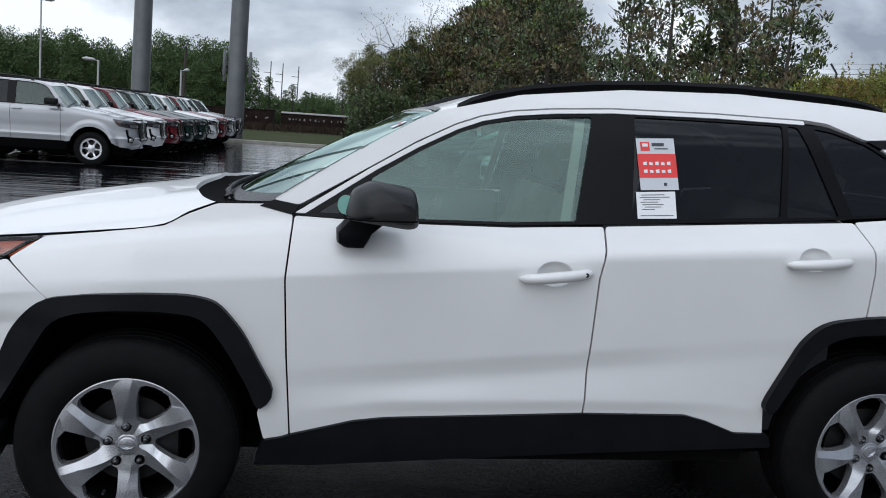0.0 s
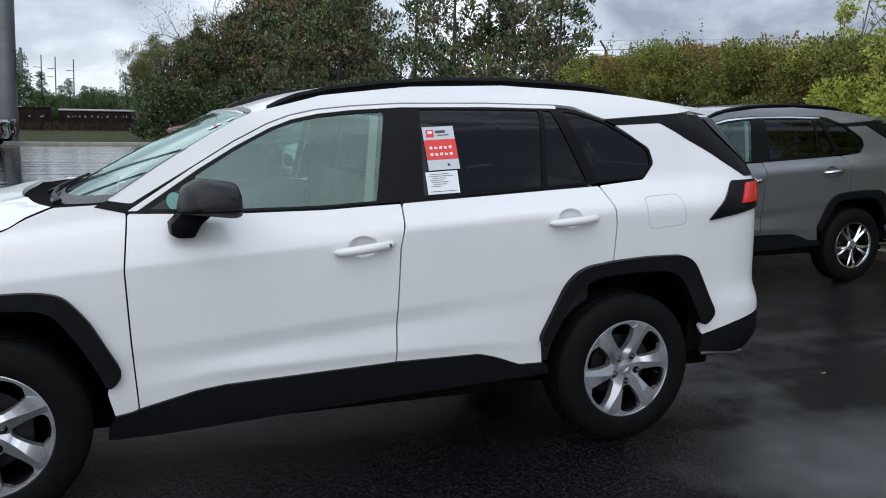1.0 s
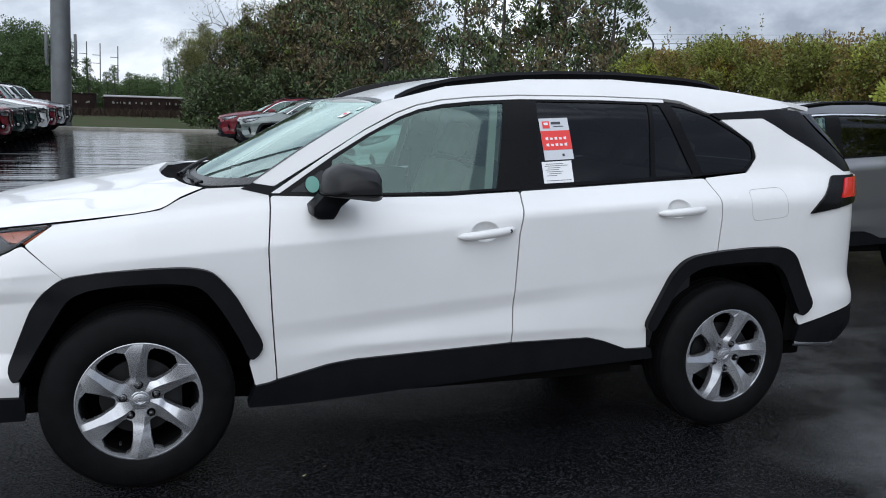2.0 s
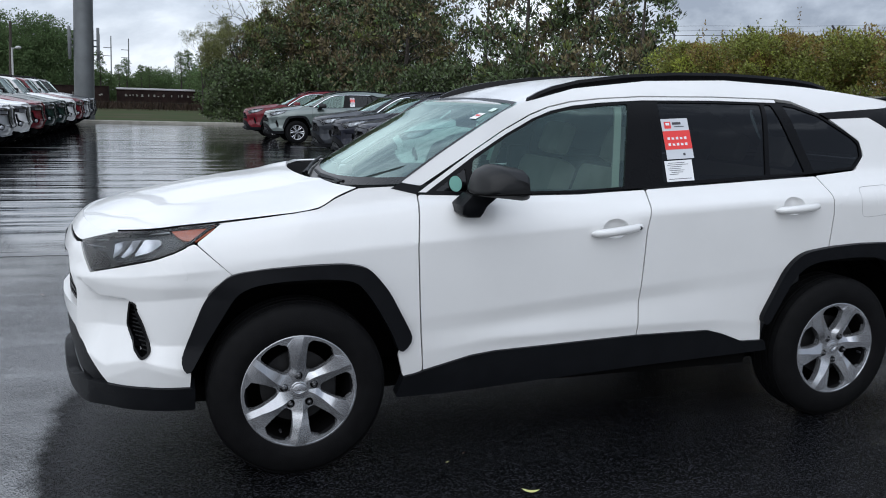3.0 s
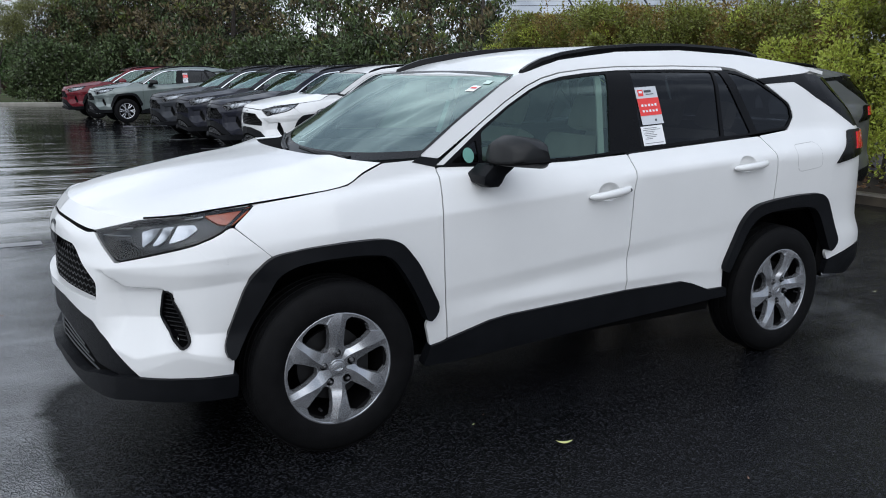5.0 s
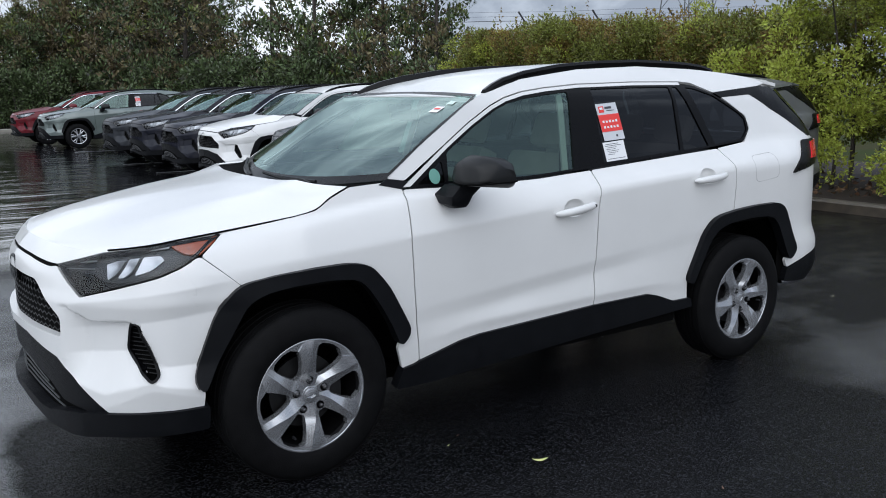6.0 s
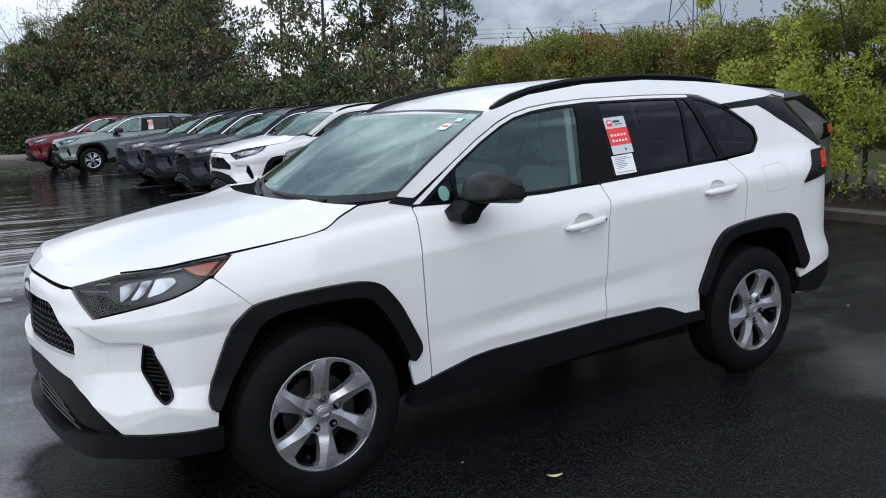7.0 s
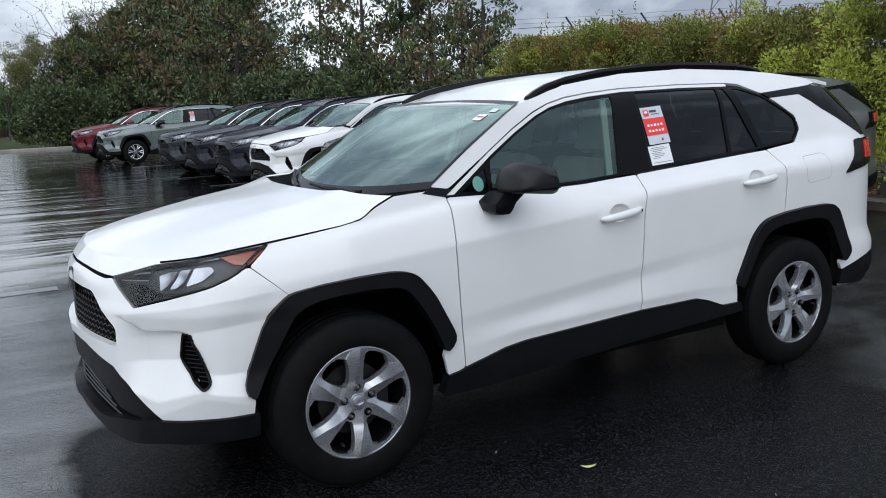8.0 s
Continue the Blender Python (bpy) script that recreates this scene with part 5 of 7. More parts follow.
    for side, lamp in enumerate(sided("tlamp", lambda: sheet(TAIL_LAMP, proud(0.012), 0.04, thick=0.02, gap=0, r=0.008), GLOSSBLACK, car, "tail_lamp", "black tail lamp with red lens")):
        fl = (lambda b: b) if side == 0 else flipped
        link_part("red_lens", cached(("tred", side), lambda: fl(sheet([(3.425, 1.232), (3.355, 1.135), (3.62, 1.142), (3.655, 1.243)], proud(0.020), 0.04, thick=0.012, gap=0, r=0.006))), REDLENS, lamp, "red lamp lens")
        link_part("lamp_corner", cached(("tpale", side), lambda: fl(sheet([(3.64, 1.235), (3.63, 1.19), (3.69, 1.195), (3.69, 1.238)], proud(0.020), 0.04, thick=0.012, gap=0, r=0.004))), REDLENS, lamp)

    def pipe():
        bm = bmesh.new()
        tube(bm, [(3.35, 0.32, 0.315), (3.60, 0.30, 0.315)], 0.03, 16, cap=False)
        tube(bm, [(3.35, 0.32, 0.315), (3.599, 0.30, 0.315)], 0.026, 16, cap=False)
        return bm
    link_part("exhaust_pipe", cached("pipe", pipe), CHROME, car)
    # fuel flap: a joint line round a flush lid
    flap = [(2.778, 1.173), (2.985, 1.187), (3.008, 1.045), (2.795, 1.025)]
    link_part("fuel_flap_joint", cached("flapj", lambda: sheet(flap, proud(0.0008), 0.05, thick=0, gap=-0.0005, r=0.035, holes=[shrunk(rounded(flap, 0.035), 0.0005)])), CORE, qp[0])
    # door handles and mirrors
    for key, doors, h, bowl in (("hf", fd, (1.260, 0.972, 1.517, 1.003), (1.385, 0.992)), ("hr", rd, (2.258, 1.066, 2.512, 1.089), (2.372, 1.087))):
        for side in (0, 1):
            fl = (lambda b: b) if side == 0 else flipped
            link_part("handle_recess", cached((key + "b", side), lambda: fl(bowl_mesh(*bowl))), paint, doors[side])
            link_part("door_handle", cached((key, side), lambda: fl(handle_mesh(*h))), handles, doors[side])

    def keyhole():
        bm = bmesh.new()
        x, y, z = skin(1.486, 0.999)
        m = Matrix.Translation((x, y - 0.036, z)) @ Matrix.Rotation(radians(90), 4, "X")
        bmesh.ops.create_cone(bm, cap_ends=True, segments=20, radius1=0.008, radius2=0.008, depth=0.012, matrix=m)
        return bm
    link_part("lock_cylinder", cached("key", keyhole), STEEL, fd[0])
    for arm in sided("marm", mirror_arm_mesh, CLAD, car, "door_mirror", "black door mirror beaded with rain"):
        side = 0 if arm.data == MESHES[("marm", "l")] else 1
        fl = (lambda b: b) if side == 0 else flipped
        link_part("mirror_cap", cached(("mcap", side), lambda: fl(mirror_cap_mesh())), WETCAP if paint in (WHITE, GREEN) else paint, arm)

        def seam():
            bm = bmesh.new()
            tube(bm, [(0.618, -0.04, 1.158), (0.621, -0.12, 1.156), (0.66, -0.178, 1.158), (0.70, -0.199, 1.160), (0.84, -0.197, 1.163), (0.852, -0.12, 1.162)], 0.0028, 5)
            return fl(mirror_place(bm))
        link_part("mirror_joint", cached(("mseam", side), seam), CORE, arm)
    # cabin
    link_part("front_seat", cached("seat1", lambda: seat_mesh(1.22, 0.55, 0.52)), SEAT, car, "pale cloth front seat")
    link_part("front_seat", cached("seat2", lambda: seat_mesh(1.22, 1.30, 0.52)), SEAT, car, "pale cloth front seat")

    def bench():
        bm = bmesh.new()
        box(bm, (1.95, 0.30, 0.55), (2.42, 1.55, 0.75), 0.05)
        lean = Matrix.Translation((2.42, HALF, 0.68)) @ Matrix.Rotation(radians(20), 4, "Y")
        box(bm, (-0.07, -0.63, 0), (0.08, 0.63, 0.58), 0.05, turn=lean)
        for dy in (-0.4, 0, 0.4):
            box(bm, (-0.05, dy - 0.12, 0.6), (0.05, dy + 0.12, 0.76), 0.04, turn=lean)
        return bm
    link_part("rear_bench", cached("bench", bench), SEAT, car, "pale cloth rear bench")

    def dash():
        bm = bmesh.new()
        box(bm, (0.46, 0.24, 0.68), (0.80, 1.61, 1.08), 0.06)
        box(bm, (0.62, 0.33, 1.02), (0.82, 0.75, 1.13), 0.04)
        box(bm, (0.70, 0.83, 0.95), (0.78, 1.06, 1.17), 0.02)
        box(bm, (0.75, 0.80, 0.50), (1.60, 1.05, 0.80), 0.04)
        return bm
    link_part("dashboard", cached("dash", dash), DASH, car)

    def steer():
        bm = bmesh.new()
        m = Matrix.Translation((0.98, 0.55, 1.03)) @ Matrix.Rotation(radians(-66), 4, "Y")
        tube(bm, [m @ Vector((0.185 * math.cos(a), 0.185 * math.sin(a), 0)) for a in (2 * math.pi * k / 32 for k in range(33))], 0.015, 8, cap=False)
        box(bm, (-0.06, -0.08, -0.02), (0.06, 0.08, 0.02), 0.015, turn=m)
        for a in (0, 90, 180):
            tube(bm, [m @ Vector((0.05 * math.cos(radians(a + 90)), 0.05 * math.sin(radians(a + 90)), 0)), m @ Vector((0.18 * math.cos(radians(a + 90)), 0.18 * math.sin(radians(a + 90)), 0))], 0.014, 6)
        return bm
    link_part("steering_wheel", cached("steer", steer), DASH, car)

    def cards():
        """Door inner panels and centre pillars."""
        bm = bmesh.new()
        box(bm, (0.58, 0.15, 0.40), (1.52, 0.235, 1.155), 0.012)
        box(bm, (1.60, 0.15, 0.40), (2.55, 0.235, 1.185), 0.012)
        box(bm, (1.95, 0.17, 1.10), (2.55, 0.225, 1.222), 0.012)
        box(bm, (1.53, 0.24, 0.40), (1.66, 0.30, 1.28), 0.02)
        return bm
    sided("cards", cards, DASH, car, "door_trim")
    sided("ptrim", lambda: sheet([(1.425, 1.15), (1.462, 1.15), (1.528, 1.54), (1.492, 1.54)], proud(-0.034), 0.06, thick=0.01, gap=0, r=0.004), HEADLINER, car, "pillar_trim", "pale inner pillar trim")

    def rear_mirror():
        bm = bmesh.new()
        p = Vector(screen(0.86, 0.0))
        box(bm, (p.x + 0.06, p.y - 0.11, p.z - 0.10), (p.x + 0.10, p.y + 0.11, p.z - 0.035), 0.012)
        box(bm, (p.x + 0.01, p.y - 0.05, p.z - 0.06), (p.x + 0.10, p.y + 0.05, p.z - 0.01), 0.01)
        return bm
    link_part("inside_mirror", cached("rmirror", rear_mirror), DASH, car)
    for name, x, y, s in (("front_wheel", -0.006, 0.020, -1), ("rear_wheel", 2.702, 0.018, -1), ("front_wheel", -0.006, 2 * HALF - 0.020, 1), ("rear_wheel", 2.702, 2 * HALF - 0.018, 1)):
        wheel(car, x, y, s, wheels, name)
    if sticker:
        stickers(car)
    return car


def patch(corners, out, name, mat, parent, label=""):
    """A thin sheet stuck to the glass: corners in (x, z), clockwise from the upper front."""
    (a, b, c, d) = [Vector(p) for p in corners]

    def surf(s, t):
        p = a * (1 - s) * (1 - t) + b * s * (1 - t) + c * s * t + d * (1 - s) * t
        return skin(p.x, p.y, out)
    return part(name, skirted(grid(surf, span(0, 1, 4), span(0, 1, 4)), (0, 0.001, 0)), mat, parent, label)


def stickers(car):
    up = [(1.711, 1.474), (1.862, 1.484), (1.878, 1.299), (1.727, 1.289)]
    lo = [(1.708, 1.281), (1.862, 1.292), (1.866, 1.196), (1.713, 1.187)]
    A, B, C, D = [Vector(p) for p in up]
    at = lambda s, t: (A * (1 - s) * (1 - t) + B * s * (1 - t) + C * s * t + D * (1 - s) * t)[:]
    card = patch(up, -0.006, "window_card", PAPER, car, "red and grey dealer card stuck on the rear window")
    patch([at(0, 0.30), at(1, 0.30), at(1, 0.76), at(0, 0.76)], -0.0048, "red_band", PAPER_RED, card)
    patch([at(0.10, 0.07), at(0.34, 0.07), at(0.34, 0.24), at(0.10, 0.24)], -0.0048, "red_mark", PAPER_RED, card)
    patch([at(0.15, 0.10), at(0.29, 0.10), at(0.29, 0.16), at(0.15, 0.16)], -0.0040, "print_bar", PAPER_WHITE, card)
    patch([at(0.40, 0.09), at(0.72, 0.09), at(0.72, 0.15), at(0.40, 0.15)], -0.0048, "print_bar", PRINT, card)
    patch([at(0.46, 0.19), at(0.82, 0.19), at(0.82, 0.21), at(0.46, 0.21)], -0.0048, "print_bar", PRINT, card)
    for row, t in enumerate((0.46, 0.61)):
        for k in range(5):
            s = 0.13 + 0.155 * k
            patch([at(s, t), at(s + 0.09, t - 0.01 + 0.02 * (k % 2)), at(s + 0.09, t + 0.06), at(s, t + 0.055)], -0.0040, "white_pictogram", PAPER_WHITE, card)
    patch([at(0.62, 0.86), at(0.70, 0.86), at(0.70, 0.92), at(0.62, 0.92)], -0.0048, "print_bar", PRINT, card)
    note = patch(lo, -0.006, "window_note", PAPER_WHITE, car, "white printed note stuck on the rear window")
    E, F, G, H = [Vector(p) for p in lo]
    an = lambda s, t: (E * (1 - s) * (1 - t) + F * s * (1 - t) + G * s * t + H * (1 - s) * t)[:]
    for k, (s0, s1) in enumerate(((0.12, 0.72), (0.08, 0.85), (0.18, 0.60), (0.10, 0.55), (0.14, 0.68), (0.20, 0.62), (0.12, 0.45), (0.08, 0.92))):
        t = 0.10 + 0.09 * k + (0.14 if k == 7 else 0)
        patch([an(s0, t), an(s1, t), an(s1, t + 0.022), an(s0, t + 0.022)], -0.0050, "print_bar", PRINT, note)
    # mint sticker in the sail window
    bm = bmesh.new()
    vs = [bm.verts.new(skin(0.668 + 0.028 * math.cos(a), 1.180 + 0.033 * math.sin(a), -0.0025)) for a in (2 * math.pi * k / 24 for k in range(24))]
    bm.faces.new(vs)
    part("round_sticker", bm, MINT, car, "round mint green sticker")
    # labels high on the screen
    for s0, s1, t0, t1, mat in ((0.85, 0.895, -0.85, -0.77, PAPER_MINT), (0.745, 0.82, -0.80, -0.70, PAPER_WHITE), (0.780, 0.795, -0.785, -0.72, PAPER_RED)):
        lift = 0.004 if mat is PAPER_RED else 0.002
        up = lambda s, t: tuple(Vector(screen(s, t)) + Vector((-lift, 0, lift)))
        part("screen_label", grid(up, span(s0, s1, 2), span(t0, t1, 3)), mat, car, "small label on the windscreen")

# ---- the lot and the land round it ----
GRASS = material("rough_grass", (0.022, 0.042, 0.007), rough=0.9, spec=0.08, second=(0.036, 0.034, 0.011), noise_scale=0.35, bump=0.6, bump_scale=6)
BRUSH = material("brown_weeds", (0.036, 0.023, 0.017), rough=0.95, spec=0.1, second=(0.026, 0.020, 0.014), noise_scale=0.6, island=0.35)
CONCRETE = material("wet_concrete", (0.105, 0.085, 0.062), rough=0.45, second=(0.05, 0.042, 0.033), noise_scale=4, bump=0.4, bump_scale=90)
PALE_CONCRETE = material("pale_kerb_concrete", (0.32, 0.31, 0.27), rough=0.6, second=(0.2, 0.19, 0.16), noise_scale=2, bump=0.4, bump_scale=60)
MULCH = material("brown_mulch", (0.045, 0.030, 0.022), rough=0.9, noise_amount=0.5, noise_scale=9, bump=0.8, bump_scale=40)
LITTER = material("fallen_leaves", (0.16, 0.085, 0.045), rough=0.6, island=0.6)
LINE = material("worn_line_paint", (0.14, 0.145, 0.15), rough=0.3, second=(0.03, 0.03, 0.032), noise_scale=7)
MAGNOLIA = leaf_material("magnolia_leaf", (0.078, 0.104, 0.042), 0.85, 0.45, 0.15)
MAGNOLIA_BROWN = leaf_material("magnolia_leaf_underside", (0.125, 0.098, 0.050), 0.7, 0.6, 0.15)
MAGNOLIA_FRESH = leaf_material("magnolia_fresh_leaf", (0.16, 0.19, 0.05), 0.6, 0.4, 0.25)
OLIVE_LEAF = leaf_material("olive_leaf", (0.15, 0.155, 0.055), 0.6)
YOUNG_LEAF = leaf_material("early_spring_leaf", (0.30, 0.31, 0.16), 0.4)
BRIGHT_LEAF = leaf_material("young_shrub_leaf", (0.42, 0.46, 0.085), 0.45, 0.5, 0.5)
HEDGE_LEAF = leaf_material("hedge_leaf", (0.19, 0.205, 0.045), 0.65, 0.5, 0.42)
RUST_LEAF = leaf_material("rusty_hedge_leaf", (0.22, 0.155, 0.045), 0.5, 0.5, 0.42)
WOOD_LEAF = leaf_material("far_wood_leaf", (0.088, 0.135, 0.050), 0.35, 0.85, 0.3)
BARK = material("grey_bark", (0.060, 0.050, 0.042), rough=0.9, noise_amount=0.4, noise_scale=18, bump=0.8, bump_scale=50)
GALV = material("galvanised_steel", (0.150, 0.160, 0.165), rough=0.5, metal=0.4, noise_amount=0.25, noise_scale=1.5)
RUSTY = material("rusty_freight_steel", (0.026, 0.016, 0.014), rough=0.8, spec=0.1, noise_amount=0.5, noise_scale=0.8)
PALE_PAINT = material("faded_pale_paint", (0.42, 0.42, 0.42), rough=0.7)
MARKING = material("faded_marking_paint", (0.26, 0.25, 0.22), rough=0.7, noise_amount=0.5, noise_scale=3)
YELLOW_LEAF = material("yellow_fallen_leaf", (0.55, 0.55, 0.22), rough=0.5)


def plain(name, bm, mat, label, category="", kind="structure", smooth=False):
    me = finish(bm, name, smooth)
    me.materials.append(mat)
    return tagged(new(name, me), label, category or name.replace("_", " "), kind=kind)


def land(x, y):
    f = min(1, max(0, (y - 60) / 90))
    return -0.04 - 1.4 * f * f * (3 - 2 * f)


bm = bmesh.new()
xs = [-3000, -600, -200, -100, -60, -30, -10, 0, 8.9, 30, 60, 100, 200, 600, 3000]
ys = [-3000, -600, -100, 0, 38.5, 48, 60, 75, 90, 105, 120, 135, 150, 200, 400, 1000, 3000]
rows = [[bm.verts.new((x, y, land(x, y))) for x in xs] for y in ys]
for a, b in zip(rows, rows[1:]):
    for k in range(len(xs) - 1):
        bm.faces.new((a[k], a[k + 1], b[k + 1], b[k]))
plain("ground", bm, GRASS, "rough grass and weeds reaching the horizon", "ground", smooth=True)

bm = bmesh.new()
box(bm, (-70, -60, -0.30), (8.60, 38.5, 0.0))
plain("parking_lot", bm, ASPHALT, "wet black asphalt parking lot", "parking lot")


def kerb(name, pts, w=0.16, h=0.14, mat=CONCRETE, label="wet concrete kerb"):
    bm = bmesh.new()
    secs = []
    for i, p in enumerate(pts):
        p = Vector(p)
        d = (Vector(pts[min(i + 1, len(pts) - 1)]) - Vector(pts[max(i - 1, 0)])).normalized()
        s = Vector((d.y, -d.x))
        secs.append([bm.verts.new((p.x + s.x * o, p.y + s.y * o, z)) for o, z in ((-w / 2, -0.1), (-w / 2, h - 0.03), (-w / 2 + 0.03, h), (w / 2, h), (w / 2, -0.1))])
    for a, b in zip(secs, secs[1:]):
        for k in range(4):
            bm.faces.new((a[k], a[k + 1], b[k + 1], b[k]))
    return plain(name, bm, mat, label, "kerb", smooth=False)


kerb("kerb_east", [(8.68, -60), (8.68, 0), (8.68, 20), (8.70, 36.4), (8.2, 38.1), (7.0, 38.58)])
kerb("kerb_north", [(7.0, 38.58), (0, 38.58), (-70, 38.58)], mat=PALE_CONCRETE, label="pale concrete kerb along the grass")

bm = bmesh.new()
rng = np.random.RandomState(4)
xs, ys = span(8.75, 14, 14), span(-60, 45, 120)
rows = [[bm.verts.new((x, y, 0.10 + 0.05 * min(1, (x - 8.75) / 1.5) + 0.025 * rng.rand())) for x in xs] for y in ys]
for a, b in zip(rows, rows[1:]):
    for k in range(len(xs) - 1):
        bm.faces.new((a[k], a[k + 1], b[k + 1], b[k]))
plain("planting_bed", bm, MULCH, "dark bark mulch bed behind the kerb", "planting bed", smooth=True)


def leaf_mesh(name, centres, axes, length, width, rng, droop=0.3):
    """Many small leaves, each two folded triangles-pairs about its rib."""
    n = len(centres)
    d = axes / np.linalg.norm(axes, axis=1, keepdims=True)
    side = np.cross(d, rng.normal(size=(n, 3)))
    side /= np.linalg.norm(side, axis=1, keepdims=True) + 1e-9
    up = np.cross(side, d)
    ln = (length * rng.uniform(0.6, 1.25, (n, 1)))
    wd = (width * rng.uniform(0.7, 1.2, (n, 1)))
    v = np.stack([centres, centres + d * ln * 0.5 + side * wd * 0.5 + up * wd * 0.15, centres + d * ln + up * (-droop) * ln * 0.3, centres + d * ln * 0.5 - side * wd * 0.5 + up * wd * 0.15], 1).reshape(-1, 3)
    me = bpy.data.meshes.new(name)
    me.vertices.add(4 * n)
    me.loops.add(4 * n)
    me.polygons.add(n)
    me.vertices.foreach_set("co", v.astype(np.float32).ravel())
    me.loops.foreach_set("vertex_index", np.arange(4 * n, dtype=np.int32))
    me.polygons.foreach_set("loop_start", np.arange(0, 4 * n, 4, dtype=np.int32))
    me.update(calc_edges=True)
    me.validate()
    return me


def crown_points(rng, tips, per, spread):
    """Leaf seats gathered round twig tips."""
    c = np.repeat(tips, per, axis=0)
    off = rng.normal(size=c.shape)
    off /= np.linalg.norm(off, axis=1, keepdims=True)
    off *= (rng.rand(len(c), 1) ** 0.5) * spread
    return c + off, off + np.array([0, 0, 0.15])


def tips_in(rng, n, shape, hollow=0.45):
    """Twig tips in a lumpy crown: shape(direction, height 0..1) gives its radius and foot."""
    out = []
    while len(out) < n:
        h = rng.rand()
        a = rng.rand() * 2 * math.pi
        r = shape(a, h)
        q = hollow + (1 - hollow) * rng.rand() ** 0.6
        out.append((r * q * math.cos(a), r * q * math.sin(a), h))
    return np.array(out)


def tree_limbs(rng, height, foot, n, reach, trunk_r):
    bm = bmesh.new()
    top = (0.2 * rng.normal(), 0.2 * rng.normal(), height * 0.9)
    tube(bm, [(0, 0, -0.1), (0.03, 0.02, height * 0.25), (0.05, -0.04, height * 0.55), top], [trunk_r * 1.25, trunk_r, trunk_r * 0.65, 0.015], 9)
    for k in range(n):
        z = height * (foot + (0.88 - foot) * (k + rng.rand()) / n)
        a = rng.rand() * 6.283
        r = reach * (1.05 - 0.7 * (z / height)) * rng.uniform(0.7, 1.1)
        r0 = trunk_r * 0.45 * (1.1 - z / height)
        tube(bm, [(0, 0, z), (r * 0.45 * math.cos(a), r * 0.45 * math.sin(a), z + 0.18 * r), (r * math.cos(a + 0.2), r * math.sin(a + 0.2), z + 0.5 * r)], [r0, r0 * 0.6, 0.006], 5)
    return bm


TREES = {}


def magnolia(kind, at, turn, scale, label, dense=True):
    if kind not in TREES:
        rng = np.random.RandomState(20 + kind)
        h = 8.0
        ph = rng.rand(6) * 6.28
        if dense:
            shape = lambda a, t: 2.9 * (math.sin(math.pi * min(1, 0.10 + 0.92 * t)) ** 0.55) * (1 + 0.16 * math.sin(3 * a + ph[0]) + 0.12 * math.sin(5 * a + ph[1] + 9 * t) + 0.10 * math.sin(14 * t + ph[2]))
            t = tips_in(rng, 760, shape, 0.5)
            per, sp, size = 25, 0.31, (0.21, 0.095)
        else:
            shape = lambda a, t: 1.55 * (1 - 0.45 * t) * (1 + 0.35 * math.sin(4 * a + ph[0] + 13 * t) + 0.25 * math.sin(17 * t + ph[1]))
            t = tips_in(rng, 620, shape, 0.2)
            per, sp, size = 20, 0.21, (0.19, 0.085)
        t[:, 2] = (0.4 if dense else 0.5) + t[:, 2] * (h - 0.7)
        field = [noise.noise((p[0] * 0.9, p[1] * 0.9, p[2] * 0.9 + kind * 7)) for p in t]
        keep = np.array([f > (-0.13 if dense else -0.27 + 0.07 * p[2]) for f, p in zip(field, t)])
        brown = np.array([noise.noise((p[0] * 0.6 + 3, p[1] * 0.6, p[2] * 0.5 + kind * 5)) + 0.45 * rng.normal() > 0.12 for p in t])
        fresh = rng.rand(len(t)) < 0.07
        crowns = []
        for pick in (keep & ~brown & ~fresh, keep & brown & ~fresh, keep & fresh):
            c, ax = crown_points(rng, t[pick], per, sp)
            crowns.append(leaf_mesh("crown", c, ax, size[0], size[1], rng))
        TREES[kind] = (finish(tree_limbs(rng, h, 0.1, 26 if dense else 24, 2.6 if dense else 1.8, 0.16 if dense else 0.09), "trunk"), crowns)
    tree = thing("magnolia_tree", label, "tree", "trees along the lot", at=at, rz=turn)
    tree.scale = (scale, scale, scale)
    link_part("trunk", TREES[kind][0], BARK, tree)
    for me, mat in zip(TREES[kind][1], (MAGNOLIA, MAGNOLIA_BROWN, MAGNOLIA_FRESH)):
        link_part("crown", me, mat, tree)
    return tree


def bare_tree(at, h, label, seed, mat, leaves, spread=0.55):
    """A slight tree in early leaf: forking twigs with a few small leaves at their ends."""
    rng = np.random.RandomState(seed)
    ob = thing("young_tree", label, "tree", "trees along the lot", at=at)
    bm = bmesh.new()
    tips = []

    def fork(p, d, length, r, depth):
        q = p + d * length
        tube(bm, [p, (p + q) / 2 + Vector(rng.normal(size=3)) * 0.03 * length, q], [r, r * 0.8, r * 0.62], 5 if depth < 3 else 3)
        if depth >= 5:
            tips.append(q[:])
            return
        for _ in range(2 if depth else 4):
            nd = (d + Vector(rng.normal(size=3)) * spread + Vector((0, 0, 0.15))).normalized()
            fork(q if rng.rand() < 0.7 else p + d * length * 0.7, nd, length * rng.uniform(0.62, 0.85), r * 0.62, depth + 1)
    fork(Vector((0, 0, -0.1)), Vector((0.03, 0, 1)), h * 0.30, h * 0.011, 0)
    part("trunk", bm, BARK, ob)
    c, ax = crown_points(rng, np.array(tips), leaves, 0.045 * h)
    link_part("crown", leaf_mesh("crown", c, ax, 0.013 * h, 0.006 * h, rng), mat, ob)
    return ob


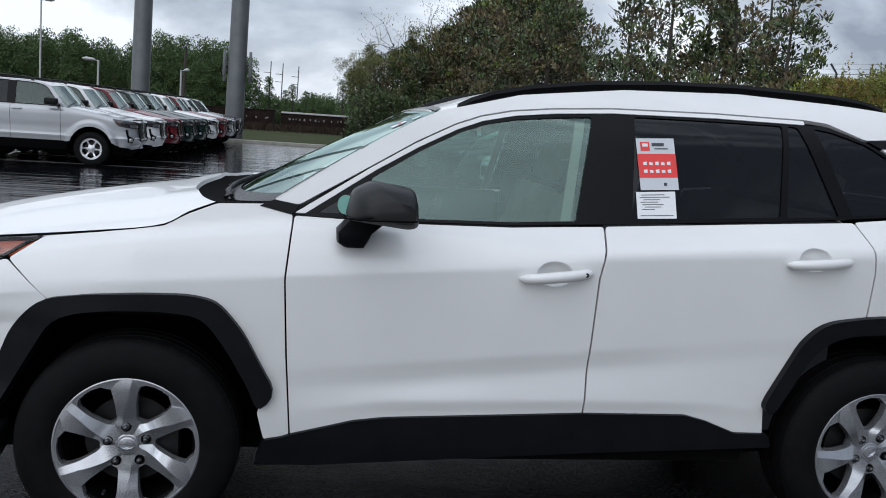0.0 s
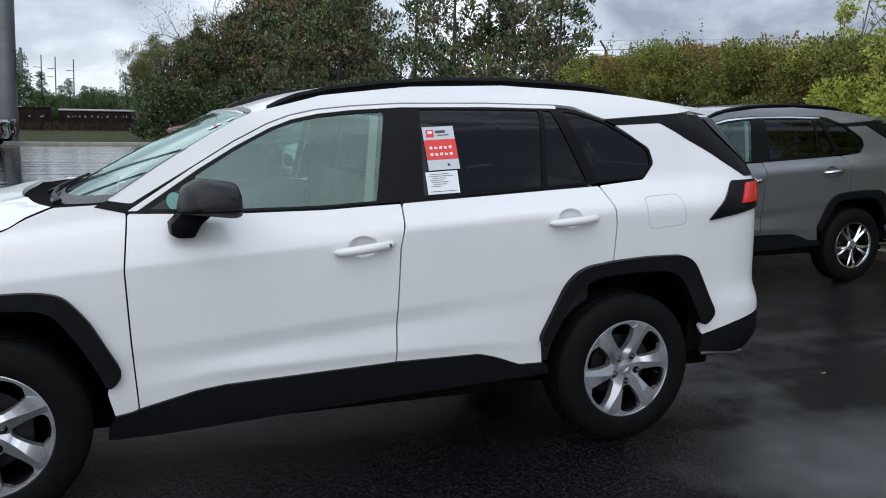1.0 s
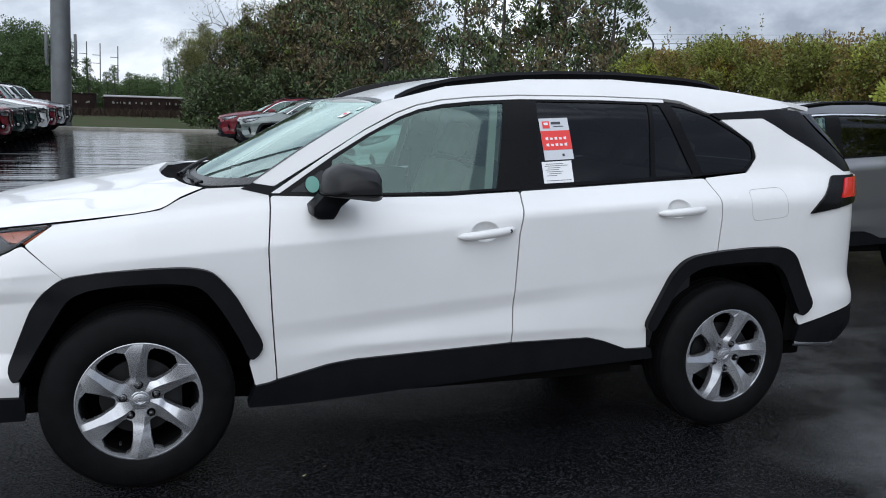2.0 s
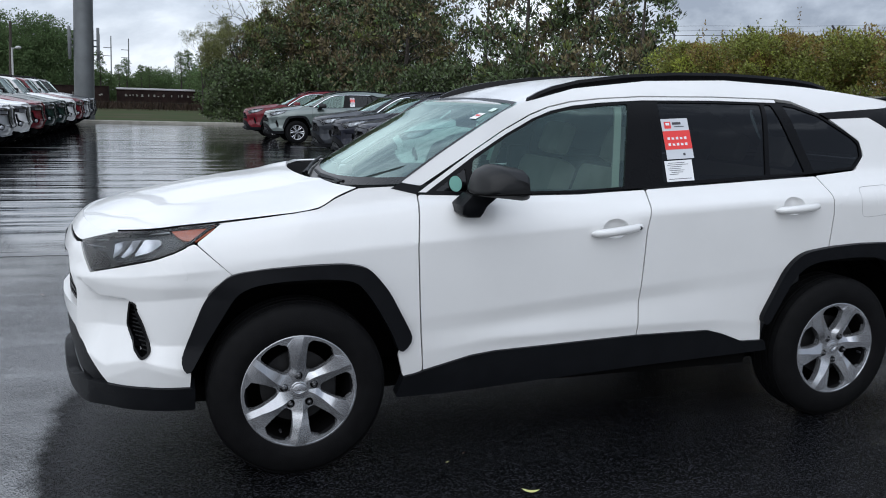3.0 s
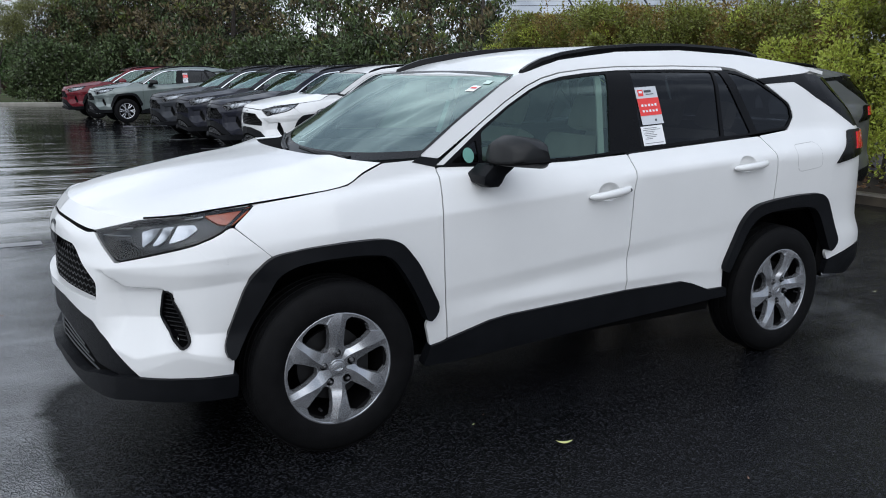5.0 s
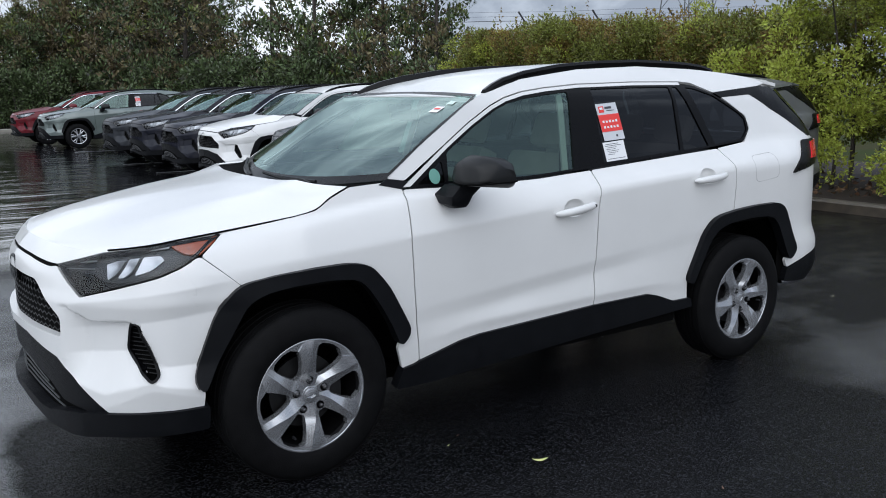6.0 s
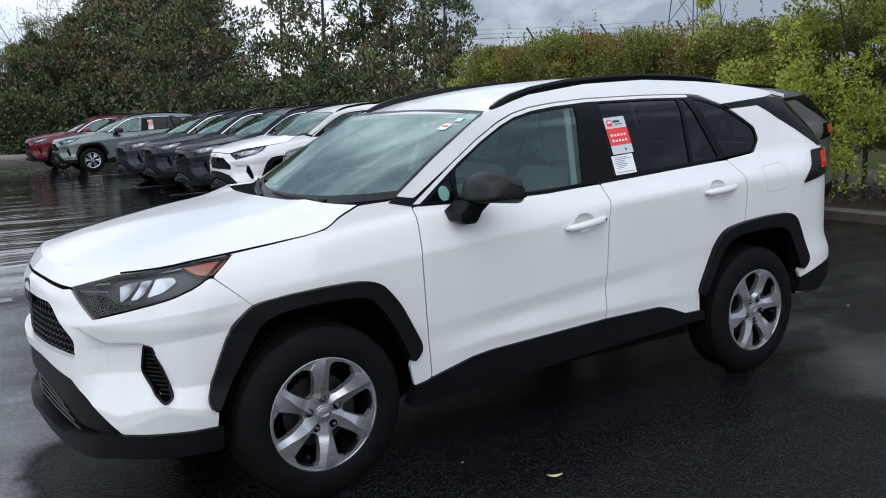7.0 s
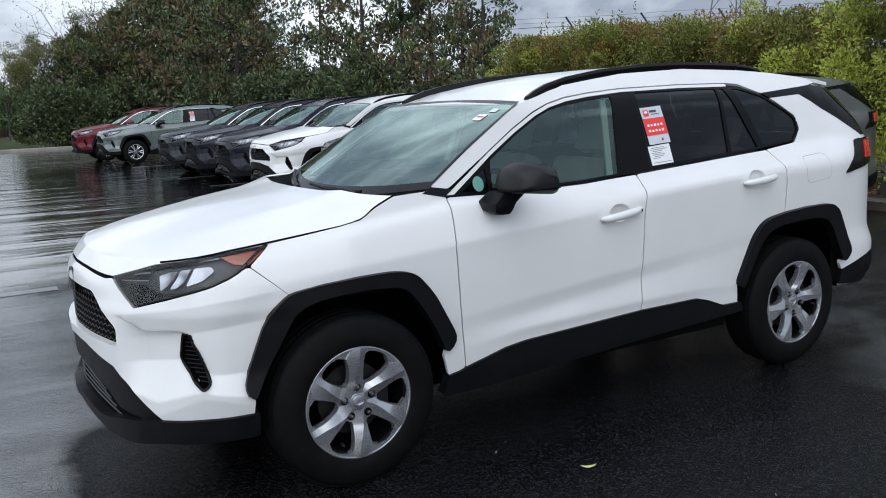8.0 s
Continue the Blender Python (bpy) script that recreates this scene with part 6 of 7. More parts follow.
def pine(at, h, seed, reach=0.2):
    """A thin far pine: a bare stem with ragged tufts on level boughs towards the top."""
    rng = np.random.RandomState(seed)
    ob = thing("pine", "distant ragged dark pine tree", "tree", "pines beyond the railway", at=at)
    bm = bmesh.new()
    tube(bm, [(0, 0, -0.3), (0.02 * h, 0, 0.5 * h), (0, 0, h)], [0.022 * h, 0.016 * h, 0.005 * h], 7)
    tips = []
    for k in range(15):
        z = h * (0.42 + 0.56 * k / 14)
        a = k * 2.4 + rng.uniform(-0.4, 0.4)
        r = h * reach * rng.uniform(0.45, 1.0) * (1.15 - z / h)**0.5
        end = Vector((r * math.cos(a), r * math.sin(a), z + 0.05 * h * rng.rand()))
        tube(bm, [(0, 0, z), end * 0.5 + Vector((0, 0, z * 0.5)), end], [0.008 * h, 0.005 * h, 0.003 * h], 5)
        tips += [tuple(end), tuple(end * 0.75 + Vector((0, 0, z * 0.25 + 0.01 * h)))]
    part("trunk", bm, BARK, ob)
    c, ax = crown_points(rng, np.array(tips + [(0, 0, h)]), 60, 0.055 * h)
    link_part("crown", leaf_mesh("crown", c, ax, 0.035 * h, 0.012 * h, rng), WOOD_LEAF, ob)
    return ob


def shrub(name, at, size, n, leaf, mats, label, seed, ragged=0.25, per=24, spread=0.28, round_about=False):
    """A clipped or wild shrub: a box-like cloud of leaf tips with stems below."""
    rng = np.random.RandomState(seed)
    ob = thing(name, label, "hedge" if "hedge" in name else "shrub", "planting behind the kerb", at=at)
    lx, ly, lz = size
    for k in range(max(4, int(ly * 2))):
        bm = bmesh.new()
        x, y = rng.uniform(-lx * 0.25, lx * 0.25), rng.uniform(-ly / 2, ly / 2)
        tube(bm, [(x, y, -0.1), (x + rng.normal() * 0.06, y + rng.normal() * 0.06, lz * 0.4), (x + rng.normal() * 0.2, y + rng.normal() * 0.2, lz * 0.92)], [0.03, 0.02, 0.006], 6)
        part("stem", bm, BARK, ob)
    # rounded clumps, most of them on the outside, each leafy over its outer face
    clumps = []
    count = int(n / 9)
    while len(clumps) < count:
        c = np.array([rng.uniform(-lx / 2, lx / 2), rng.uniform(-ly / 2, ly / 2), lz * (0.06 + 0.94 * rng.rand() ** 0.75)])
        if c[0] < -lx * 0.2 or c[2] > lz * 0.8 or rng.rand() < 0.15 or (round_about and c[1] < -ly * 0.1):
            c[2] *= 0.93 + ragged * noise.noise((c[1] * 0.9 + seed, c[0], 3.0))
            c[0] += 0.55 * noise.noise((c[1] * 1.1, c[2] * 1.3, seed + 0.5)) + 0.22 * noise.noise((c[1] * 3.1, c[2] * 3.3, seed + 4.5))
            clumps.append(c)
    shares = np.cumsum([q for _, q in mats]) / sum(q for _, q in mats)
    kinds = np.searchsorted(shares, rng.rand(count))
    for i, (mat, share) in enumerate(mats):
        seats, ways = [], []
        for c in (clumps[j] for j in range(count) if kinds[j] == i):
            m = int(9 * per * rng.uniform(0.7, 1.2))
            d = rng.normal(size=(m, 3))
            d /= np.linalg.norm(d, axis=1, keepdims=True)
            r = spread * rng.uniform(0.6, 1.35)
            seats.append(c + d * r * (0.55 + 0.5 * rng.rand(m, 1)) * np.array([1, 1, 0.8]))
            ways.append(d + np.array([0, 0, 0.35]) + 0.5 * rng.normal(size=(m, 3)))
        # upright young shoots break the outline
        for _ in range(int(ly * 9 * share)):
            foot = np.array([rng.uniform(-lx * 0.5, lx * 0.3), rng.uniform(-ly / 2, ly / 2), lz * rng.uniform(0.72, 0.98)])
            up = np.linspace(0, 1, 16)[:, None] * np.array([rng.normal() * 0.06, rng.normal() * 0.06, rng.uniform(0.18, 0.45) * lz / 2.8])
            seats.append(foot + up + 0.012 * rng.normal(size=(16, 3)))
            ways.append(rng.normal(size=(16, 3)) + np.array([0, 0, 0.9]))
        if seats:
            c, ax = np.concatenate(seats), np.concatenate(ways)
            ok = c[:, 2] > 0.12
            link_part("foliage", leaf_mesh("foliage", c[ok], ax[ok], leaf[0], leaf[1], rng), mat, ob)
    return ob


# hedge along the east kerb, then magnolias northwards
for k, (y, h) in enumerate(((5.7, 2.62), (7.4, 2.66), (9.2, 2.72), (11.0, 2.85), (12.6, 2.75))):
    shrub("hedge_shrub", (10.6, y, 0.12), (1.5, 2.9, h), 1300, (0.060, 0.031), ((HEDGE_LEAF, 0.62), (RUST_LEAF, 0.32), (BRIGHT_LEAF, 0.06)), "dense hedge shrub with olive and rusty leaves", 50 + k, 0.05, per=36)
shrub("bright_shrub", (9.9, 3.2, 0.12), (1.9, 2.9, 3.6), 1300, (0.064, 0.034), ((BRIGHT_LEAF, 0.85), (HEDGE_LEAF, 0.15)), "tall shrub with fresh yellow-green leaves", 71, 0.25, per=34, round_about=True)
shrub("bright_shrub", (9.75, 5.0, 0.12), (1.0, 1.1, 2.0), 320, (0.064, 0.034), ((BRIGHT_LEAF, 0.75), (RUST_LEAF, 0.25)), "low shrub with yellow-green leaves before the hedge", 74, 0.2, per=32)
shrub("bright_shrub", (10.3, 0.6, 0.12), (2.2, 2.8, 3.5), 1150, (0.064, 0.034), ((BRIGHT_LEAF, 0.80), (HEDGE_LEAF, 0.20)), "tall shrub with fresh yellow-green leaves", 72, 0.30, per=34, round_about=True)
shrub("bright_shrub", (15.5, 11.0, 0), (0.45, 0.65, 4.1), 190, (0.075, 0.038), ((BRIGHT_LEAF, 1.0),), "slender tall shrub with fresh green leaves behind the fence", 73, 0.3, per=20, spread=0.20, round_about=True)
for k, (x, y, h) in enumerate(((11.7, 3.9, 2.9), (12.1, 1.7, 3.0), (12.3, -0.6, 3.0))):
    shrub("hedge_shrub", (x, y, 0.12), (1.6, 2.5, h), 900, (0.070, 0.036), ((HEDGE_LEAF, 0.7), (RUST_LEAF, 0.3)), "dense hedge shrub behind the fresh green ones", 60 + k, 0.08, per=30)

LB = "broad dark evergreen magnolia with glossy leaves"
LS = "slender magnolia with sparse glossy leaves"
for k, (x, y, s) in enumerate(((11.2, 16.0, 0.70), (11.6, 17.6, 0.80), (11.7, 19.4, 0.88), (12.0, 21.8, 0.96), (11.9, 24.6, 1.02), (11.4, 27.2, 0.98))):
    magnolia(10 + k % 3, (x, y, 0.1), 77 * k, s, LS, dense=False)
for k, (x, y, s) in enumerate(((10.2, 33.6, 0.88), (10.6, 36.6, 1.12), (10.4, 39.6, 1.16), (9.4, 41.8, 1.10), (7.0, 42.2, 0.82), (5.2, 42.0, 0.72), (11.8, 42.5, 1.08), (9.6, 46.0, 1.06), (6.4, 46.2, 0.72), (4.3, 41.8, 0.56))):
    magnolia(k % 3, (x, y, 0.0), 131 * k, s, LB)
bare_tree((4.1, 41.4, -0.05), 6.2, "airy young tree with olive leaves at the end of the row", 35, OLIVE_LEAF, 150, 0.5)
bare_tree((5.0, 43.4, -0.05), 7.6, "airy young tree with olive leaves at the end of the row", 38, OLIVE_LEAF, 150, 0.5)
for x, y, h, sd in ((3.0, 60, 6.3, 36), (4.7, 62, 6.9, 37)):
    bare_tree((x, y, -0.1), h, "airy young tree with olive leaves on the far grass", sd, OLIVE_LEAF, 70, 0.45)
bare_tree((6.3, 44.6, -0.1), 9.2, "bare pale tree in first leaf", 31, YOUNG_LEAF, 7)
bare_tree((12.6, 58, -0.1), 11.5, "bare pale tree in first leaf", 32, YOUNG_LEAF, 6)
bare_tree((17.0, 60, -0.1), 11.0, "bare pale tree in first leaf", 33, YOUNG_LEAF, 5)

# low lush growth closing the foot of the trees
for k, (x, y) in enumerate(((11.2, 14.2), (11.7, 17.4), (11.9, 20.8), (11.5, 24.0), (10.9, 27.0), (10.5, 30.2), (10.1, 33.6), (9.9, 36.8), (8.6, 39.9), (6.0, 40.4), (4.2, 40.8), (3.6, 40.9))):
    shrub("evergreen_shrub", (x, y, 0.1), (2.2, 3.4, 1.8 if k < 3 else 2.6), 420 if k < 3 else 620 if k < 7 else 900, (0.17, 0.075), ((MAGNOLIA, 1.0),), "dark evergreen undergrowth below the magnolias", 90 + k, 0.3, per=14, spread=0.36, round_about=k > 6)

# far woods
def woods(name, x0, x1, y, h0, h1, trees, seed, mat, leaf=(0.36, 0.24), per_tree=140):
    """A belt of round-headed trees far off."""
    rng = np.random.RandomState(seed)
    seats = []
    for k in range(trees):
        cx, cy = x0 + (x1 - x0) * (k + rng.rand()) / trees, y + rng.uniform(-7, 7)
        h = rng.uniform(h0, h1)
        r = rng.uniform(2.2, 4.0) * min(1, h / 7)
        p = rng.normal(size=(per_tree, 3))
        p /= np.linalg.norm(p, axis=1, keepdims=True)
        p *= 0.55 + 0.45 * rng.rand(per_tree, 1)
        p *= np.array([r, r, h * 0.62])
        p += np.array([cx, cy, h * 0.42 - 0.8])
        seats.append(p)
    c, ax = crown_points(rng, np.concatenate(seats), 32, 0.85)
    me = leaf_mesh(name, c, ax, leaf[0], leaf[1], rng)
    me.materials.append(mat)
    return tagged(new(name, me), "distant belt of mixed green woodland", "trees", kind="stuff")


woods("far_woods", -95, -12.5, 165, 11.0, 15.5, 66, 5, WOOD_LEAF, per_tree=230)
woods("far_woods", -14, 26, 215, 2.5, 7.5, 22, 6, WOOD_LEAF)
woods("far_woods", 7.5, 26, 150, 5.0, 8.5, 11, 8, WOOD_LEAF)
for k, (x, y, h, reach) in enumerate(((-9.4, 178, 8.4, 0.15), (-6.1, 182, 6.2, 0.22), (-4.6, 178, 7.2, 0.20), (-1.9, 180, 6.2, 0.25), (-0.4, 184, 5.8, 0.24), (5.6, 178, 8.8, 0.20), (7.3, 181, 9.2, 0.22))):
    pine((x, y, -0.2), h, 60 + k, reach)

# brown weeds between the grass and the railway
rng = np.random.RandomState(11)
n = 60000
px, py = rng.uniform(-75, 22, n), 66 + 82 * rng.rand(n) ** 0.9
c = np.stack([px, py, np.array([land(a, b) for a, b in zip(px, py)])], 1)
ax = np.stack([rng.normal(size=n) * 0.5, rng.normal(size=n) * 0.5, np.ones(n)], 1)
me = leaf_mesh("weeds", c, ax, 0.80, 0.07, rng)
me.materials.append(BRUSH)
tagged(new("weeds", me), "brown winter weeds below the railway", "weeds", kind="stuff")

# ---- railway ----


def freight_wagon(x, y, z, body, height, label):
    w = thing("freight_wagon", label, "freight wagon", "train", at=(x, y, z))
    bm = bmesh.new()
    box(bm, (-7.2, -1.5, 0.9), (7.2, 1.5, height), 0.05)
    for k in range(13):
        box(bm, (-7.1 + k * 1.18, -1.6, 0.9), (-6.98 + k * 1.18, -1.5, height))
    box(bm, (-7.3, -1.62, height - 0.12), (7.3, -1.5, height))
    part("wagon_body", bm, body, w)
    bm = bmesh.new()
    box(bm, (-7.6, -0.4, 0.6), (7.6, 0.4, 0.9))
    part("underframe", bm, STEEL, w)
    for bx in (-5.2, 5.2):
        for dx in (-0.9, 0.9):
            bm = bmesh.new()
            lathe(bm, [(0, -0.75), (0.42, -0.75), (0.42, -0.62), (0, -0.62)], 20)
            o = part("wagon_wheel", bm, STEEL, w)
            o.location = (bx + dx, 0, 0.42)
    return w


for k in range(8):
    wagon = freight_wagon(-92 + 15.6 * k, 152, -1.40, RUSTY, 3.35 if k != 6 else 2.9, "rust-brown open freight wagon with faded paint")
    if k >= 5:
        rng = np.random.RandomState(k)
        for q in range(22):
            a = rng.uniform(-6.6, 6.4)
            bm = bmesh.new()
            h = 1.75 + 0.15 * rng.rand()
            box(bm, (a, -1.64, h), (a + rng.uniform(0.08, 0.35), -1.605, h + rng.uniform(0.12, 0.4)), 0.01)
            part("faded_marking", bm, MARKING, wagon, "faded pale spray marking, unreadable")
    if k == 6:
        bm = bmesh.new()
        box(bm, (-7.2, -1.56, 2.9), (7.2, 1.56, 3.2), 0.1)
        part("wagon_cover", bm, PALE_PAINT, wagon, "pale tarpaulin cover")

# ---- poles ----


def pole(name, at, h, r0, r1, label, category, mat=GALV, bands=(), lean=2.4):
    p = thing(name, label, category, at=at)
    p.matrix_world = pose(*at, 0, lean, 0)
    bm = bmesh.new()
    tube(bm, [(0, 0, -0.1), (0, 0, h)], [r0, r1], 20)
    part("shaft", bm, mat, p)
    for z in bands:
        bm = bmesh.new()
        rr = r0 + (r1 - r0) * z / h
        tube(bm, [(0, 0, z), (0, 0, z + 0.035)], rr + 0.008, 20)
        part("band", bm, GALV, p)
    return p


mast = pole("mast", (-3.35, 39.4, 0), 24, 0.44, 0.33, "tall grey tapered steel mast with antennas", "mast", bands=(2.85, 4.05, 6.4), lean=1.4)
for s in (-1, 1):
    for k, (dy, z) in enumerate(((0.0, 3.05), (0.30, 2.8))):
        bm = bmesh.new()
        box(bm, (s * 0.60 - 0.06, dy - 0.1, z), (s * 0.60 + 0.06, dy + 0.1, z + 1.2), 0.02)
        box(bm, (min(0, s * 0.6), dy - 0.03, z + 0.6), (max(0, s * 0.6), dy + 0.03, z + 0.66))
        part("antenna_panel", bm, GALV, mast)
pole("mast", (-8.05, 41.2, 0), 25, 0.45, 0.34, "tall grey tapered steel mast", "mast", lean=1.4)
wood = pole("utility_pole", (-12.3, 83, 0), 7.2, 0.16, 0.11, "tall dark wooden utility pole", "utility pole", BARK)


def lot_lamp(at, h, toward, head, label):
    p = pole("lamp_post", at, h, 0.075, 0.055, label, "lamp post", mat=PALE_PAINT, lean=1.0)
    bm = bmesh.new()
    tube(bm, [(0, 0, h - 0.06), (toward * 0.2, 0, h - 0.01), (toward * (0.25 + head * 0.3), 0, h)], 0.028, 8)
    part("arm", bm, PALE_PAINT, p)
    bm = bmesh.new()
    tube(bm, [(toward * 0.2, 0, h), (toward * (0.2 + head * 0.2), 0, h + 0.015), (toward * (0.2 + head * 0.7), 0, h + 0.03), (toward * (0.2 + head), 0, h + 0.02)], [0.04, 0.10, 0.12, 0.05], 10)
    for v in bm.verts:
        v.co.y *= 1.4
    part("lamp_head", bm, PALE_PAINT, p)
    return p


lot_lamp((-12.6, 52, 0), 3.9, -1, 0.72, "pale lamp post with a boxy head")
lot_lamp((-19.5, 64, 0), 8.4, 1, 0.7, "tall pale lamp post")
lot_lamp((-9.0, 60, 0), 4.0, 1, 0.35, "slim pale lamp post with a small head")

for x, top in ((-15.9, 18.6), (-11.9, 18.2), (-6.6, 17.6)):
    p = pole("power_pole", (x, 297, -1.4), top + 1.4, 0.22, 0.16, "distant grey power line pole with cross-arms", "power pole", lean=1.2)
    for z in (0.80, 0.66):
        bm = bmesh.new()
        box(bm, (-2.3, -0.1, top * z + 1.2), (0.2, 0.1, top * z + 1.4), 0.03)
        part("cross_arm", bm, GALV, p)

# lattice tower behind the hedge
tower = thing("lattice_tower", "distant grey steel lattice power tower", "tower", at=(94, 78.5, -1.4))
bm = bmesh.new()
legs = [[(s * (3.6 - 3.0 * f), q * (3.6 - 3.0 * f), 36 * f) for f in span(0, 1, 8)] for s in (-1, 1) for q in (-1, 1)]
for lg in legs:
    tube(bm, lg, 0.09, 5)
for i in range(8):
    for a, b in ((0, 1), (2, 3), (0, 2), (1, 3)):
        tube(bm, [legs[a][i], legs[b][i + 1]], 0.05, 4)
        tube(bm, [legs[b][i], legs[a][i + 1]], 0.05, 4)
part("lattice", bm, GALV, tower)
for z in (26, 31):
    bm = bmesh.new()
    tube(bm, [(-5, 5, z), (0, 0, z + 0.5), (5, -5, z)], 0.12, 5)
    part("cross_arm", bm, GALV, tower)

# security fence on the rise behind the hedge
fence = thing("security_fence", "dark post and wire fence topped with barbed wire", "fence", at=(24, 28, 0), rz=-42)
for k in range(-5, 10):
    bm = bmesh.new()
    x = 3.3 * k
    tube(bm, [(x, 0, -0.2), (x, 0, 4.62), (x - 0.26, 0, 5.02)], 0.045, 7)
    part("post", bm, STEEL, fence)
for j, (dx, z) in enumerate(((0, 4.60), (-0.12, 4.80), (-0.26, 5.0), (0, 3.9))):
    bm = bmesh.new()
    tube(bm, [(dx + 1.1 * i, 0, z - 0.02 * math.sin(i)) for i in range(-15, 28)], 0.012 if z == 4.60 else 0.005, 4)
    part("wire", bm, STEEL, fence)

# ---- lot markings, litter ----
for k, (x0, y0, x1, y1, w) in enumerate(((-9, 5.36, -0.55, 5.40, 0.18), (2.2, 4.6, 8.4, 4.6, 0.10), (3.4, 9.2, 8.4, 9.2, 0.10), (3.4, 11.8, 8.4, 11.8, 0.10), (3.4, 14.4, 8.4, 14.4, 0.10), (3.4, 17.0, 8.4, 17.0, 0.10), (3.4, 22.3, 8.4, 22.3, 0.10), (-8.5, 18.3, -2.4, 18.3, 0.10), (-8.5, 20.9, -2.4, 20.9, 0.10))):
    bm = bmesh.new()
    box(bm, (min(x0, x1), y0 - w / 2, -0.02), (max(x0, x1), y0 + w / 2, 0.004))
    plain("stall_line", bm, LINE, "worn white stall line on wet asphalt", "road marking")


def small_leaf(at, turn, size, mat, label):
    bm = bmesh.new()
    n = 9
    left, right = [], []
    for i in range(n + 1):
        f = i / n
        w = size * 0.11 * math.sin(math.pi * f) ** 0.8
        curl = size * 0.16 * (2 * f - 1) ** 2
        left.append(bm.verts.new((size * (f - 0.5), w, 0.006 + curl + w * 0.3)))
        right.append(bm.verts.new((size * (f - 0.5), -w, 0.006 + curl)))
    for i in range(n):
        q = [left[i], right[i], right[i + 1], left[i + 1]]
        bm.faces.new(q)
    bmesh.ops.remove_doubles(bm, verts=bm.verts, dist=1e-4)
    me = finish(bm, "fallen_leaf")
    me.materials.append(mat)
    ob = tagged(new("fallen_leaf", me), label, "leaf")
    ob.matrix_world = pose(*at, 0, 0, turn)
    return ob


small_leaf((0.853, -0.373, 0.0), -24, 0.075, YELLOW_LEAF, "yellow curled leaf lying on wet asphalt")
for x, y, s in ((4.506, 0.559, 0.05), (0.62, -0.02, 0.02), (4.85, 0.35, 0.025), (5.1, 0.32, 0.03), (-1.15, 4.2, 0.05), (-1.35, 3.6, 0.04), (-1.05, 2.9, 0.05), (-0.2, -0.5, 0.02), (0.72, 0.05, 0.018), (1.27, -0.99, 0.03)):
    small_leaf((x, y, 0), 40 * x, s, YELLOW_LEAF if x in (4.506, 0.62) else LITTER, "small scrap of leaf on wet asphalt")

rng = np.random.RandomState(3)
n = 1800
c = np.stack([rng.uniform(8.8, 11.5, n), rng.uniform(-2, 16, n), np.full(n, 0.17) + 0.02 * rng.rand(n)], 1)
ax = np.stack([rng.normal(size=n), rng.normal(size=n), 0.15 * rng.normal(size=n)], 1)
me = leaf_mesh("leaf_litter", c, ax, 0.09, 0.05, rng)
me.materials.append(LITTER)
tagged(new("leaf_litter", me), "brown fallen leaves on the mulch bed", "leaf litter", kind="stuff")

# ---- boxy off-road wagons of the west row ----
# x forward, y from the flank nearest the aisle, z up; origin at the front axle
WAGON_NOSE = arc([(0.45, 0.0), (0.62, 0.02), (0.76, 0.07), (0.845, 0.155), (0.90, 0.28), (0.935, 0.45), (0.955, 0.70), (0.96, 0.96)], 1)
WNX, WNY = [(0.45 + a[0] - WAGON_NOSE[0][0], a[1]) for a in WAGON_NOSE], [(0.45 + a[0] - WAGON_NOSE[0][0], a[2]) for a in WAGON_NOSE]
WM = WNX[-1][0]
WAGON_R = 0.475


def wagon_edge(u):
    """Height of the shoulder: the window sill, then the bonnet's edge."""
    return glide([(-3.7, 1.315), (-0.62, 1.297), (0.0, 1.222), (0.46, 1.132), (0.75, 1.104), (1.0, 1.088), (WM, 1.080)], u)


def wagon(u, z, out=0.0):
    """The wagon's skin: a ridge along the sill, flares over the wheels, a rounded shoulder and a swelling bumper."""
    d = glide([(0.42, 0.09), (0.52, 0.075), (0.60, 0.045), (0.650, 0.014), (0.668, 0.014), (0.69, 0.034), (0.80, 0.036), (0.98, 0.016), (1.12, 0.010), (1.20, 0.016), (1.32, 0.032)], z)
    d += 0.055 * max(0, 1 - (wagon_edge(u) - z) / 0.11) ** 2
    for cx in (0.0, -2.79):
        r = math.hypot(u - cx, (z - 0.39) * 0.94)
        w = min(1, max(0, (0.625 - r) / 0.085))
        d -= (0.034 + d * 0.6) * w * w * (3 - 2 * w)
    if u > 0.6:
        w = min(1, (u - 0.6) / 0.3)
        d -= w * glide([(0.42, 0.0), (0.52, 0.045), (0.70, 0.045), (0.90, 0.015)], z)
    d -= out
    if u <= 0.45:
        return u, d, z
    a, b = u - 0.02, u + 0.02
    dx, dy = glide(WNX, b) - glide(WNX, a), glide(WNY, b) - glide(WNY, a)
    n = math.hypot(dx, dy)
    return glide(WNX, u) - dy / n * d, glide(WNY, u) + dx / n * d, z


def wagon_out(out):
    return lambda u, z: wagon(u, z, out)


def wagon_side(out=0.0):
    """The leaning side of the cabin."""
    return lambda x, z: (x, 0.078 - out + 0.27 * (z - 1.29), z)


def wagon_arch(cx):
    return [(cx + WAGON_R * math.cos(a), 0.40 + WAGON_R * 1.04 * math.sin(a)) for a in span(math.pi - 0.30, 0.30, 14)]


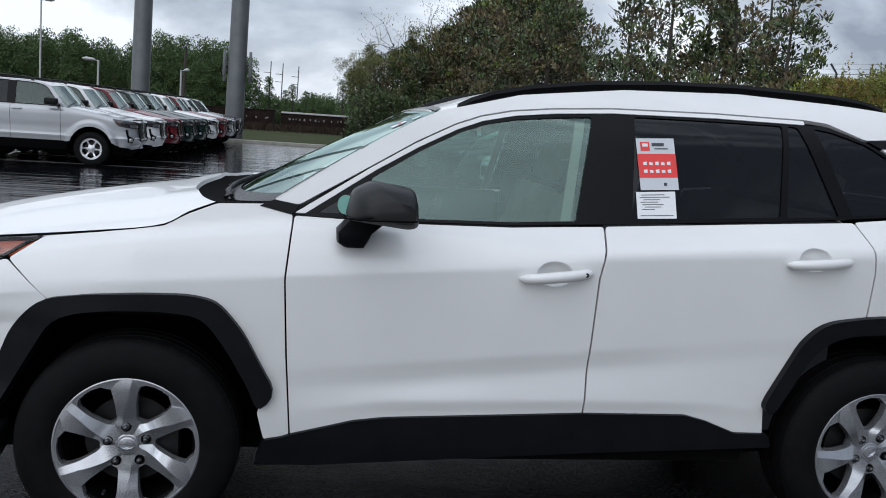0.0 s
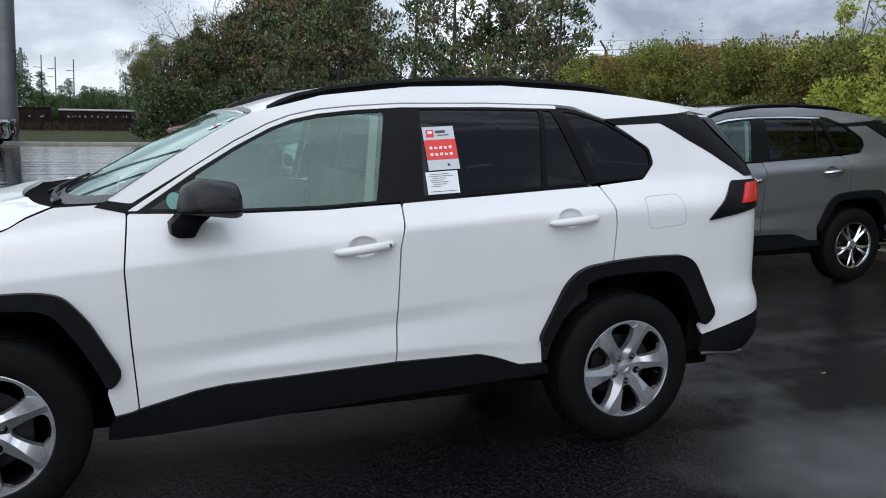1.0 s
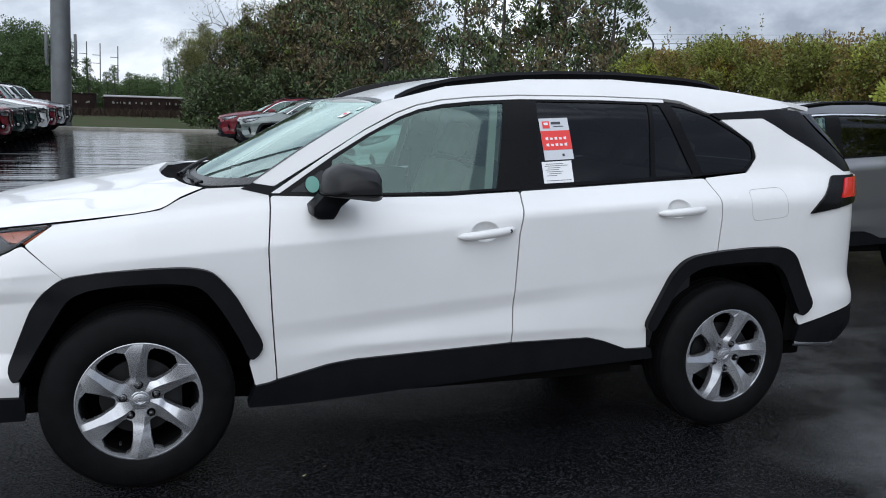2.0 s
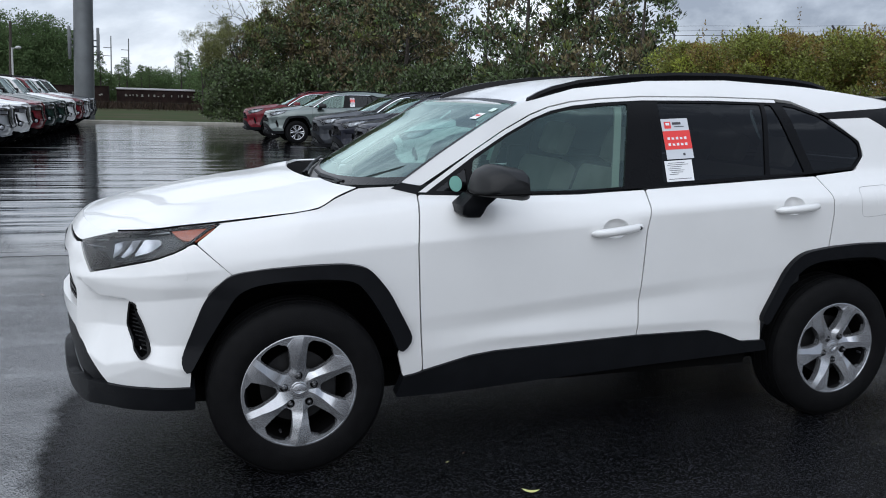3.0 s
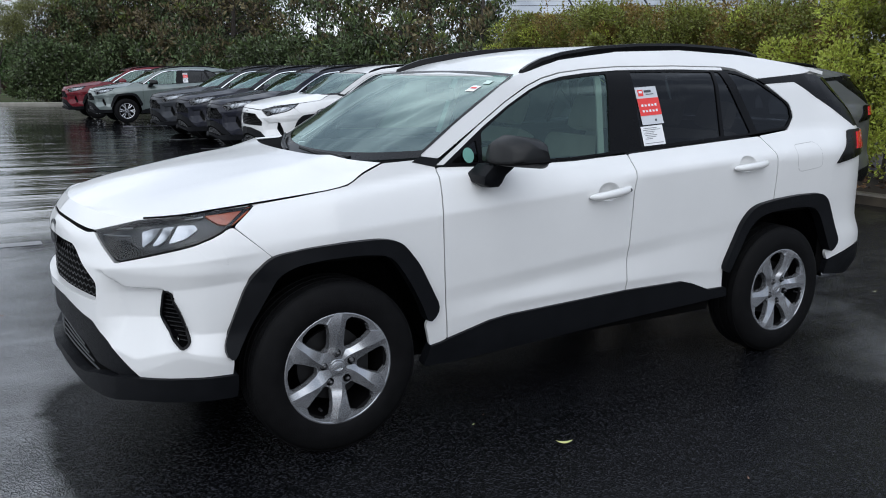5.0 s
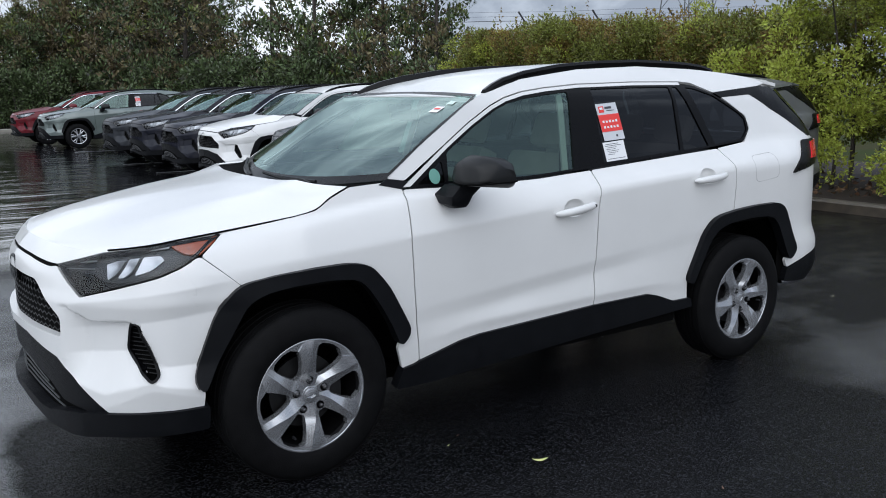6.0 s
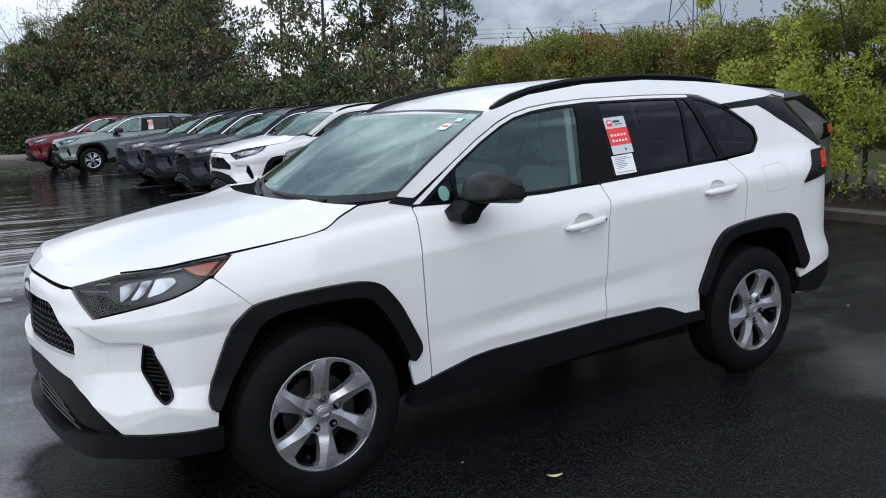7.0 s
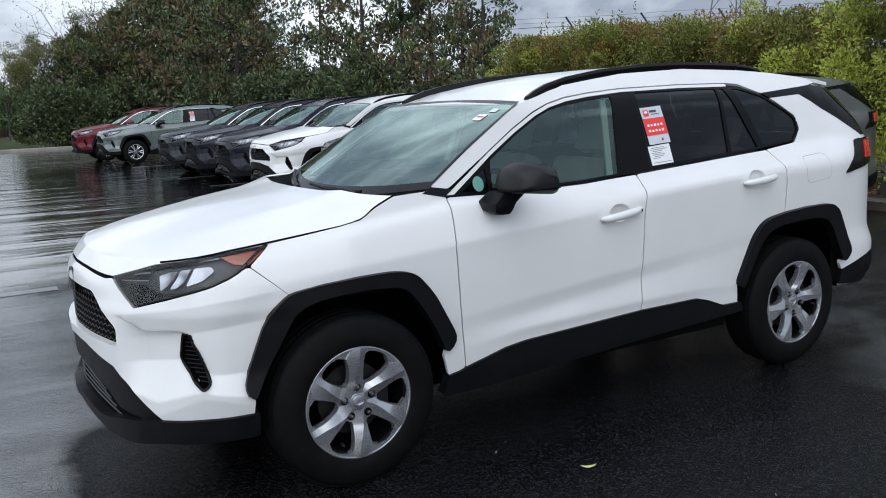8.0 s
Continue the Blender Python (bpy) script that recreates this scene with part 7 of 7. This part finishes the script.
WAGON_FLANK = [(-3.72, 0.60), (-3.40, 0.55)] + wagon_arch(-2.79) + [(-2.28, 0.53), (-0.50, 0.53)] + wagon_arch(0.0) + [(0.50, 0.53), (0.62, 0.46), (1.0, 0.43), (WM, 0.43)] + [(u, wagon_edge(u)) for u in (WM, 1.4, 1.0, 0.75, 0.46, 0.23, 0.0, -0.3, -0.62, -2.0, -3.55)] + [(-3.76, 1.2)]
WAGON_TOP = [(-0.90, 1.742), (-1.05, 1.805), (-1.40, 1.845), (-2.6, 1.870), (-3.35, 1.835)]
WAGON_CABIN = [(-0.555, 1.292)] + WAGON_TOP + [(-3.62, 1.29)]
WAGON_PANES = ([(-0.705, 1.322), (-0.985, 1.700), (-1.07, 1.752), (-1.25, 1.785), (-1.66, 1.806), (-1.66, 1.327)], [(-1.80, 1.327), (-1.80, 1.810), (-2.58, 1.822), (-2.64, 1.327)], [(-2.76, 1.33), (-2.70, 1.820), (-3.26, 1.80), (-3.44, 1.33)])
WAGON_LAMP = [(0.47, 1.100), (0.53, 1.01), (0.60, 0.94), (0.78, 0.912), (1.0, 0.905), (1.22, 0.915), (1.22, 1.02), (1.0, 1.048), (0.75, 1.072)]
WAGON_SLOT = [(0.755, 0.865), (0.83, 0.865), (0.85, 0.73), (0.97, 0.665), (0.97, 0.565), (0.82, 0.565)]
WAGON_GRILLE = [(1.27, 1.02), (WM, 1.03), (WM, 0.60), (1.36, 0.60), (1.25, 0.74)]


def mirrored(bm):
    for v in bm.verts:
        v.co.y = 1.92 - v.co.y
    bmesh.ops.reverse_faces(bm, faces=bm.faces)
    return bm


def wagon_pair(key, build, mat, parent, name, label=""):
    """A part on both flanks of a wagon."""
    return [link_part(name, cached(("wagon", key, side), lambda: mirrored(build()) if side else build()), mat, parent, label) for side in (0, 1)]


def six_spoke_mesh():
    """Bright rim: a dished plate with six rounded pockets between broad spokes."""
    holes = []
    for k in range(6):
        a = math.pi * (k + 0.5) / 3
        pts = [(0.068, 0.0), (0.108, 0.38), (0.184, 0.42), (0.200, 0.0), (0.184, -0.42), (0.108, -0.38)]
        holes.append(rounded([(r * math.cos(a + t), r * math.sin(a + t)) for r, t in pts], 0.022, 2))
    bm = sheet([(0.222 * math.cos(t), 0.222 * math.sin(t)) for t in span(0, 2 * math.pi * 47 / 48, 47)], lambda x, z: (x, 0.010 + 0.026 * math.sin(min(1, math.hypot(x, z) / 0.2) * math.pi) ** 2, z), step=0.03, zstep=0.03, thick=0.02, holes=holes, gap=0, r=0.004)
    lathe(bm, [(0.205, 0.07), (0.205, 0.020), (0.212, 0.004), (0.226, 0.0), (0.232, 0.012), (0.232, 0.03)], 48)
    return bm


def off_roader(paint, label, at, rz=0.0):
    car = thing("off_road_wagon", label, "car", "west row of cars", at=at, rz=rz)
    wagon_pair("flank", lambda: sheet(WAGON_FLANK, wagon, 0.04, zstep=0.022, thick=0.03, gap=0, r=0.01, holes=[rounded(WAGON_SLOT, 0.02)]), paint, car, "body_side")
    wagon_pair("frame", lambda: sheet(WAGON_CABIN, wagon_side(), 0.2, thick=0.03, gap=0, r=0.02, holes=[rounded(o, 0.025) for o in WAGON_PANES]), paint, car, "window_frame")

    def bonnet(u, t):
        x, y, z = wagon(u, wagon_edge(u) - 0.001)
        s = math.sin(math.pi * t)
        return x, y + (1.92 - 2 * y) * t, z + (0.042 * s**0.6 + 0.012 * math.sin(3 * math.pi * t) ** 2 * s) * min(1, (0.96 - y) / 0.5)
    link_part("bonnet", cached("wagon_bonnet", lambda: skirted(grid(bonnet, span(-0.47, WM - 0.06, 30), span(0, 1, 20)), (0, 0, -0.015))), paint, car, "crowned bonnet beaded with rain")

    def screen_at(s, t, out=0.0):
        k = math.sin(math.pi * t)
        z = 1.272 + 0.468 * s
        y = wagon_side()(0, z)[1] + 0.02
        return -0.555 - 0.345 * s + (0.11 - 0.03 * s) * k + out, y + (1.92 - 2 * y) * t, z + 0.035 * k * (1 - 0.3 * s)
    link_part("windscreen", cached("wagon_screen", lambda: skirted(grid(lambda s, t: screen_at(0.04 + 0.95 * s, t), span(0, 1, 6), span(0, 1, 14)), (-0.012, 0, -0.006))), WAGON_SCREEN, car, "wet windscreen full of sky")

    def cowl(s, t):
        a, b = Vector(bonnet(-0.465, t)) - Vector((0, 0, 0.012)), Vector(screen_at(0.05, t, 0.004))
        return tuple(a.lerp(b, s))
    link_part("cowl", cached("wagon_cowl", lambda: grid(cowl, (0, 0.5, 1), span(0, 1, 14))), CLAD, car, "black scuttle under the windscreen")

    def wiper():
        bm = bmesh.new()
        for t0, t1 in ((0.10, 0.46), (0.48, 0.86)):
            pts = [Vector(screen_at(0.10 + 0.03 * k, t0 + (t1 - t0) * k / 6, 0.015)) for k in range(7)]
            tube(bm, pts, 0.011, 6)
        return bm
    link_part("wiper", cached("wagon_wiper", wiper), CLAD, car)

    def roof_at(x, t):
        z = lerp(WAGON_TOP[::-1], x)
        y = wagon_side()(0, z)[1]
        k = math.sin(math.pi * t)
        return x + 0.08 * k * max(0, 1 - (-0.90 - x) / 0.4), y + (1.92 - 2 * y) * t, z + 0.024 * k**0.6
    link_part("roof", cached("wagon_roof", lambda: skirted(grid(roof_at, [-3.35, -2.9, -2.4, -1.9, -1.4, -1.2, -1.05, -0.97, -0.90], span(0, 1, 16)), (0, 0, -0.02))), paint, car)

    def tail():
        bm = bmesh.new()
        box(bm, (-3.79, 0.05, 0.55), (-3.70, 1.87, 1.29), 0.03)
        lean = Matrix.Translation((-3.66, 0, 1.27)) @ Matrix.Rotation(radians(25), 4, "Y")
        box(bm, (-0.03, 0.12, 0.0), (0.02, 1.80, 0.62), 0.02, turn=lean)
        return bm
    link_part("tailgate", cached("wagon_tail", tail), paint, car)
    for k, o in enumerate(WAGON_PANES):
        wagon_pair(("trim", k), lambda: sheet(shrunk(o, -0.018), wagon_side(0.004), 0.3, thick=0.012, gap=0, r=0.03, holes=[rounded(o, 0.025)]), GLOSSBLACK, car, "window_trim", "black window surround")
        wagon_pair(("pane", k), lambda: sheet(o, wagon_side(-0.008), 0.3, thick=0.004, gap=-0.004, r=0.025), WAGON_GLASS if k == 0 else PRIVACY, car, "side_window", "tinted side window")
    wagon_pair("post", lambda: sheet([(-1.645, 1.31), (-1.645, 1.815), (-1.815, 1.820), (-1.815, 1.31)], wagon_side(0.008), 0.3, thick=0.012, gap=0, r=0.006), GLOSSBLACK, car, "pillar_trim", "black pillar trim")
    for cx, name in ((0.0, "front_wheel"), (-2.79, "rear_wheel")):
        for y, s in ((0.035, -1), (1.885, 1)):
            w = wheel(car, cx, y, s, "six", name)
            w.scale = (1.07, 1.0, 1.07)
            w.location.z = 0.387

    def under():
        bm = bmesh.new()
        box(bm, (-3.6, 0.30, 0.26), (0.7, 1.62, 0.60), 0.04)
        box(bm, (-2.26, 0.06, 0.33), (-0.52, 1.86, 0.545), 0.03)
        for cx in (0.0, -2.79):
            for ys in ((0.03, 0.45), (1.47, 1.89)):
                p, q = [[bm.verts.new((cx + 0.50 * math.cos(a), y, 0.39 + 0.53 * math.sin(a))) for a in span(math.pi - 0.22, 0.22, 16)] for y in ys]
                for i in range(16):
                    bm.faces.new((p[i], p[i + 1], q[i + 1], q[i]))
                bm.faces.new(q if ys[1] < 1 else p)
        return bm
    link_part("underbody", cached("wagon_under", under), LINER, car, "dark underbody and wheel housings")

    def dash():
        bm = bmesh.new()
        box(bm, (-0.98, 0.16, 0.95), (-0.50, 1.76, 1.27), 0.05)
        return bm
    link_part("dashboard", cached("wagon_dash", dash), CORE, car)

    def seat():
        bm = bmesh.new()
        box(bm, (-1.72, 0.30, 0.70), (-1.18, 0.82, 0.92), 0.05)
        lean = Matrix.Translation((-1.68, 0.56, 0.85)) @ Matrix.Rotation(radians(-14), 4, "Y")
        box(bm, (-0.07, -0.25, 0), (0.07, 0.25, 0.56), 0.05, turn=lean)
        box(bm, (-0.05, -0.13, 0.59), (0.05, 0.13, 0.78), 0.04, turn=lean)
        return bm
    wagon_pair("seat", seat, CORE, car, "front_seat", "dark front seat")
    link_part("grille", cached("wagon_grille", lambda: sheet(WAGON_GRILLE[:2] + [(2 * WM - a, b) for a, b in WAGON_GRILLE[:1]] + [(2 * WM - a, b) for a, b in WAGON_GRILLE[:2:-1]] + WAGON_GRILLE[3:], lambda u, z: wagon(u, z, 0.006) if u <= WM else tuple(c if i != 1 else 1.92 - c for i, c in enumerate(wagon(2 * WM - u, z, 0.006))), 0.06, thick=0.02, gap=0, r=0.04)), GLOSSBLACK, car, "black grille")
    for z in (0.645, 0.86):
        link_part("grille_bar", cached(("wagon_bar", z), lambda: skirted(grid(lambda u, w: wagon(u, w, 0.014) if u <= WM else tuple(c if i != 1 else 1.92 - c for i, c in enumerate(wagon(2 * WM - u, w, 0.014))), span(1.36, 2 * WM - 1.36, 20), (z - 0.014, z, z + 0.014)), (-0.02, 0, 0))), CHROME if z < 0.7 else LAMPHOUSE, car)
    wagon_pair("slot", lambda: sheet(WAGON_SLOT, wagon_out(-0.05), 0.04, thick=0, gap=-0.02), CLAD, car, "fog_lamp_recess", "black recess round the fog lamp")

    def fog():
        bm = bmesh.new()
        p = Vector(wagon(0.895, 0.63, -0.02))
        m = Matrix.Translation(p) @ Matrix.Rotation(radians(48), 4, "Z") @ Matrix.Diagonal((0.05, 0.03, 0.045, 1))
        bmesh.ops.create_uvsphere(bm, u_segments=14, v_segments=8, radius=1, matrix=m)
        return bm
    wagon_pair("fog", fog, REFLECTOR, car, "fog_lamp", "round fog lamp")
    for head, side in zip(wagon_pair("lamp", lambda: sheet(WAGON_LAMP, wagon_out(0.006), 0.04, thick=0.02, gap=0, r=0.02), SMOKELENS, car, "headlight", "smoky headlight"), (0, 1)):
        link_part("reflector", cached(("wagon_refl", side), lambda: (mirrored if side else (lambda b: b))(sheet([(0.86, 0.925), (0.86, 0.985), (1.0, 0.985), (1.18, 0.975), (1.18, 0.925)], wagon_out(0.011), 0.04, thick=0.012, gap=0, r=0.02))), REFLECTOR, head)
        link_part("side_reflector", cached(("wagon_amber", side), lambda: (mirrored if side else (lambda b: b))(sheet([(0.51, 1.062), (0.56, 0.985), (0.62, 0.95), (0.66, 0.95), (0.60, 1.01), (0.555, 1.066)], wagon_out(0.011), 0.04, thick=0.012, gap=0, r=0.006))), MAROON, head)

    def skid():
        bm = grid(lambda u, z: wagon(u, max(0.44, z), -0.03 - 0.5 * (0.46 - z)), span(0.62, WM, 16), (0.37, 0.41, 0.46))
        return skirted(bm, (-0.02, 0.02, 0))
    wagon_pair("skid", skid, CLAD, car, "lower_bumper", "black lower bumper")

    def mirror():
        bm = bmesh.new()
        box(bm, (-0.95, -0.23, 1.315), (-0.67, -0.03, 1.485), 0.055)
        tube(bm, [(-0.74, -0.06, 1.345), (-0.72, 0.04, 1.33), (-0.71, 0.10, 1.325)], [0.035, 0.03, 0.04], 8)
        return bm
    wagon_pair("mirror", mirror, GLOSSBLACK, car, "door_mirror", "black door mirror")

    def joint(x):
        return sheet([(x - 0.004, 0.55), (x + 0.004, 0.55), (x + 0.004, 1.285), (x - 0.004, 1.285)], wagon_out(0.0015), 0.04, thick=0.006, gap=0, r=0.001)
    for x in (-0.66, -1.73, -2.60):
        wagon_pair(("joint", x), lambda: joint(x), CORE, car, "door_joint")
    for x in (-1.58, -2.44):
        def pull():
            bm = bmesh.new()
            tube(bm, [(x - 0.11, 0.02, 1.195), (x - 0.08, -0.03, 1.20), (x + 0.06, -0.03, 1.205), (x + 0.10, 0.02, 1.205)], [0.014, 0.017, 0.017, 0.012], 8)
            return bm
        wagon_pair(("pull", x), pull, paint, car, "door_handle")

    def rail():
        bm = bmesh.new()
        tube(bm, [(-1.30, 0.30, 1.85), (-1.42, 0.30, 1.912), (-2.2, 0.30, 1.94), (-3.0, 0.30, 1.93), (-3.15, 0.30, 1.86)], [0.03, 0.022, 0.02, 0.022, 0.03], 8)
        return bm
    wagon_pair("rail", rail, GLOSSBLACK, car, "roof_rail", "black roof rail")
    return car


# ---- the cars ----
crossover("white crossover with black cladding, wet from rain, on wet asphalt", WHITE, (0, 0, 0), sticker=True)
ROW = "east row of parked crossovers"
crossover("silver-grey crossover with bright alloy wheels, nose to the aisle", SILVER, (4.50, 2.84, 0), wheels=5, group=ROW, handles=CHROME)
crossover("dark grey crossover parked beside a white one", DARKGREY, (4.45, 7.55, 0), wheels=5, group=ROW)
crossover("white crossover among dark ones in the row", WHITE, (4.25, 10.27, 0), group=ROW)
crossover("blue-black crossover in the row", NAVY, (4.25, 12.46, 0), wheels=5, group=ROW)
crossover("blue-black crossover in the row", NAVY, (4.32, 15.12, 0), wheels=5, group=ROW)
crossover("dark grey crossover in the row", DARKGREY, (4.25, 17.32, 0), wheels=5, group=ROW)
crossover("grey-green crossover with a red card in its window", GREEN, (3.87, 23.95, 0), wheels=6, group=ROW, sticker=True)
crossover("dark red crossover at the end of the row", RED, (3.5, 26.7, 0), wheels=5, group=ROW)
for k, (mat, lab) in enumerate(((BRIGHT_SILVER, "bright silver off-road wagon, wet from rain"), (WHITE, "white off-road wagon in a row"), (RED, "dark red off-road wagon in a row"), (DARKGREEN, "dark green off-road wagon in a row"), (DARKGREEN, "dark green off-road wagon in a row"), (WHITE, "white off-road wagon in a row"), (RED, "dark red off-road wagon in a row"), (BRIGHT_SILVER, "bright silver off-road wagon in a row"), (DARKGREY, "dark grey off-road wagon in a row"))):
    off_roader(mat, lab, (-4.5 + 0.105 * k, 17.75 + 2.2 * k, 0))
